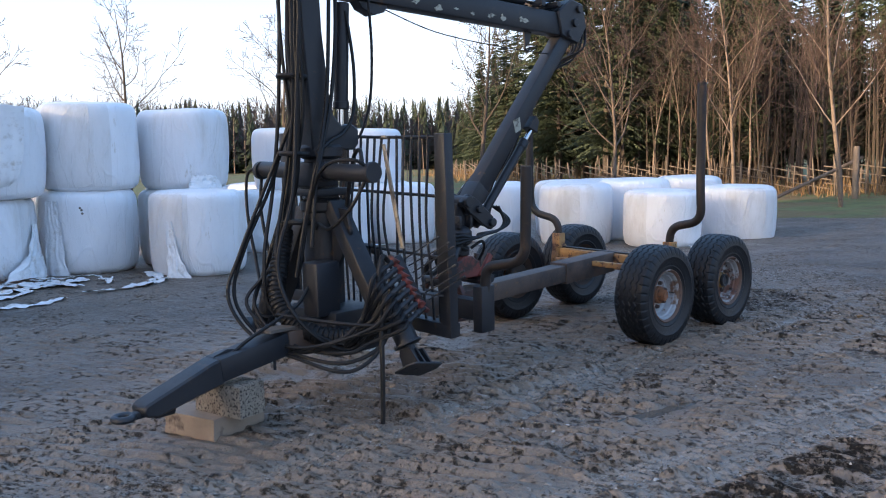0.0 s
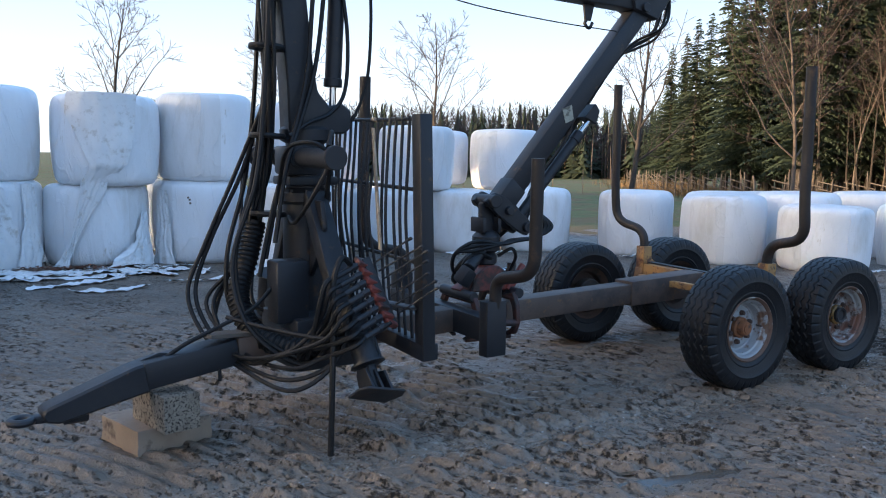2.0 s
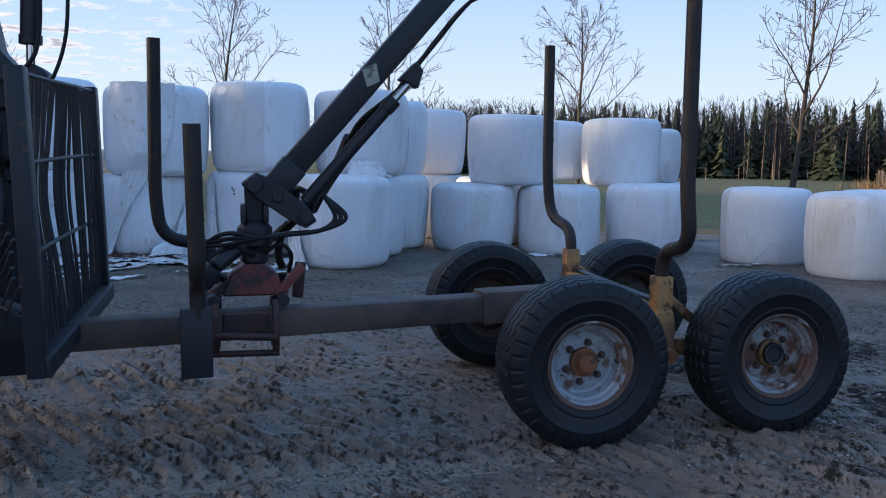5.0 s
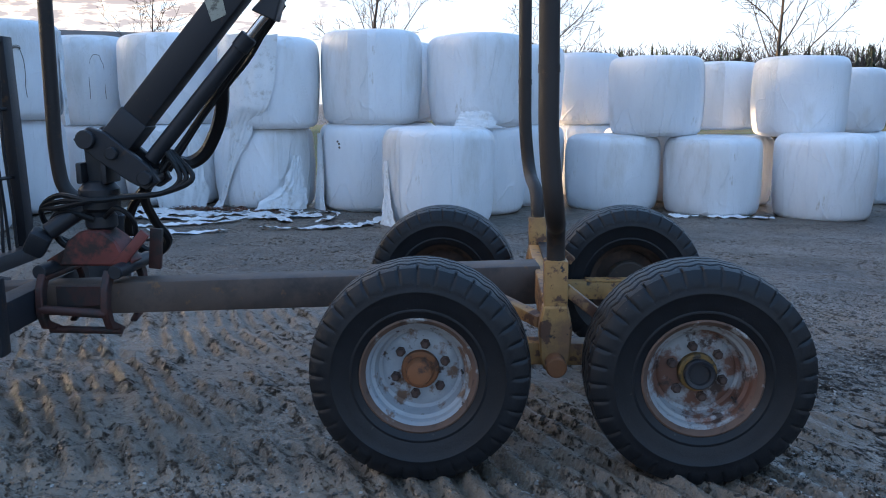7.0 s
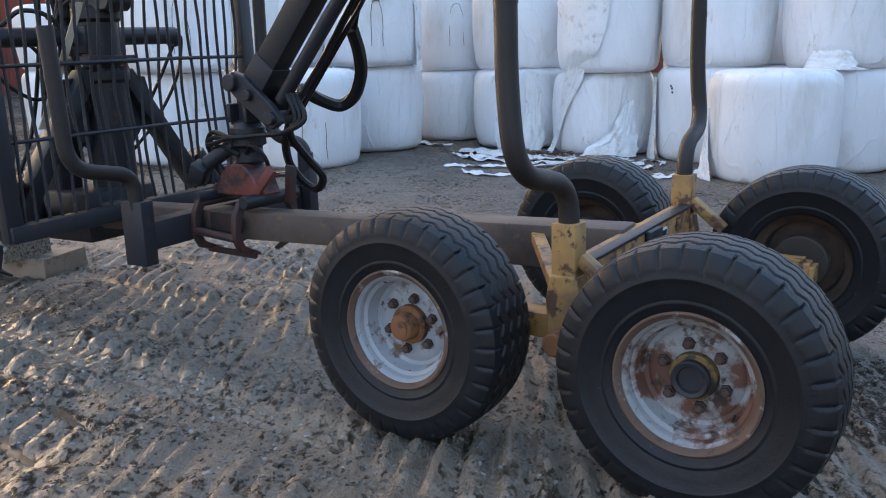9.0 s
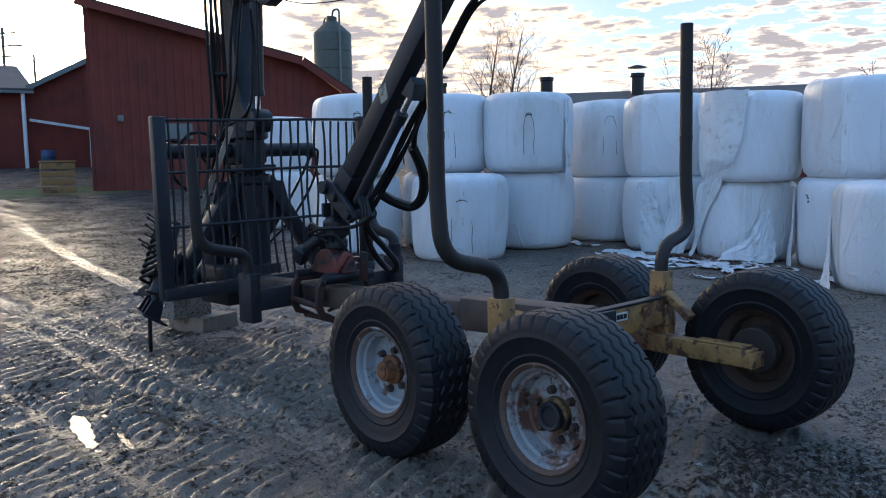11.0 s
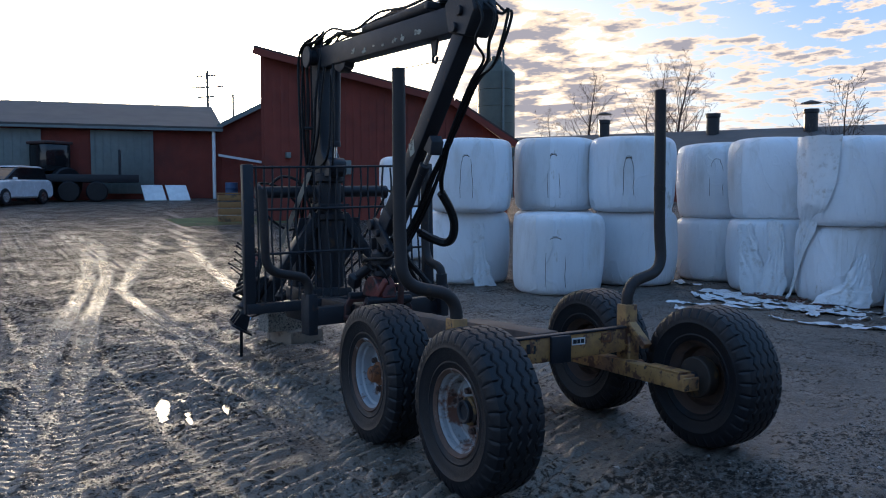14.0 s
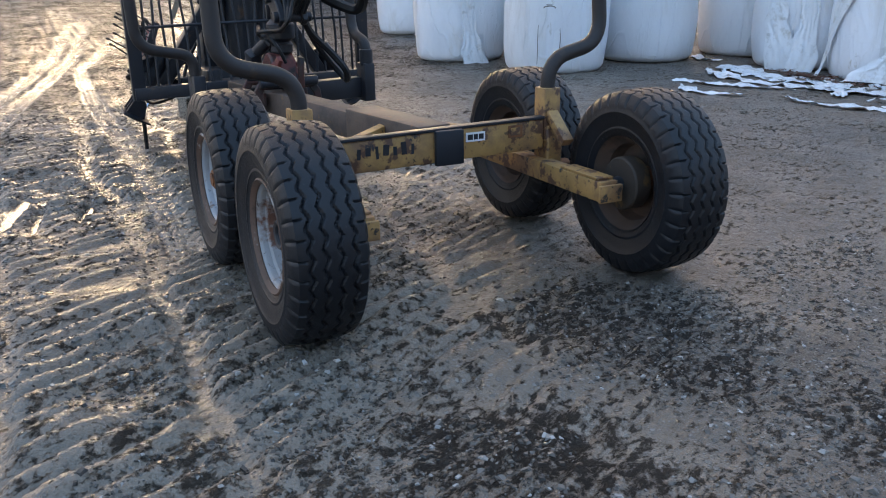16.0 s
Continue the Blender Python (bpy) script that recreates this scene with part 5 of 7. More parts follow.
hose([(-3.05, -0.14, 2.74), (-3.04, -0.15, 2.4), (-3.06, -0.14, 2.05), (-3.14, -0.12, 1.82), (-3.22, -0.10, 1.78)], 0.010)
hose([(-3.56, -0.80, 0.95), (-3.57, -0.83, 0.70), (-3.59, -0.86, 0.42), (-3.60, -0.867, 0.15), (-3.605, -0.868, 0.03)], 0.016, "black hose hanging straight down to the ground")
hose([(-3.44, -0.76, 1.02), (-3.50, -0.78, 1.06), (-3.55, -0.80, 0.98), (-3.56, -0.80, 0.9)], 0.016)
hose([on_beam(4.36, 0.02, 0.50), on_beam(4.24, 0.04, 0.58), on_beam(4.05, 0.05, 0.66), on_beam(3.86, 0.05, 0.74), on_beam(3.70, 0.0, 0.86)], 0.012, "black hose rising from the drawbar")
hose([(-3.98, -0.30, 0.70), (-3.8, -0.55, 0.66), (-3.6, -0.80, 0.64), (-3.40, -0.90, 0.66), (-3.28, -0.92, 0.72)], 0.013)
sleeve = [(-3.72, -0.02, 1.20), (-3.78, -0.05, 1.0), (-3.86, -0.12, 0.78), (-3.82, -0.26, 0.60), (-3.66, -0.46, 0.52), (-3.46, -0.62, 0.54)]
sl = part("hose_sleeve", tube(curve_pts(sleeve, 8), 0.058, 14), HOSE, crane, "thick black ribbed hose sleeve")
cp = curve_pts(sleeve, 8)
for i in range(1, len(cp) - 1):
    d = (cp[i + 1] - cp[i - 1]).normalized()
    part("sleeve_rib", lathe([(0.060, -0.008), (0.066, 0.0), (0.060, 0.008)], 14, cp[i], d), HOSE, sl)
for x in (0.0, 0.05):                   # along the booms
    hose([(-3.40, -0.02 + x, 3.0), (-3.2, -0.03 + x, 3.05), (-2.9, -0.02 + x, 2.98), (-2.0, 0.0 + x, 2.90), (-1.2, -0.01 + x, 2.90), (-0.86, -0.05 + x, 3.0)], 0.011)
for k in range(4):                      # slack hoses over the boom
    y0 = -0.13 + 0.05 * k
    hose([(-3.45, y0, 2.99), (-3.1, y0 + U(-0.02, 0.02), 3.02 + U(-0.02, 0.04)), (-2.6, y0 + U(-0.02, 0.02), 2.96 + U(-0.01, 0.03)), (-2.1, y0, 2.98 + U(-0.02, 0.05)), (-1.6, y0 + U(-0.02, 0.02), 2.93 + U(0, 0.05)), (-1.15, y0, 2.99 + U(-0.02, 0.03)), (-0.85, y0 * 0.8, 2.98)], 0.0105)
for k, x in enumerate((-1.22, -1.02)):
    part("hose_clamp", box((0.05, 0.24, 0.05), (x, -0.06, 2.90 + 0.01 * k), (0, 3, 0), 0.008), BLACK_STEEL, boom)
part("boom_valve", box((0.16, 0.12, 0.10), (-1.12, -0.02, 2.96), (0, 4, 8), 0.014), BLACK_STEEL, boom, "small black valve on the boom")
for k in range(5):                      # loops at the knuckle
    b = (0.0, 0.05, 0.018, 0.10, 0.07)[k] + U(-0.008, 0.008)
    yy = -0.12 + 0.045 * k + U(-0.015, 0.015)
    hose([(-1.02, -0.10 + 0.02 * k, 2.86), (-0.84, yy, 2.93), (-0.64 + b, yy, 2.84 - b), (-0.57 + b, yy + 0.02, 2.70 + b * 0.4), (-0.64 + b * 0.8, yy + U(0, 0.03), 2.56 - b * 0.4), (-0.76 + b * 0.3, 0.02 + 0.016 * k, 2.47 - b * 0.5),
          (-0.92, 0.02 + 0.014 * k, 2.34), (-1.10 + U(-0.01, 0.01), 0.015 + 0.012 * k, 2.13), (-1.30 + U(-0.01, 0.01), 0.01 + 0.01 * k, 1.88), (-1.46 + b * 0.3, -0.02 + 0.015 * k, 1.66), (-1.66, -0.03 + 0.02 * k, 1.40 + U(-0.02, 0.02)), (-1.84 + b * 0.2, -0.10 + 0.02 * k, 1.14)], 0.0105)
for k in range(3):                      # from the arm to rotator and grapple
    d = 0.03 * k
    hose([(-1.78, -0.16 + d, 1.24), (-1.72 + d, -0.17, 1.12), (-1.80, -0.18, 1.05), (-1.98, -0.2 + d, 1.03), (-2.12, -0.24, 1.02), (-2.30, -0.2, 1.04 - d), (-2.42, -0.14, 0.96), (-2.40, -0.08, 0.84), (-2.30, -0.06, 0.78)], 0.013)
hose([(-1.60, 0.16, 1.56), (-1.64, 0.26, 1.44), (-1.70, 0.34, 1.32), (-1.78, 0.37, 1.20), (-1.87, 0.35, 1.15), (-1.92, 0.24, 1.19), (-1.92, 0.14, 1.24)], 0.036, "thick black wrapped hose loop")
for k in range(3):
    hose([(-1.24, 0.0 + 0.012 * k, 1.92), (-1.40 + 0.02 * k, 0.06, 1.78), (-1.54 + 0.015 * k, 0.12, 1.66), (-1.61 + 0.01 * k, 0.17, 1.54)], 0.011)
    hose([(-1.92, 0.15, 1.23 + 0.01 * k), (-1.90, 0.06 + 0.01 * k, 1.27), (-1.84, -0.02, 1.22 - 0.02 * k), (-1.88, -0.06 + 0.02 * k, 1.10)], 0.012)
hose([(-1.92, 0.0, 1.10), (-2.00, 0.08, 1.00), (-2.01, 0.22, 0.86), (-1.98, 0.30, 0.75), (-2.06, 0.335, 0.67), (-2.15, 0.32, 0.71), (-2.16, 0.23, 0.82), (-2.08, 0.12, 0.95), (-1.96, 0.03, 1.07)], 0.024, "thick black hose loop beside the grapple")
part("link_cylinder", rod((-2.10, -0.07, 1.06), (-2.36, -0.21, 0.865), 0.042, 18, 0.006), BLACK_STEEL, grapple, "black cylinder above the grapple")
part("cylinder_end", box((0.10, 0.09, 0.12), (-2.40, -0.23, 0.82), (20, 30, 20), 0.02), BLACK_STEEL, grapple)
hose([(-2.15, -0.16, 0.92), (-2.28, -0.18, 0.96), (-2.36, -0.16, 0.90), (-2.34, -0.12, 0.80), (-2.26, -0.1, 0.76)], 0.017)
hose([(-2.10, -0.16, 0.93), (-2.02, -0.2, 0.98), (-1.96, -0.17, 0.92), (-1.97, -0.12, 0.82)], 0.012)
part("wire", tube(curve_pts([(-2.95, -0.10, 2.72), (-2.4, -0.12, 2.58), (-1.7, -0.12, 2.52), (-1.05, -0.10, 2.50)], 6), 0.004, 6), HOSE, crane, "thin drooping wire under the boom")
for z in (2.2, 1.7, 1.25):
    part("hose_strap", lathe([(0.10, -0.015), (0.105, 0.0), (0.10, 0.015)], 18, (-3.67, -0.10, z), (0.05, 0, 1)), HOSE, crane)
# ---- blocks under the drawbar ----
def chipped_block(size, seed, amp):
    b = bmesh.new()
    bmesh.ops.create_cube(b, size=1.0, matrix=Matrix.Diagonal((*size, 1)))
    bmesh.ops.subdivide_edges(b, edges=b.edges[:], cuts=7, use_grid_fill=True)
    for v in b.verts:
        p = Vector(v.co)
        edge = sum(1 for i in range(3) if abs(abs(p[i]) - size[i] / 2) < 1e-5)
        k = noise.noise(p * 22 + Vector((seed, 0, 0)))
        v.co = p * (1 - (amp * (0.4 + k) if edge >= 2 else 0)) + Vector((noise.noise(p * 40 + Vector((seed, 3, 1))), noise.noise(p * 40 + Vector((7, seed, 1))), noise.noise(p * 40 + Vector((2, 3, seed))))) * amp * 0.06
    return b


blk = new("concrete_block", mesh_of("concrete_block", chipped_block((0.20, 0.40, 0.195), 3.0, 0.02), CONCRETE, 30))
blk.matrix_basis = pose(-4.306, -0.247, 0.238, 0, 0, 13)
tagged(blk, "rough grey-brown concrete block under the drawbar nose", "block")
sleeper = new("wooden_block", mesh_of("wooden_block", chipped_block((0.44, 0.42, 0.14), 9.0, 0.035), WOODBLOCK, 30))
sleeper.matrix_basis = pose(-4.324, -0.08, 0.07, 0, 0, 17)
tagged(sleeper, "worn weathered wooden block lying on the gravel", "block")
plank = new("wooden_plank", mesh_of("wooden_plank", chipped_block((0.46, 0.12, 0.02), 5.0, 0.03), GREY_WOOD, 30))
plank.matrix_basis = pose(*on_beam(3.9, 0.0, 0.60), 0, 4, 16)
tagged(plank, "loose grey plank lying on the drawbar", "plank")


# ---- torn film on the ground ----
def film_strip(pts, width, seed):
    """A crumpled ribbon of film lying along pts."""
    rnd = random.Random(seed)
    c = curve_pts([(x, y, 0) for x, y in pts], 10)
    b = bmesh.new()
    rows = []
    m = 9
    for i, p in enumerate(c):
        d = (c[min(i + 1, len(c) - 1)] - c[max(i - 1, 0)]).normalized()
        s = Vector((-d.y, d.x, 0))
        w = width * (0.35 + 1.5 * abs(noise.noise(Vector((p.x * 3.5, p.y * 3.5, seed))))) * min(1.0, (i + 1) / 4, (len(c) - i) / 4)
        row = []
        for k in range(m):
            f = k / (m - 1) - 0.5
            q = p + s * (f * w + 0.05 * noise.noise(Vector((p.x * 2.6, p.y * 2.6, seed))) + 0.012 * noise.noise(Vector((i * 0.4, k * 0.5, seed))))
            lift = 0.022 + 0.040 * noise.noise(Vector((q.x * 7, q.y * 7, seed))) + 0.022 * noise.noise(Vector((q.x * 19, q.y * 19, seed)))
            row.append(b.verts.new((q.x, q.y, ground_z(q.x, q.y) + max(0.006, lift))))
        rows.append(row)
    for a, c2 in zip(rows, rows[1:]):
        for k in range(m - 1):
            b.faces.new((a[k], a[k + 1], c2[k + 1], c2[k]))
    ob = new("film_strip", mesh_of("film_strip", b, LOOSE_FILM, 60))
    return tagged(ob, "crumpled torn white plastic film lying on the gravel", "plastic film", "torn film")


for k, (pts, w) in enumerate(([[(-5.3, 7.1), (-4.7, 6.95), (-4.0, 6.75), (-3.5, 6.9), (-2.9, 6.75), (-2.5, 7.0)], 0.34],
                             [[(-4.9, 6.45), (-4.4, 6.35), (-3.9, 6.3), (-3.4, 6.55), (-3.0, 6.6)], 0.22],
                             [[(-4.6, 5.55), (-4.2, 5.75), (-3.8, 6.0), (-3.35, 6.3)], 0.17],
                             [[(-4.2, 5.35), (-3.75, 5.2), (-3.3, 5.45)], 0.16],
                             [[(-3.0, 5.75), (-2.6, 5.72), (-2.1, 5.9), (-1.8, 6.1), (-1.72, 6.5)], 0.15],
                             [[(-2.05, 6.05), (-1.75, 6.25), (-1.6, 6.7), (-1.62, 7.1)], 0.16],
                             [[(-5.6, 7.35), (-6.0, 7.3), (-6.3, 7.5)], 0.2],
                             [[(2.3, 8.05), (2.45, 7.95), (2.9, 8.0), (3.4, 8.0), (3.8, 8.05)], 0.16],
                             [[(6.2, 2.75), (6.8, 2.85), (7.3, 2.75), (7.9, 2.7)], 0.14],
                             [[(4.9, 6.6), (5.3, 6.55), (5.6, 6.7)], 0.12])):
    film_strip(pts, w * 1.35, k + 1)


scrap = random.Random(31)
for k in range(16):
    x, y, a = scrap.uniform(-4.9, -2.3), scrap.uniform(6.5, 7.25), scrap.uniform(0, 6.28)
    l = scrap.uniform(0.18, 0.42)
    film_strip([(x - l * math.cos(a), y - l * math.sin(a)), (x + scrap.uniform(-0.1, 0.1), y + scrap.uniform(-0.1, 0.1)), (x + l * math.cos(a + 0.5), y + l * math.sin(a + 0.5))], scrap.uniform(0.10, 0.24), 40 + k)


def film_drape(spine, seed, folds=3.0):
    """Loose film clinging to bales; spine: (bale x, bale y, degrees round it, height, half-width in degrees, how far off the bale)."""
    b = bmesh.new()
    n, m = 44, 22
    rows = []
    for i in range(n + 1):
        f = i / n * (len(spine) - 1)
        k0 = min(int(f), len(spine) - 2)
        P = [p + (q - p) * (f - k0) for p, q in zip(spine[k0], spine[k0 + 1])]
        row = []
        for k in range(m + 1):
            u = k / m * 2 - 1
            edge = 1 + 0.25 * noise.noise(Vector((i * 0.13, seed, u)))
            a = radians(P[2] + u * P[4] * edge)
            r = 0.716 + P[5] + 0.011 * abs(math.sin(u * folds * 1.6 + 3.5 * noise.noise(Vector((i * 0.07, u, seed))))) + 0.012 * noise.noise(Vector((u * 4, i * 0.16, seed)))
            row.append(b.verts.new((P[0] + r * math.cos(a), P[1] + r * math.sin(a), P[3] + 0.03 * noise.noise(Vector((u * 2, i * 0.4, seed + 5))))))
        rows.append(row)
    for a, c2 in zip(rows, rows[1:]):
        for k in range(m):
            b.faces.new((a[k], a[k + 1], c2[k + 1], c2[k]))
    ob = new("film_drape", mesh_of("film_drape", b, LOOSE_FILM, 60))
    return tagged(ob, "loose torn white film clinging to the side of bales", "plastic film", "torn film")


CU, CL, DL, BL, EL, WL = STACK_UPPER[0], STACK_LOWER[0], STACK_LOWER[1], STACK_LOWER[6], STACK_LOWER[9], STACK_LOWER[10]
film_drape([(*CU, -102, 2.37, 37, 0.002), (*CU, -101, 2.05, 35, 0.006), (*CU, -99, 1.70, 27, 0.010), (*CU, -97, 1.40, 17, 0.025), (*CL, -97, 1.20, 14, 0.05), (*CL, -101, 1.05, 12, 0.035), (*CL, -110, 0.75, 7, 0.02), (*CL, -121, 0.40, 4, 0.025), (*CL, -130, 0.12, 6, 0.05), (*CL, -135, -0.04, 14, 0.14)], 1.0, 5.0)
film_drape([(*CL, -40, 0.75, 5, 0.02), (*CL, -46, 0.35, 14, 0.05), (*CL, -62, 0.02, 30, 0.12)], 2.0, 4.0)
film_drape([(*DL, -152, 1.05, 9, 0.01), (*DL, -150, 0.5, 11, 0.03), (*DL, -146, -0.05, 14, 0.09)], 3.0)
film_drape([(*BL, -86, 1.1, 10, 0.01), (*BL, -80, 0.6, 14, 0.015), (*BL, -72, 0.0, 18, 0.03)], 4.0, 2.0)
film_drape([(*BL, -50, 1.15, 9, 0.01), (*BL, -48, 0.6, 9, 0.02), (*BL, -54, -0.03, 16, 0.08)], 5.0)
film_drape([(*EL, -150, 0.75, 4, 0.004), (*EL, -146, 0.3, 7, 0.03), (*EL, -138, -0.06, 12, 0.10)], 6.0)
film_drape([(*STACK_LOWER[8], -20, 1.1, 8, 0.01), (*STACK_LOWER[8], -16, 0.5, 9, 0.02), (*STACK_LOWER[8], -12, 0.05, 14, 0.08)], 7.0)
film_drape([(*STACK_UPPER[2], -92, 1.35, 16, 0.004), (*STACK_UPPER[2], -92, 1.22, 20, 0.02), (*STACK_UPPER[2], -90, 1.12, 24, 0.06)], 8.0, 5.0)
film_drape([(*STACK_UPPER[6], 8, 2.4, 5, 0.004), (*STACK_UPPER[6], 8, 1.8, 6, 0.01), (*STACK_UPPER[6], 10, 1.2, 7, 0.02)], 9.0, 1.0)


# ---- puddles and stones ----
def puddle(x, y, rx, ry, turn, seed):
    b = bmesh.new()
    c = []
    for k in range(40):
        a = 2 * math.pi * k / 40
        r = 1.5 + 0.4 * noise.noise(Vector((math.cos(a) * 1.3, math.sin(a) * 1.3, seed)))
        p = Vector((rx * r * math.cos(a), ry * r * math.sin(a), 0))
        p.rotate(Euler((0, 0, radians(turn))))
        c.append(b.verts.new((x + p.x, y + p.y, ground_z(x, y) - 0.022)))
    b.faces.new(c)
    tagged(new("puddle", mesh_of("puddle", b, WATER)), "small shallow muddy puddle in the gravel", "puddle", kind="structure")


for k, (x, y, rx, ry, t) in enumerate(PUDDLES):
    puddle(x, y, rx, ry, t, k * 3.1)


def build_stones():
    """Loose stones and crumbs of mud pressed into the gravel, densest beside the trailer."""
    rs = np.random.RandomState(77)
    lots = [(34000, -6.5, 4.4, -4.4, -0.4), (34000, 0.6, 4.4, -1.8, 2.6), (14000, -6.8, 0.5, -3.2, 0.6), (8000, -8.5, 7.5, 0.0, 7.0)]
    x = np.concatenate([rs.uniform(a, b, n) for n, a, b, c, d in lots])
    y = np.concatenate([rs.uniform(c, d, n) for n, a, b, c, d in lots])
    keep = np.array([noise.noise(Vector((p * 1.4, q * 1.4, 2.0))) + 0.5 * noise.noise(Vector((p * 5, q * 5, 4.0))) > -0.18 for p, q in zip(x, y)])
    x, y = x[keep], y[keep]
    n = len(x)
    z = np.array([surface(p, q)[0] for p, q in zip(x, y)]) + rs.uniform(-0.004, 0.002, n)
    s = np.minimum(0.013, 0.0028 + 0.0030 * rs.exponential(0.8, n))
    cube = np.array([(-1, -1, -1), (1, -1, -1), (1, 1, -1), (-1, 1, -1), (-0.7, -0.7, 0.8), (0.7, -0.7, 0.9), (0.6, 0.7, 0.8), (-0.7, 0.6, 0.9)], float)
    v = cube[None] * (1 + rs.uniform(-0.25, 0.25, (n, 8, 1))) * (s[:, None] * np.stack([rs.uniform(0.8, 1.6, n), rs.uniform(0.6, 1.0, n), rs.uniform(0.35, 0.7, n)], 1))[:, None]
    a = rs.uniform(0, 6.283, n)
    t = rs.uniform(-0.5, 0.5, n)
    c, d = np.cos(a)[:, None], np.sin(a)[:, None]
    ct, st = np.cos(t)[:, None], np.sin(t)[:, None]
    vx, vy, vz = v[..., 0], v[..., 1], v[..., 2]
    vx, vz = vx * ct - vz * st, vx * st + vz * ct
    out = np.stack([vx * c - vy * d + x[:, None], vx * d + vy * c + y[:, None], vz + z[:, None]], 2).reshape(-1, 3)
    f = np.array([(4, 5, 6, 7), (0, 1, 5, 4), (1, 2, 6, 5), (2, 3, 7, 6), (3, 0, 4, 7)])
    faces = (f[None] + (np.arange(n) * 8)[:, None, None]).reshape(-1, 4)
    me = bpy.data.meshes.new("loose_stones")
    me.from_pydata(out.tolist(), [], faces.tolist())
    me.materials.append(STONE)
    tagged(new("loose_stones", me), "loose small grey stones and mud crumbs over the yard", "stones", kind="stuff")


build_stones()


# ---- barns ----
def far_at(az, d, z=0.0):
    """A place d metres from the yard's corner in the direction az (degrees from +x towards +y)."""
    return Vector((4.15 + d * math.cos(radians(az)), -3.1 + d * math.sin(radians(az)), z))


UP = Vector((0, 0, 1))


def board_wall(name, a, b, z0, tops, parent, mat, thick=0.2, board=0.28, label=""):
    """A wall from a to b with upright boards; tops: (share along, height) of its upper edge. Returns the wall; the boards are joined."""
    a, b = Vector((a.x, a.y, 0)), Vector((b.x, b.y, 0))
    d = (b - a).normalized()
    L = (b - a).length
    n = d.cross(UP)
    outline = [(0, z0), (L, z0)] + [(f * L, z) for f, z in reversed(tops)]
    wall = part(name, prism(outline, thick, a - n * 0.0, d, (0, 0, 1), 0), mat, parent, label)

    def top_at(s):
        f = s / L
        for (f0, z0_), (f1, z1_) in zip(tops, tops[1:]):
            if f0 <= f <= f1:
                return z0_ + (z1_ - z0_) * (f - f0) / (f1 - f0)
        return tops[-1][1]
    s = 0.0
    while s < L - 0.05:
        zt = top_at(min(L, s + board / 2)) - 0.05
        part("batten", box((board * 0.42, 0.03, zt - z0), a + d * (s + board * 0.25) + n * (thick / 2 + 0.012) + UP * ((zt + z0) / 2), (0, 0, math.degrees(math.atan2(d.y, d.x))), 0), mat, wall)
        s += board
    return wall, a, d, n


def roof_slab(parent, pts, thick, mat, label=""):
    b = bmesh.new()
    f = b.faces.new([b.verts.new(p) for p in pts])
    b.normal_update()
    nrm = f.normal * (1 if f.normal.z > 0 else -1)
    ext = bmesh.ops.extrude_face_region(b, geom=[f])
    bmesh.ops.translate(b, vec=nrm * thick, verts=[g for g in ext["geom"] if isinstance(g, bmesh.types.BMVert)])
    return part("roof", b, mat, parent, label)


tall = thing("tall_barn", "tall red wooden barn with a sloping dark roof, backlit", "barn")
A, B = far_at(162.15, 30.0), far_at(146.0, 31.5)
TOPS = [(0.0, 6.45), (0.76, 4.95), (1.0, 3.55)]
wall, a0, d0, n0 = board_wall("front_wall", A, B, 0.4, TOPS, tall, RED_WALL, label="tall red boarded wall")
back = -n0 * 14.0 + d0 * 3.0
for f0, f1 in ((0, 1), (1, 2)):
    (s0, z0), (s1, z1) = TOPS[f0], TOPS[f1]
    L = (Vector((B.x, B.y, 0)) - Vector((A.x, A.y, 0))).length
    p0 = a0 + d0 * (s0 * L - (0.35 if s0 == 0 else 0)) + UP * (z0 + (0.08 if s0 == 0 else 0)) + n0 * 0.5
    p1 = a0 + d0 * (s1 * L + (0.3 if s1 == 1 else 0)) + UP * (z1 - (0.1 if s1 == 1 else 0)) + n0 * 0.5
    roof_slab(tall, [p0, p1, p1 + back, p0 + back], 0.16, ROOF_DARK, "dark roof sheet with red edge")
    part("barge_board", bar(p0 + UP * -0.02, p1 + UP * -0.02, 0.05, 0.22, 0.0), RED_WALL, tall)
board_wall("side_wall", a0 + back, a0, 0.4, [(0, 6.4), (1, 6.4)], tall, RED_WALL, board=0.6)
part("small_window", box((0.06, 0.9, 0.5), a0 + d0 * 2.55 + n0 * 0.14 + UP * 2.6, (0, 0, math.degrees(math.atan2(d0.y, d0.x)) - 90), 0.01), GREY_DOOR, tall)
part("wall_lamp", box((0.2, 0.15, 0.2), a0 + d0 * 0.8 + n0 * 0.2 + UP * 3.0, bev=0.02), GREY_DOOR, tall)

longb = thing("long_barn", "long red barn with a grey sheet roof and grey sliding doors", "barn")
A, B = far_at(165.5, 45.0), far_at(187.0, 47.0)
EAVE, RIDGE, GZ = 5.05, 6.75, 1.35
wall, a1, d1, n1 = board_wall("front_wall", B, A, GZ - 0.5, [(0, EAVE), (1, EAVE)], longb, RED_WALL, board=0.45, label="long red boarded wall")
LB = (Vector((B.x, B.y, 0)) - Vector((A.x, A.y, 0))).length
inward = -n1
r0, r1 = a1 + d1 * -1 + inward * 6.5 + UP * RIDGE, a1 + d1 * (LB + 0.5) + inward * 6.5 + UP * RIDGE
e0, e1 = a1 + d1 * -1 + n1 * 0.6 + UP * (EAVE - 0.05), a1 + d1 * (LB + 0.5) + n1 * 0.6 + UP * (EAVE - 0.05)
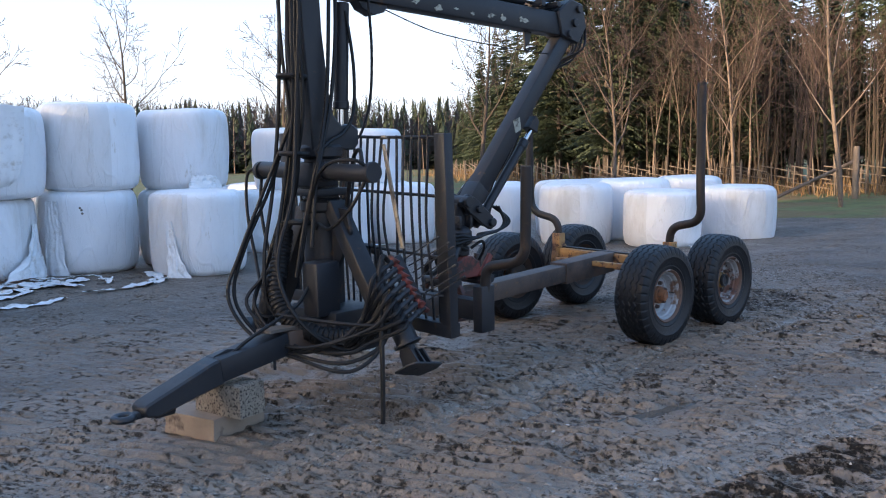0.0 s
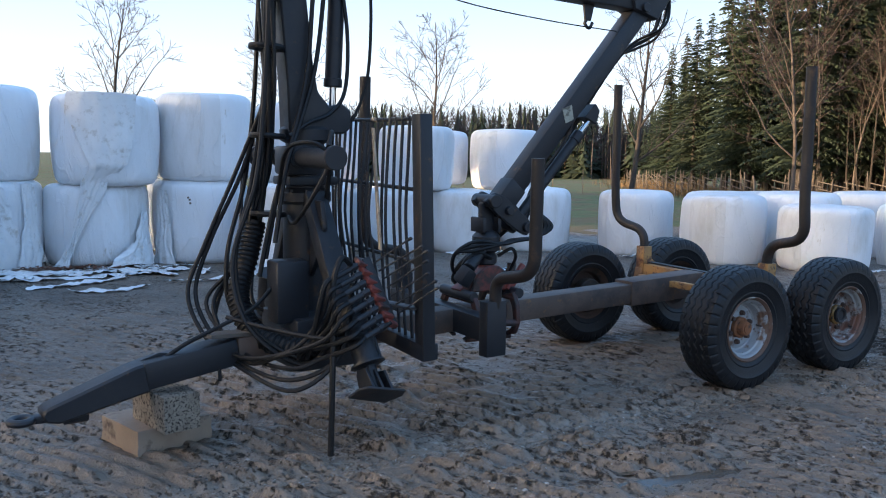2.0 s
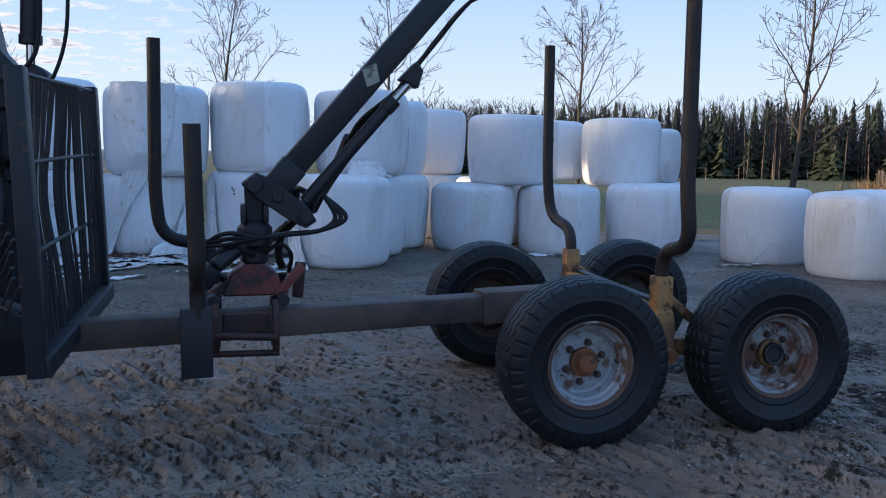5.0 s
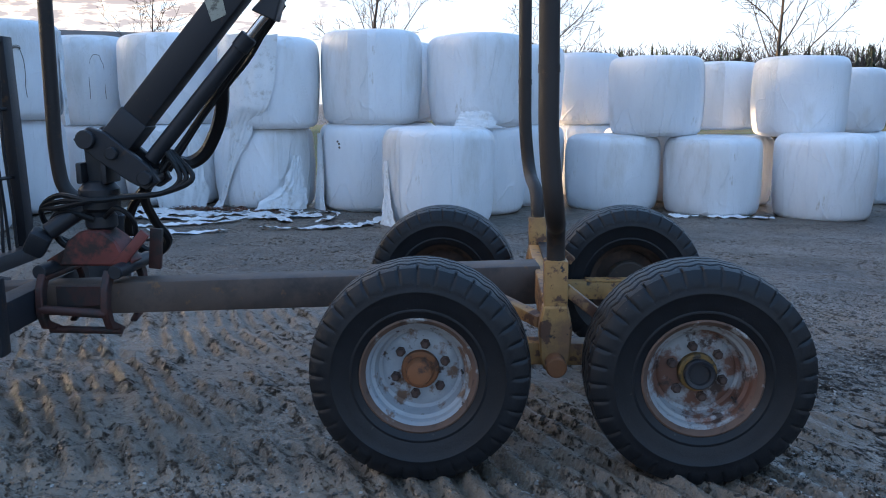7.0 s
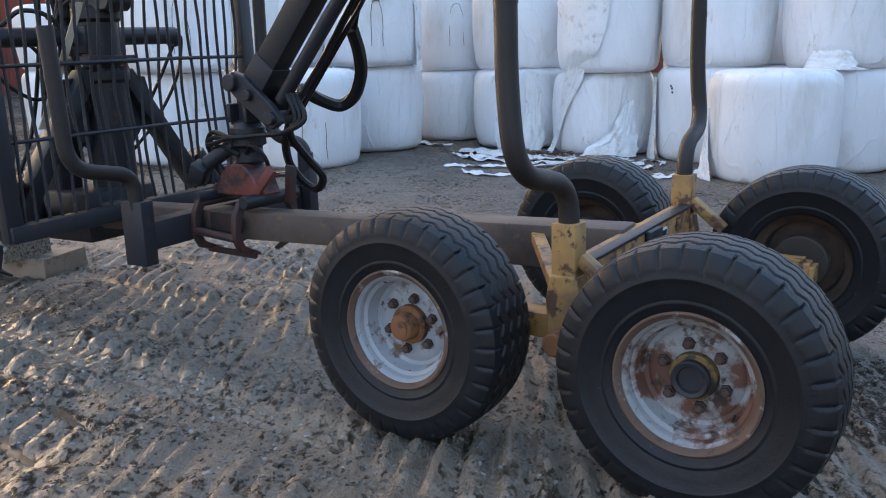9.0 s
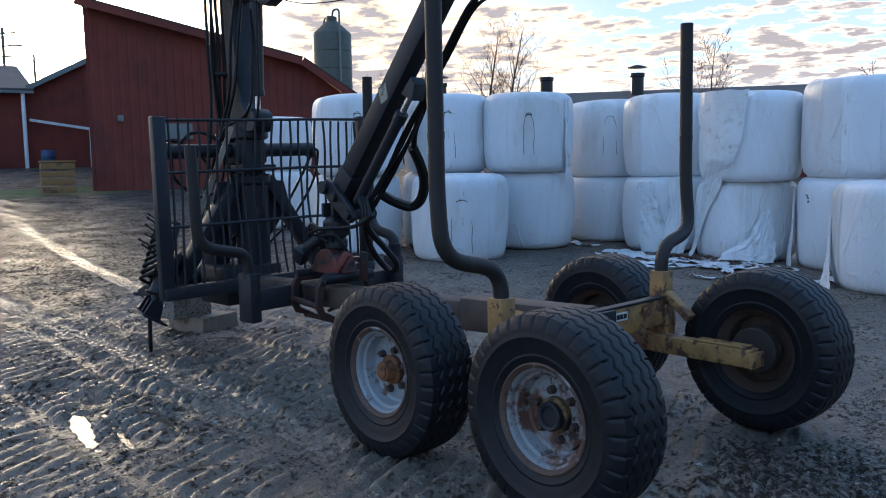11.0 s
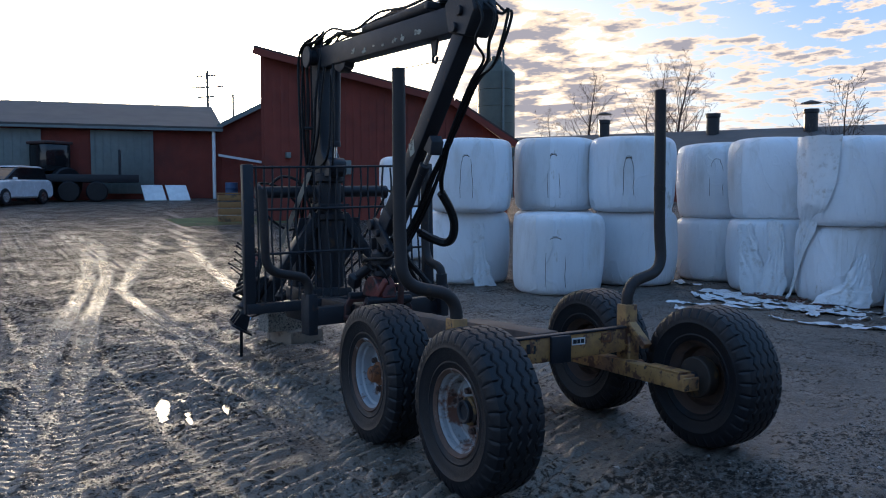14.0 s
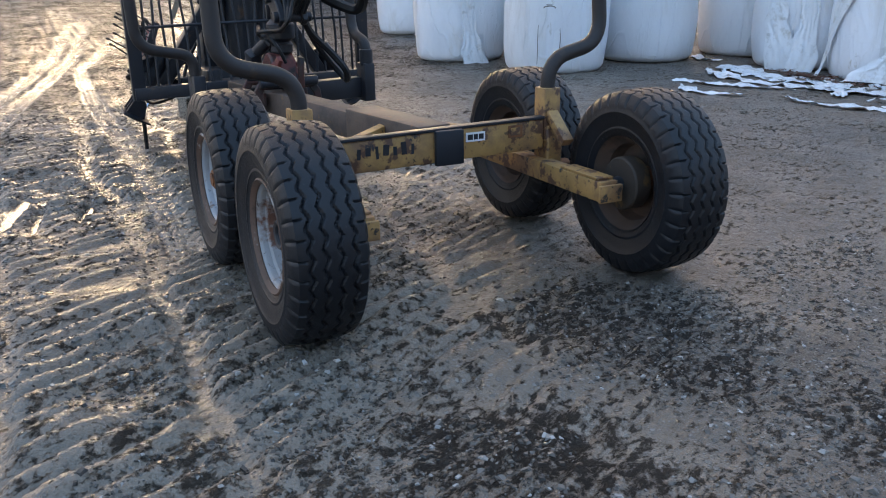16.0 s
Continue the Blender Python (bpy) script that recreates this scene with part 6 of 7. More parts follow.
roof_slab(longb, [e0, e1, r1, r0], 0.12, ROOF, "grey sheet roof slope")
roof_slab(longb, [r0, r1, r1 + inward * 6.5 - UP * 2.1, r0 + inward * 6.5 - UP * 2.1], 0.12, ROOF, "grey sheet roof slope")
board_wall("wing_wall", a1 + d1 * (LB + 0.02) + inward * 0.3, a1 + d1 * (LB + 6.0) + inward * 0.3, GZ - 0.5, [(0, EAVE), (0.62, RIDGE + 0.1), (1, RIDGE + 0.1)], longb, RED_WALL, board=0.45, label="red gabled wing wall")
g0, g1 = a1 + d1 * (LB + 0.3) + n1 * 0.3 + UP * (EAVE + 0.12), a1 + d1 * (LB + 4.0) + n1 * 0.3 + UP * (RIDGE + 0.35)
roof_slab(longb, [g0, g1, g1 + inward * 12, g0 + inward * 12], 0.12, ROOF)
part("barge_board", bar(g0, g1, 0.06, 0.22, 0.0), GREY_DOOR, longb)
tangle = math.degrees(math.atan2(d1.y, d1.x))
for s, w in ((LB - 4.3, 2.9), (LB - 9.4, 2.9), (LB - 14.5, 2.9)):
    door = part("sliding_door", box((w, 0.1, 3.1), a1 + d1 * s + n1 * 0.22 + UP * (GZ + 1.95), (0, 0, tangle), 0.01), GREY_DOOR, longb, "grey-green sliding door")
    for k in range(8):
        part("door_rib", box((0.06, 0.05, 3.0), a1 + d1 * (s - w / 2 + (k + 0.5) * w / 8) + n1 * 0.29 + UP * (GZ + 1.95), (0, 0, tangle), 0), GREY_DOOR, door)
part("downpipe", rod(a1 + d1 * (LB + 0.05) + n1 * 0.55 + UP * (GZ - 0.2), a1 + d1 * (LB + 0.05) + n1 * 0.55 + UP * (EAVE - 0.1), 0.09, 12), WHITE_PAINT, longb, "white downpipe at the corner")
part("gutter", bar(e0 + n1 * 0.05 - UP * 0.05, e1 + n1 * 0.05 - UP * 0.05, 0.12, 0.12, 0.0), GREY_DOOR, longb)
part("rail", bar(a1 + d1 * (LB + 0.3) + n1 * 0.2 + UP * 3.72, a1 + d1 * (LB + 2.9) + n1 * 0.2 + UP * 3.32, 0.1, 0.12, 0.0), WHITE_PAINT, longb, "white sloping rail")
part("rail_post", bar(a1 + d1 * (LB + 2.9) + n1 * 0.2 + UP * 3.32, a1 + d1 * (LB + 2.9) + n1 * 0.2 + UP * GZ, 0.1, 0.1, 0.0, up=(1, 0, 0)), WHITE_PAINT, longb)
ramp_z = GZ + 0.55
for k in range(2):
    pnl = new("white_panel", mesh_of("white_panel", box((1.0, 1.15, 0.05), bev=0.01), WHITE_PAINT, 30))
    pnl.matrix_basis = pose(*(a1 + d1 * (LB - 2.9 + k * 1.1) + n1 * 2.2 + UP * (GZ + 0.42)), 40, 0, tangle + 12)
    tagged(pnl, "white sheet panel leaning low by the barn wall", "panel", "white panels")
drum = new("barrel", mesh_of("barrel", lathe([(0.27, 0), (0.29, 0.02), (0.29, 0.3), (0.30, 0.32), (0.29, 0.34), (0.29, 0.62), (0.30, 0.64), (0.29, 0.66), (0.29, 0.88), (0.27, 0.9)], 24), BLUE_PLASTIC, 30))
drum.matrix_basis = pose(*far_at(164.3, 41.0, 1.35))
tagged(drum, "blue plastic barrel beside the red barn", "barrel")
crate = thing("wooden_crate", "weathered orange-brown wooden crate by the tall barn", "crate", at=far_at(164.3, 29.0, 0.72), turn=-12)
for k in range(4):
    part("slat", box((0.06, 0.9, 0.19), (0.4, 0, 0.12 + k * 0.23), bev=0.01), ORANGE_CRATE, crate)
    part("slat", box((0.8, 0.06, 0.19), (0, -0.42, 0.12 + k * 0.23), bev=0.01), ORANGE_CRATE, crate)
part("lid", box((0.9, 0.95, 0.05), (0, 0, 0.95), bev=0.01), ORANGE_CRATE, crate)
flat = thing("flat_trailer", "dark low flatbed trailer parked along the barn wall", "trailer", at=a1 + d1 * (LB - 8.8) + n1 * 1.8 + UP * GZ, turn=tangle)
part("bed", box((10.5, 1.6, 0.35), (0, 0, 1.1), bev=0.02), BLACK_STEEL, flat)
part("headboard", box((0.1, 1.5, 1.2), (4.4, 0, 1.85), bev=0.02), BLACK_STEEL, flat)
for x in (-3.6, -2.5, 2.2, 3.4):
    part("wheel", rod((x, -0.85, 0.48), (x, -0.5, 0.48), 0.48, 24, 0.05), RUBBER, flat)


# ---- car and tractor beside the long barn ----
def car(at, turn):
    c = thing("parked_car", "white compact SUV parked on the muddy yard", "car", at=at, turn=turn)
    body = [(-2.2, 0.42), (-2.18, 0.78), (-2.05, 1.02), (-1.9, 1.08), (0.95, 1.04), (1.6, 0.98), (2.1, 0.86), (2.22, 0.70), (2.22, 0.42), (2.05, 0.28), (-2.05, 0.30)]
    part("body", prism(body, 1.78, (0, 0, 0), bev=0.06), CAR_WHITE, c, "white car body")
    cab = [(-2.02, 1.05), (-1.75, 1.50), (-1.45, 1.62), (0.0, 1.62), (0.35, 1.55), (1.15, 1.03)]
    part("cabin", prism(cab, 1.50, (0, 0, 0), bev=0.05), DARK_GLASS, c, "dark glazed cabin")
    part("roof", prism([(-1.80, 1.56), (-1.45, 1.655), (0.0, 1.655), (0.35, 1.58), (-0.1, 1.56)], 1.46, (0, 0, 0), bev=0.03), CAR_WHITE, c)
    for x in (1.38, -1.32):
        for y in (-0.84, 0.84):
            w = part("wheel", rod((x, y - 0.11, 0.34), (x, y + 0.11, 0.34), 0.34, 28, 0.03), RUBBER, c)
            part("rim", rod((x, y - 0.115 if y < 0 else y + 0.08, 0.34), (x, y - 0.08 if y < 0 else y + 0.115, 0.34), 0.22, 20), CHROME, w)
    for y in (-0.66, 0.66):
        part("headlight", box((0.25, 0.36, 0.14), (2.10, y, 0.80), (0, 0, 0), 0.04), CHROME, c, "clear headlight")
    part("grille", box((0.06, 0.95, 0.16), (2.215, 0, 0.72), bev=0.02), BLACK_STEEL, c)
    part("bumper", box((0.2, 1.7, 0.2), (2.16, 0, 0.42), bev=0.06), BLACK_STEEL, c)
    part("number_plate", box((0.02, 0.5, 0.11), (2.275, 0, 0.50), bev=0), WHITE_PAINT, c, "blank pale plate")
    for y in (-0.95, 0.95):
        part("mirror", box((0.12, 0.18, 0.13), (0.75, y, 1.08), bev=0.03), CAR_WHITE, c)


car(far_at(177.7, 40.0, 1.25), -35)
old = thing("parked_tractor", "dark tractor parked beside the barn in the shade", "tractor", at=far_at(175.6, 44.0, 1.38), turn=-60)
part("hood", box((1.6, 0.7, 0.7), (1.1, 0, 1.25), bev=0.08), BLACK_STEEL, old)
part("cab", box((1.3, 1.3, 1.3), (-0.4, 0, 2.05), bev=0.06), DARK_GLASS, old)
part("cab_roof", box((1.5, 1.45, 0.14), (-0.4, 0, 2.76), bev=0.05), RED_DARK, old)
for x, y, r in ((-0.6, -0.85, 0.8), (-0.6, 0.85, 0.8), (1.5, -0.75, 0.5), (1.5, 0.75, 0.5)):
    part("wheel", rod((x, y - 0.2, r), (x, y + 0.2, r), r, 28, 0.06), RUBBER, old)

# long low building behind the bales
shed = thing("low_building", "long low building with grey roof and dark vents behind bales", "building")
A, B = far_at(148.0, 62.0), far_at(112.0, 52.0)
ax = (B - A).normalized()
sd = ax.cross(UP)
LZ = (B - A).length
part("wall", bar(A + UP * 2.0, B + UP * 2.0, 0.3, 4.2, 0), RED_WALL, shed)
roof_slab(shed, [A + sd * 0.6 + UP * 4.1, B + sd * 0.6 + UP * 4.1, B - sd * 6 + UP * 5.7, A - sd * 6 + UP * 6.1], 0.15, ROOF, "grey roof slope")
for az, w, h, cap in ((139.4, 0.75, 1.5, True), (132.5, 0.85, 1.5, False), (126.7, 0.85, 1.4, True)):
    e_, way = Vector((4.15, -3.1, 0)), Vector((math.cos(radians(az)), math.sin(radians(az)), 0))
    nn = Vector((sd.x, sd.y, 0))
    tt = ((A - sd * 5.0 - e_).dot(nn)) / way.dot(nn)
    p = e_ + way * tt
    vent = part("roof_vent", lathe([(w / 2, 4.6), (w / 2, 6.0 + h * 0.55), (w / 2 + 0.06, 6.0 + h * 0.6), (w / 2 + 0.06, 6.0 + h * 0.75)], 20, (p.x, p.y, 0)), BLACK_STEEL, shed, "black roof vent")
    if cap:
        part("vent_cap", lathe([(w * 0.75, 6.0 + h), (w * 0.7, 6.05 + h), (w * 0.1, 6.2 + h)], 20, (p.x, p.y, 0)), BLACK_STEEL, vent)
silo = thing("feed_silo", "dull green cylindrical feed silo with a conical top", "silo", at=far_at(146.6, 57.0, 0.8))
part("tank", lathe([(0.5, 1.4), (1.22, 3.6), (1.25, 3.62), (1.25, 9.0), (1.22, 9.05), (0.35, 9.85), (0.35, 10.1), (0.2, 10.15)], 36), SILO, silo)
for z in (4.6, 5.7, 6.8, 7.9):
    part("ring_seam", lathe([(1.25, z - 0.03), (1.275, z), (1.25, z + 0.03)], 36), SILO, silo)
part("filler_pipe", tube(bent([(1.3, -0.3, 1.0), (1.3, -0.3, 10.4), (0.3, -0.1, 10.5), (0.1, 0, 9.9)], 0.3), 0.07, 10), GREY_DOOR, silo)
part("vent_pipe", tube(bent([(-1.3, 0.2, 9.0), (-1.15, 0.2, 10.1), (-0.4, 0.1, 10.25), (-0.2, 0.1, 9.9)], 0.25), 0.07, 10), GREY_DOOR, silo)
for k in range(4):
    a = math.pi / 4 + k * math.pi / 2
    part("leg", rod((1.1 * math.cos(a), 1.1 * math.sin(a), -0.4), (1.1 * math.cos(a), 1.1 * math.sin(a), 3.8), 0.08, 10), GREY_DOOR, silo)


# ---- trees ----
def stick(bm_v, bm_f, p, q, r0, r1, seg=4):
    """A tapered stick added to vertex and face lists."""
    d = (q - p).normalized()
    u = d.orthogonal().normalized()
    v = d.cross(u)
    o = len(bm_v)
    for c, r in ((p, r0), (q, r1)):
        for k in range(seg):
            a = 2 * math.pi * k / seg
            bm_v.append(c + u * (r * math.cos(a)) + v * (r * math.sin(a)))
    for k in range(seg):
        bm_f.append((o + k, o + (k + 1) % seg, o + seg + (k + 1) % seg, o + seg + k))


def mesh_lists(name, v, f, mat, smooth=True):
    me = bpy.data.meshes.new(name)
    me.from_pydata(v, [], f)
    me.materials.append(mat)
    if smooth:
        me.shade_smooth()
    return me


def bare_tree_meshes(seed, height, spread, trunk_r, levels=4, upright=0.55, low=0.28, mat=None, thin=0.0045):
    """A leader that runs to the top, rising limbs that shorten upwards, and ever finer twigs on them."""
    rnd = random.Random(seed)
    tv, tf, cv, cf = [], [], [], []

    def branch(p, d, length, r, level, n):
        turn = rnd.uniform(0, 6.28)
        r1 = r
        for i in range(n):
            f = (i + 1) / n
            w = 0.035 if level == 0 else 0.11
            d = (d + Vector((rnd.gauss(0, w), rnd.gauss(0, w), rnd.gauss(0, w * 0.6) + (0.0 if level == 0 else upright * 0.075)))).normalized()
            q = p + d * (length / n)
            r2 = max(thin * 0.75, r * (1 - 0.92 * f))
            if level <= 1:
                stick(tv, tf, p, q, max(r1, thin), max(r2, thin), 7 if level == 0 else 5)
            else:
                stick(cv, cf, p, q, max(r1, thin), r2, 3)
            p, r1 = q, r2
            if level >= levels or f < (low if level == 0 else 0.12) or i == n - 1:
                continue
            for _ in range(rnd.choice((1, 1, 2))):
                turn += 2.4 + rnd.uniform(-0.4, 0.4)
                u = d.orthogonal().normalized()
                side = u * math.cos(turn) + d.cross(u) * math.sin(turn)
                nd = (d + side * spread * rnd.uniform(0.9, 1.6) + Vector((0, 0, 0.12 * upright))).normalized()
                if level == 0:
                    reach = height * (0.10 + 0.40 * (1 - f) ** 0.7) * rnd.uniform(0.75, 1.2)
                else:
                    reach = length * (1 - 0.55 * f) * rnd.uniform(0.32, 0.58)
                branch(p, nd, reach, r2 * rnd.uniform(0.42, 0.6), level + 1, max(3, 7 - 2 * level))

    first = Vector((rnd.uniform(-0.04, 0.04), rnd.uniform(-0.04, 0.04), 1)).normalized()
    branch(Vector((0, 0, -0.1)), first, height * 0.92, trunk_r * 1.15, 0, 15)
    return mesh_lists("trunk", tv, tf, mat or BARK), mesh_lists("crown", cv, cf, (TWIGS if mat else BARK))


def tree(name, meshes, at, turn, scale, label, category, group):
    ob = new(name)
    ob.matrix_basis = pose(*at, 0, 0, turn) @ Matrix.Scale(scale, 4)
    tagged(ob, label, category, group)
    for nm, me in zip(("trunk", "crown"), meshes):
        p = new(nm, me)
        p.parent = ob
    return ob


YARD_TREES = [bare_tree_meshes(s, 6.8, 0.85, 0.075, 3, 0.75, 0.30, None, 0.0065) for s in (1, 2, 3)]
EDGE_TREES = [bare_tree_meshes(s, 6.8, 0.75, 0.045, 3, 0.9, 0.25, BIRCH, 0.006) for s in (4, 5, 6)]
for k, (x, y, s) in enumerate(((-2.65, 12.3, 0.62), (0.85, 13.1, 0.66), (6.06, 15.3, 0.72), (8.6, 10.3, 0.78), (-7.1, 13.05, 0.50), (14.0, 9.8, 0.95), (22.4, 10.5, 1.1), (18.3, 5.0, 1.1))):
    tree("bare_tree", (YARD_TREES if k < 5 else EDGE_TREES)[k % 3], (x, y, ground_z(x, y)), k * 77, s * (1.22 if k < 5 else 1.35), "leafless young tree with fine upswept twigs", "tree", "bare trees")
FINE = [bare_tree_meshes(s, 9.0, 0.75, 0.12, 4, 0.75, 0.2, TWIGS) for s in (14, 15)]
for k, (az, d_, s) in enumerate(((140.6, 75, 0.82), (136.6, 66, 0.78), (134.8, 66, 0.82), (142.9, 90, 0.7), (166.4, 70, 0.45))):
    p = far_at(az, d_)
    tree("bare_tree", FINE[k % 2], (p.x, p.y, 1.2), k * 51, s * 1.6, "distant leafless tree with a fine hazy crown", "tree", "distant trees")

BIRCHES = [bare_tree_meshes(s, 11.0, 0.55, 0.075, 4, 0.9, 0.34, BIRCH) for s in (31, 32, 33)]
BROWN = [bare_tree_meshes(s, 10.5, 0.55, 0.07, 4, 0.9, 0.3, TWIGS) for s in (41, 42)]


def spruce_meshes(seed, height, radius):
    rnd = random.Random(seed)
    tv, tf, cv, cf = [], [], [], []
    stick(tv, tf, Vector((0, 0, -0.2)), Vector((0, 0, height * 0.96)), 0.016 * height, 0.01, 7)
    z = height * 0.16
    while z < height * 0.99:
        f = z / height
        R = radius * (1 - f) ** 0.85 * rnd.uniform(0.75, 1.1) + 0.12
        for k in range(rnd.randint(8, 12)):
            zb = z + rnd.uniform(-0.35, 0.35)
            a = rnd.uniform(0, 2 * math.pi)
            L = R * rnd.uniform(0.55, 1.15)
            out = Vector((math.cos(a), math.sin(a), 0))
            side = Vector((-out.y, out.x, 0))
            droop = rnd.uniform(0.15, 0.45)
            n = max(2, int(L / 0.15))
            for i in range(n):
                t = (i + rnd.uniform(0.3, 1.0)) / n
                c = Vector((0, 0, zb)) + out * (L * t) + Vector((0, 0, -droop * L * t * t + 0.10 * L * t))
                s = 0.13 + 0.13 * (1 - t) * min(1, L)
                for sg in (-1, 1):
                    tip = c + out * s * rnd.uniform(0.3, 1.0) + side * sg * s * rnd.uniform(0.5, 1.3) + Vector((0, 0, -s * rnd.uniform(0.2, 0.9)))
                    b0 = c + Vector((0, 0, s * 0.25))
                    b1 = c - out * s * 0.7 + side * sg * s * 0.15 + Vector((0, 0, -s * 0.15))
                    o = len(cv)
                    cv.extend((b0, tip, b1))
                    cf.append((o, o + 1, o + 2))
        z += rnd.uniform(0.20, 0.34)
    return mesh_lists("trunk", tv, tf, BARK), mesh_lists("crown", cv, cf, NEEDLES, False)


SPRUCES = [spruce_meshes(s, 13.0, r) for s, r in ((51, 2.6), (52, 2.3), (53, 2.9))]
rnd = random.Random(4)


def edge_point(t):
    """Along the forest's edge, from its near southern end to its far corner."""
    P = [Vector((27.0, -14.0)), Vector((27.5, 2.0)), Vector((28.5, 12.0)), Vector((27.5, 20.0)), Vector((33.0, 31.0)), Vector((44.0, 46.0)), Vector((54.0, 58.0))]
    f = t * (len(P) - 1)
    i = min(int(f), len(P) - 2)
    q = P[i].lerp(P[i + 1], f - i)
    return q, (P[i + 1] - P[i]).normalized()


for k in range(32):
    q, d = edge_point((k + 0.5) / 32 * 0.52)
    n = Vector((d.y, -d.x))
    p = q + n * rnd.uniform(-0.5, 4.0) + d * rnd.uniform(-1, 1)
    src = (BIRCHES + BROWN)[rnd.randrange(5)]
    tree("birch_tree", src, (p.x, p.y, ground_z(p.x, p.y)), rnd.uniform(0, 360), rnd.uniform(0.66, 0.98), "slender leafless birch at the edge of the wood", "tree", "woodland birches")
for k in range(175):
    tt = rnd.random() if k % 3 else rnd.uniform(0.5, 1.0)
    q, d = edge_point(tt)
    n = Vector((d.y, -d.x))
    p = q + n * ((0.5 if k % 3 == 0 else 2.2) + 15.0 * rnd.random() ** 1.3)
    tree("spruce_tree", SPRUCES[k % 3], (p.x, p.y, ground_z(p.x, p.y) - 0.2), rnd.uniform(0, 360), rnd.uniform(0.80, 1.12) * (1.0 - 0.42 * smooth01(0.55, 1.0, tt)), "tall dark green spruce in the wood", "tree", "woodland spruces")


def thicket():
    """Bare stems and twigs under and before the spruces."""
    rnd = random.Random(61)
    sv, sf, tv, tf = [], [], [], []
    for k in range(420):
        q, d = edge_point(rnd.random() * 0.52)
        n = Vector((d.y, -d.x))
        p = q + n * (0.3 + 7.0 * rnd.random())
        z = ground_z(p.x, p.y) - 0.2
        h = rnd.uniform(3.5, 8.0)
        a = Vector((p.x, p.y, z))
        b = a + Vector((rnd.gauss(0, 0.35), rnd.gauss(0, 0.35), h))
        stick(sv, sf, a, b, rnd.uniform(0.025, 0.065), 0.012, 5)
        for _ in range(26):
            c = a.lerp(b, rnd.uniform(0.25, 1.0))
            e = c + Vector((rnd.gauss(0, 0.45), rnd.gauss(0, 0.45), rnd.uniform(0.3, 1.2)))
            o = len(tv)
            tv.extend((c, e, c + Vector((0.010, 0.010, 0.02))))
            tf.append((o, o + 1, o + 2))
    holder = thing("thicket", "thin bare brown stems and twigs along the wood", "thicket")
    tagged(holder, kind="stuff")
    for nm, v, f, mat in (("stems", sv, sf, BARK), ("twigs", tv, tf, TWIGS)):
        ob = new(nm, mesh_lists(nm, v, f, mat, False))
        ob.parent = holder
        tagged(ob, kind="stuff")


thicket()


def far_wood():
    """The wood on the far side of the field, in one mesh: pale stems, brown crowns, dark spruce tips."""
    rnd = random.Random(9)
    parts_ = {"stems": ([], []), "tips": ([], []), "haze": ([], [])}
    for k in range(1100):
        az = radians(rnd.uniform(43.0, 84.0))
        dist = rnd.uniform(112.0, 150.0)
        x, y = -3.7 + dist * math.cos(az), -5.1 + dist * math.sin(az)
        zg = ground_z(x, y) - 0.4
        h = rnd.uniform(5.4, 10.4) * dist / 120.0
        if rnd.random() < 0.64:
            stick(*parts_["stems"], Vector((x, y, zg)), Vector((x + rnd.uniform(-0.3, 0.3), y, zg + h * 0.85)), 0.11, 0.03, 4)
            v, f = parts_["haze"]
            for _ in range(70):
                c = Vector((x + rnd.gauss(0, 0.9), y + rnd.gauss(0, 0.9), zg + h * rnd.uniform(0.3, 1.0)))
                o = len(v)
                v.extend((c, c + Vector((rnd.uniform(-0.9, 0.9), rnd.uniform(-0.4, 0.4), rnd.uniform(0.3, 1.3))), c + Vector((rnd.uniform(0.03, 0.16), 0, 0))))
                f.append((o, o + 1, o + 2))
        else:
            v, f = parts_["tips"]
            z = zg + 0.8
            while z < zg + h:
                R = 1.7 * (1 - (z - zg) / h) + 0.15
                for _ in range(5):
                    a = rnd.uniform(0, 6.28)
                    o = len(v)
                    c = Vector((x, y, z))
                    out = Vector((math.cos(a), math.sin(a), 0)) * R * rnd.uniform(0.6, 1.2)
                    sd_ = Vector((-math.sin(a), math.cos(a), 0)) * R * 0.45
                    v.extend((c + Vector((0, 0, 0.45)), c + out + sd_ - Vector((0, 0, 0.45)), c + out - sd_ - Vector((0, 0, 0.45))))
                    f.append((o, o + 1, o + 2))
                z += 0.42
    holder = thing("far_wood", "distant mixed wood of birch and spruce beyond the field", "wood")
    tagged(holder, kind="stuff")
    for (nm, (v, f)), mat in zip(parts_.items(), (BIRCH, NEEDLES, TWIGS)):
        ob = new(nm, mesh_lists(nm, v, f, mat, False))
        ob.parent = holder
        tagged(ob, kind="stuff")


far_wood()


# ---- undergrowth, fence ----
def scrub():
    rnd = random.Random(19)
    v, f = [], []
    for k in range(5200):
        q, d = edge_point(rnd.random())
        n = Vector((d.y, -d.x))
        p = q + n * rnd.gauss(-0.6, 1.6)
        z = ground_z(p.x, p.y)
        h = rnd.uniform(0.25, 0.9)
        a = rnd.uniform(0, 6.28)
        o = len(v)
        w = Vector((math.cos(a), math.sin(a), 0)) * 0.018
        lean = Vector((rnd.uniform(-0.25, 0.25), rnd.uniform(-0.25, 0.25), 0))
        c = Vector((p.x, p.y, z))
        v.extend((c - w, c + w, c + lean + Vector((0, 0, h))))
        f.append((o, o + 1, o + 2))
    tagged(new("dry_grass", mesh_lists("dry_grass", v, f, DRY_GRASS, False)), "tall dry brown grass along the wood's edge", "grass", kind="stuff")


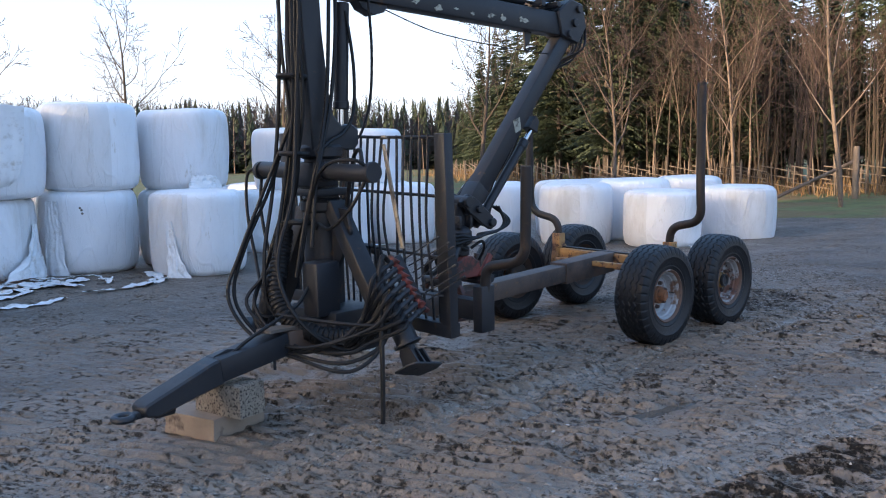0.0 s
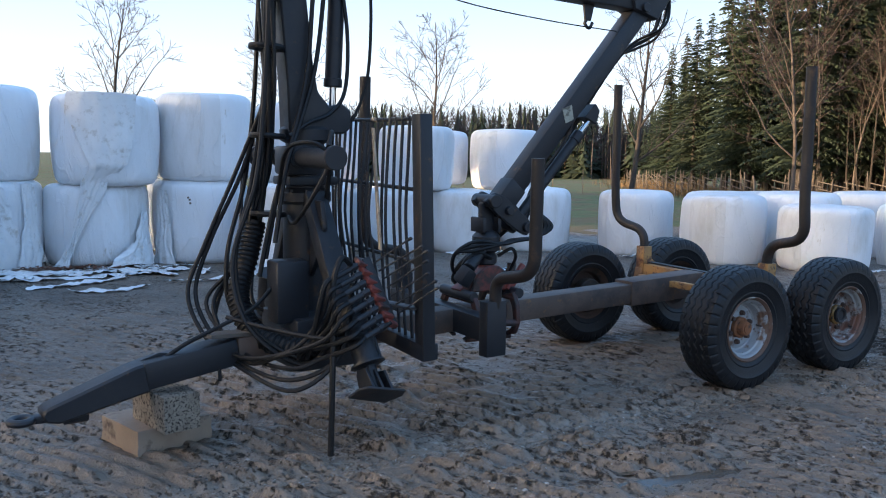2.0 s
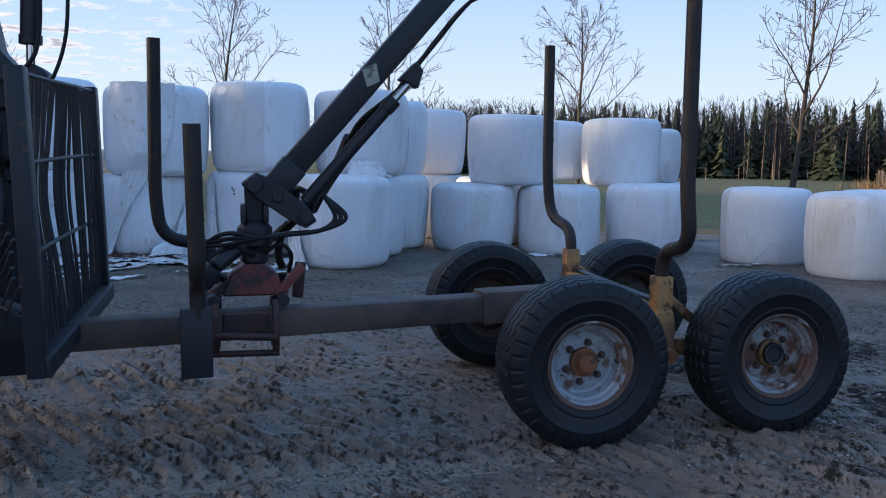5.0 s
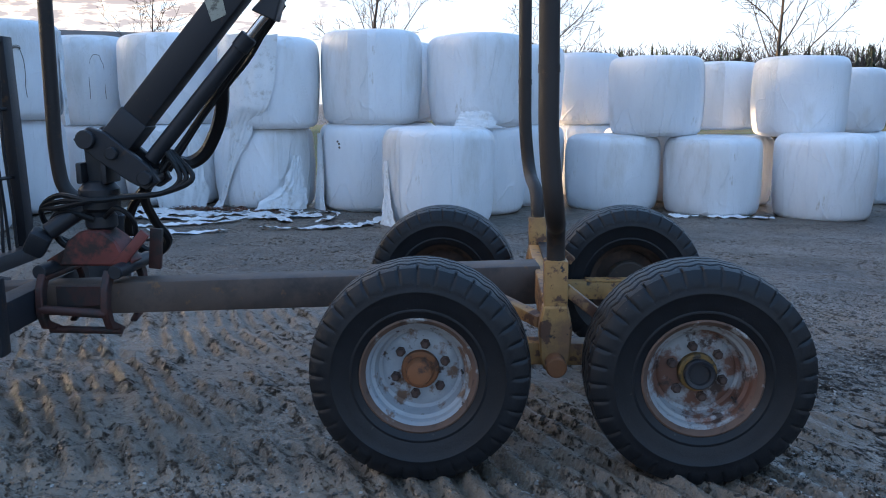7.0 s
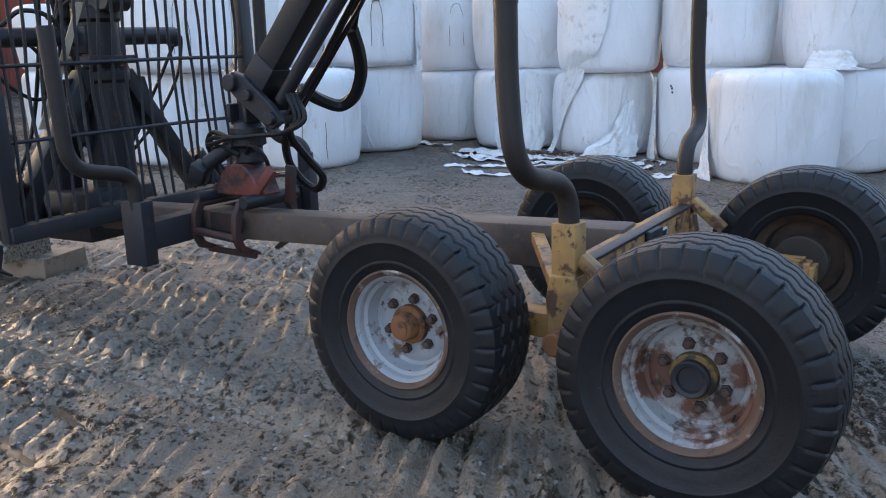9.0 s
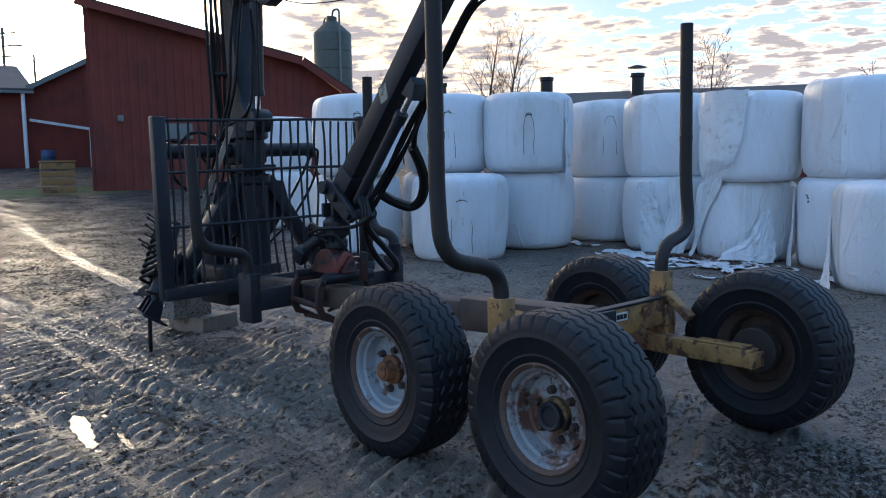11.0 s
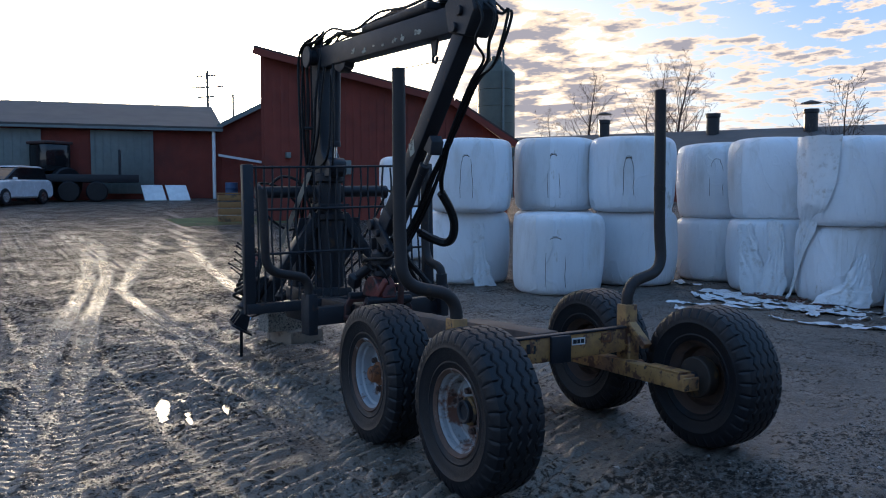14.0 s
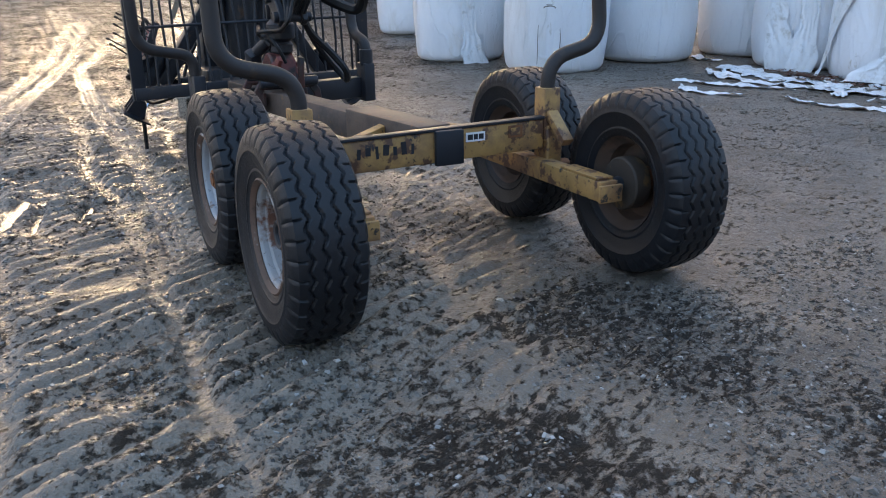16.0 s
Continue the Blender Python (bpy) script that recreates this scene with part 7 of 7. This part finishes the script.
scrub()
post_me = mesh_of("post", lathe([(0.045, -0.3), (0.042, 1.15), (0.02, 1.25)], 7), GREY_WOOD, 40)
thin_me = mesh_of("post", lathe([(0.026, -0.3), (0.024, 1.35), (0.01, 1.45)], 6), GREY_WOOD, 40)
fence = thing("pole_fence", "old grey wooden pole fence along the wood", "fence")
rnd = random.Random(3)
for k in range(120):
    q, d = edge_point(0.05 + 0.9 * k / 120)
    n = Vector((d.y, -d.x))
    p = q - n * 1.6
    ob = new("post", post_me if k % 4 == 0 else thin_me)
    ob.parent = fence
    ob.matrix_basis = pose(p.x + rnd.uniform(-0.2, 0.2), p.y + rnd.uniform(-0.2, 0.2), ground_z(p.x, p.y), rnd.uniform(-7, 7), rnd.uniform(-7, 7), 0) @ Matrix.Scale(rnd.uniform(0.7, 1.2), 4)
for k in range(0, 114, 3):
    for h in (0.35, 0.7, 1.0):
        (q0, d0_), (q1, d1_) = edge_point(0.05 + 0.9 * k / 120), edge_point(0.05 + 0.9 * (k + 3.6) / 120)
        n = Vector((d0_.y, -d0_.x))
        p0, p1 = q0 - n * 1.6, q1 - n * 1.6
        part("rail", rod((p0.x, p0.y, ground_z(p0.x, p0.y) + h - 0.1), (p1.x, p1.y, ground_z(p1.x, p1.y) + h + 0.15), 0.025, 6), GREY_WOOD, fence)
stile = new("leaning_pole", mesh_of("leaning_pole", rod((0, 0, 0), (3.6, 0, 1.5), 0.06, 8), GREY_WOOD, 40))
stile.matrix_basis = pose(21.0, 8.6, ground_z(21, 8.6), 0, 0, -35)
tagged(stile, "long grey pole leaning on a fence post", "pole")
prop = new("fence_post", mesh_of("fence_post", lathe([(0.11, -0.3), (0.10, 1.75), (0.08, 1.8)], 9), GREY_WOOD, 40))
prop.matrix_basis = pose(23.3, 6.5, ground_z(23.3, 6.5))
tagged(prop, "thick grey wooden fence post", "post")
wire_fence = thing("field_fence", "thin wooden posts of a field fence", "fence")
for k in range(16):
    az, dd = radians(76 - k * 2.0), 62 - k * 1.0
    x, y = -3.7 + dd * math.cos(az), -5.1 + dd * math.sin(az)
    ob = new("post", thin_me)
    ob.parent = wire_fence
    ob.matrix_basis = pose(x, y, ground_z(x, y))


# ---- litter on the yard, pole behind the barn ----
def leaf_litter():
    rnd = random.Random(23)
    v, f = [], []
    for k in range(420):
        x, y = rnd.gauss(-4.0, 0.4), rnd.gauss(7.2, 0.12)
        c = Vector((x, y, surface(x, y)[0] + rnd.uniform(0.008, 0.04)))
        a = rnd.uniform(0, 6.28)
        d, s = Vector((math.cos(a), math.sin(a), rnd.uniform(-0.3, 0.3))), rnd.uniform(0.02, 0.045)
        e = Vector((-math.sin(a), math.cos(a), rnd.uniform(-0.3, 0.3)))
        o = len(v)
        v.extend((c - d * s, c + e * s * 0.45, c + d * s, c - e * s * 0.45))
        f.append((o, o + 1, o + 2, o + 3))
    tagged(new("leaf_litter", mesh_lists("leaf_litter", v, f, LEAVES, False)), "damp red-brown leaves among torn film by the bales", "leaves", kind="stuff")


leaf_litter()
for k, (x, y, l, w, turn) in enumerate(((1.48, -1.73, 0.11, 0.05, 20), (1.56, -1.64, 0.06, 0.04, 70), (1.53, -1.78, 0.05, 0.03, -30))):
    chip = new("wood_chip", mesh_of("wood_chip", chipped_block((l, w, 0.014), 4.0 + k, 0.06), ORANGE_CRATE if k else GREY_WOOD, 30))
    chip.matrix_basis = pose(x, y, surface(x, y)[0] + 0.010, 4, -6, turn)
    tagged(chip, "flat splinter of old wood pressed in the mud", "wood chip", "wood chips")
mast = thing("power_pole", "thin wooden power pole with short arms behind the barn", "pole", at=far_at(165.7, 110.0, 1.2))
part("shaft", rod((0, 0, 0), (0, 0, 16.2), 0.16, 10), GREY_WOOD, mast)
for z, w in ((15.4, 1.3), (14.0, 1.9), (12.8, 1.2)):
    part("arm", bar((-w * 0.25, -w, z), (w * 0.25, w, z + 0.3), 0.16, 0.16, 0), GREY_WOOD, mast)
stub = new("power_pole", mesh_of("power_pole", rod((0, 0, 0), (0, 0, 13.6), 0.13, 10), GREY_WOOD, 40))
stub.matrix_basis = pose(*far_at(164.1, 112.0, 1.2))
tagged(stub, "thin bare wooden pole behind the barn", "pole")
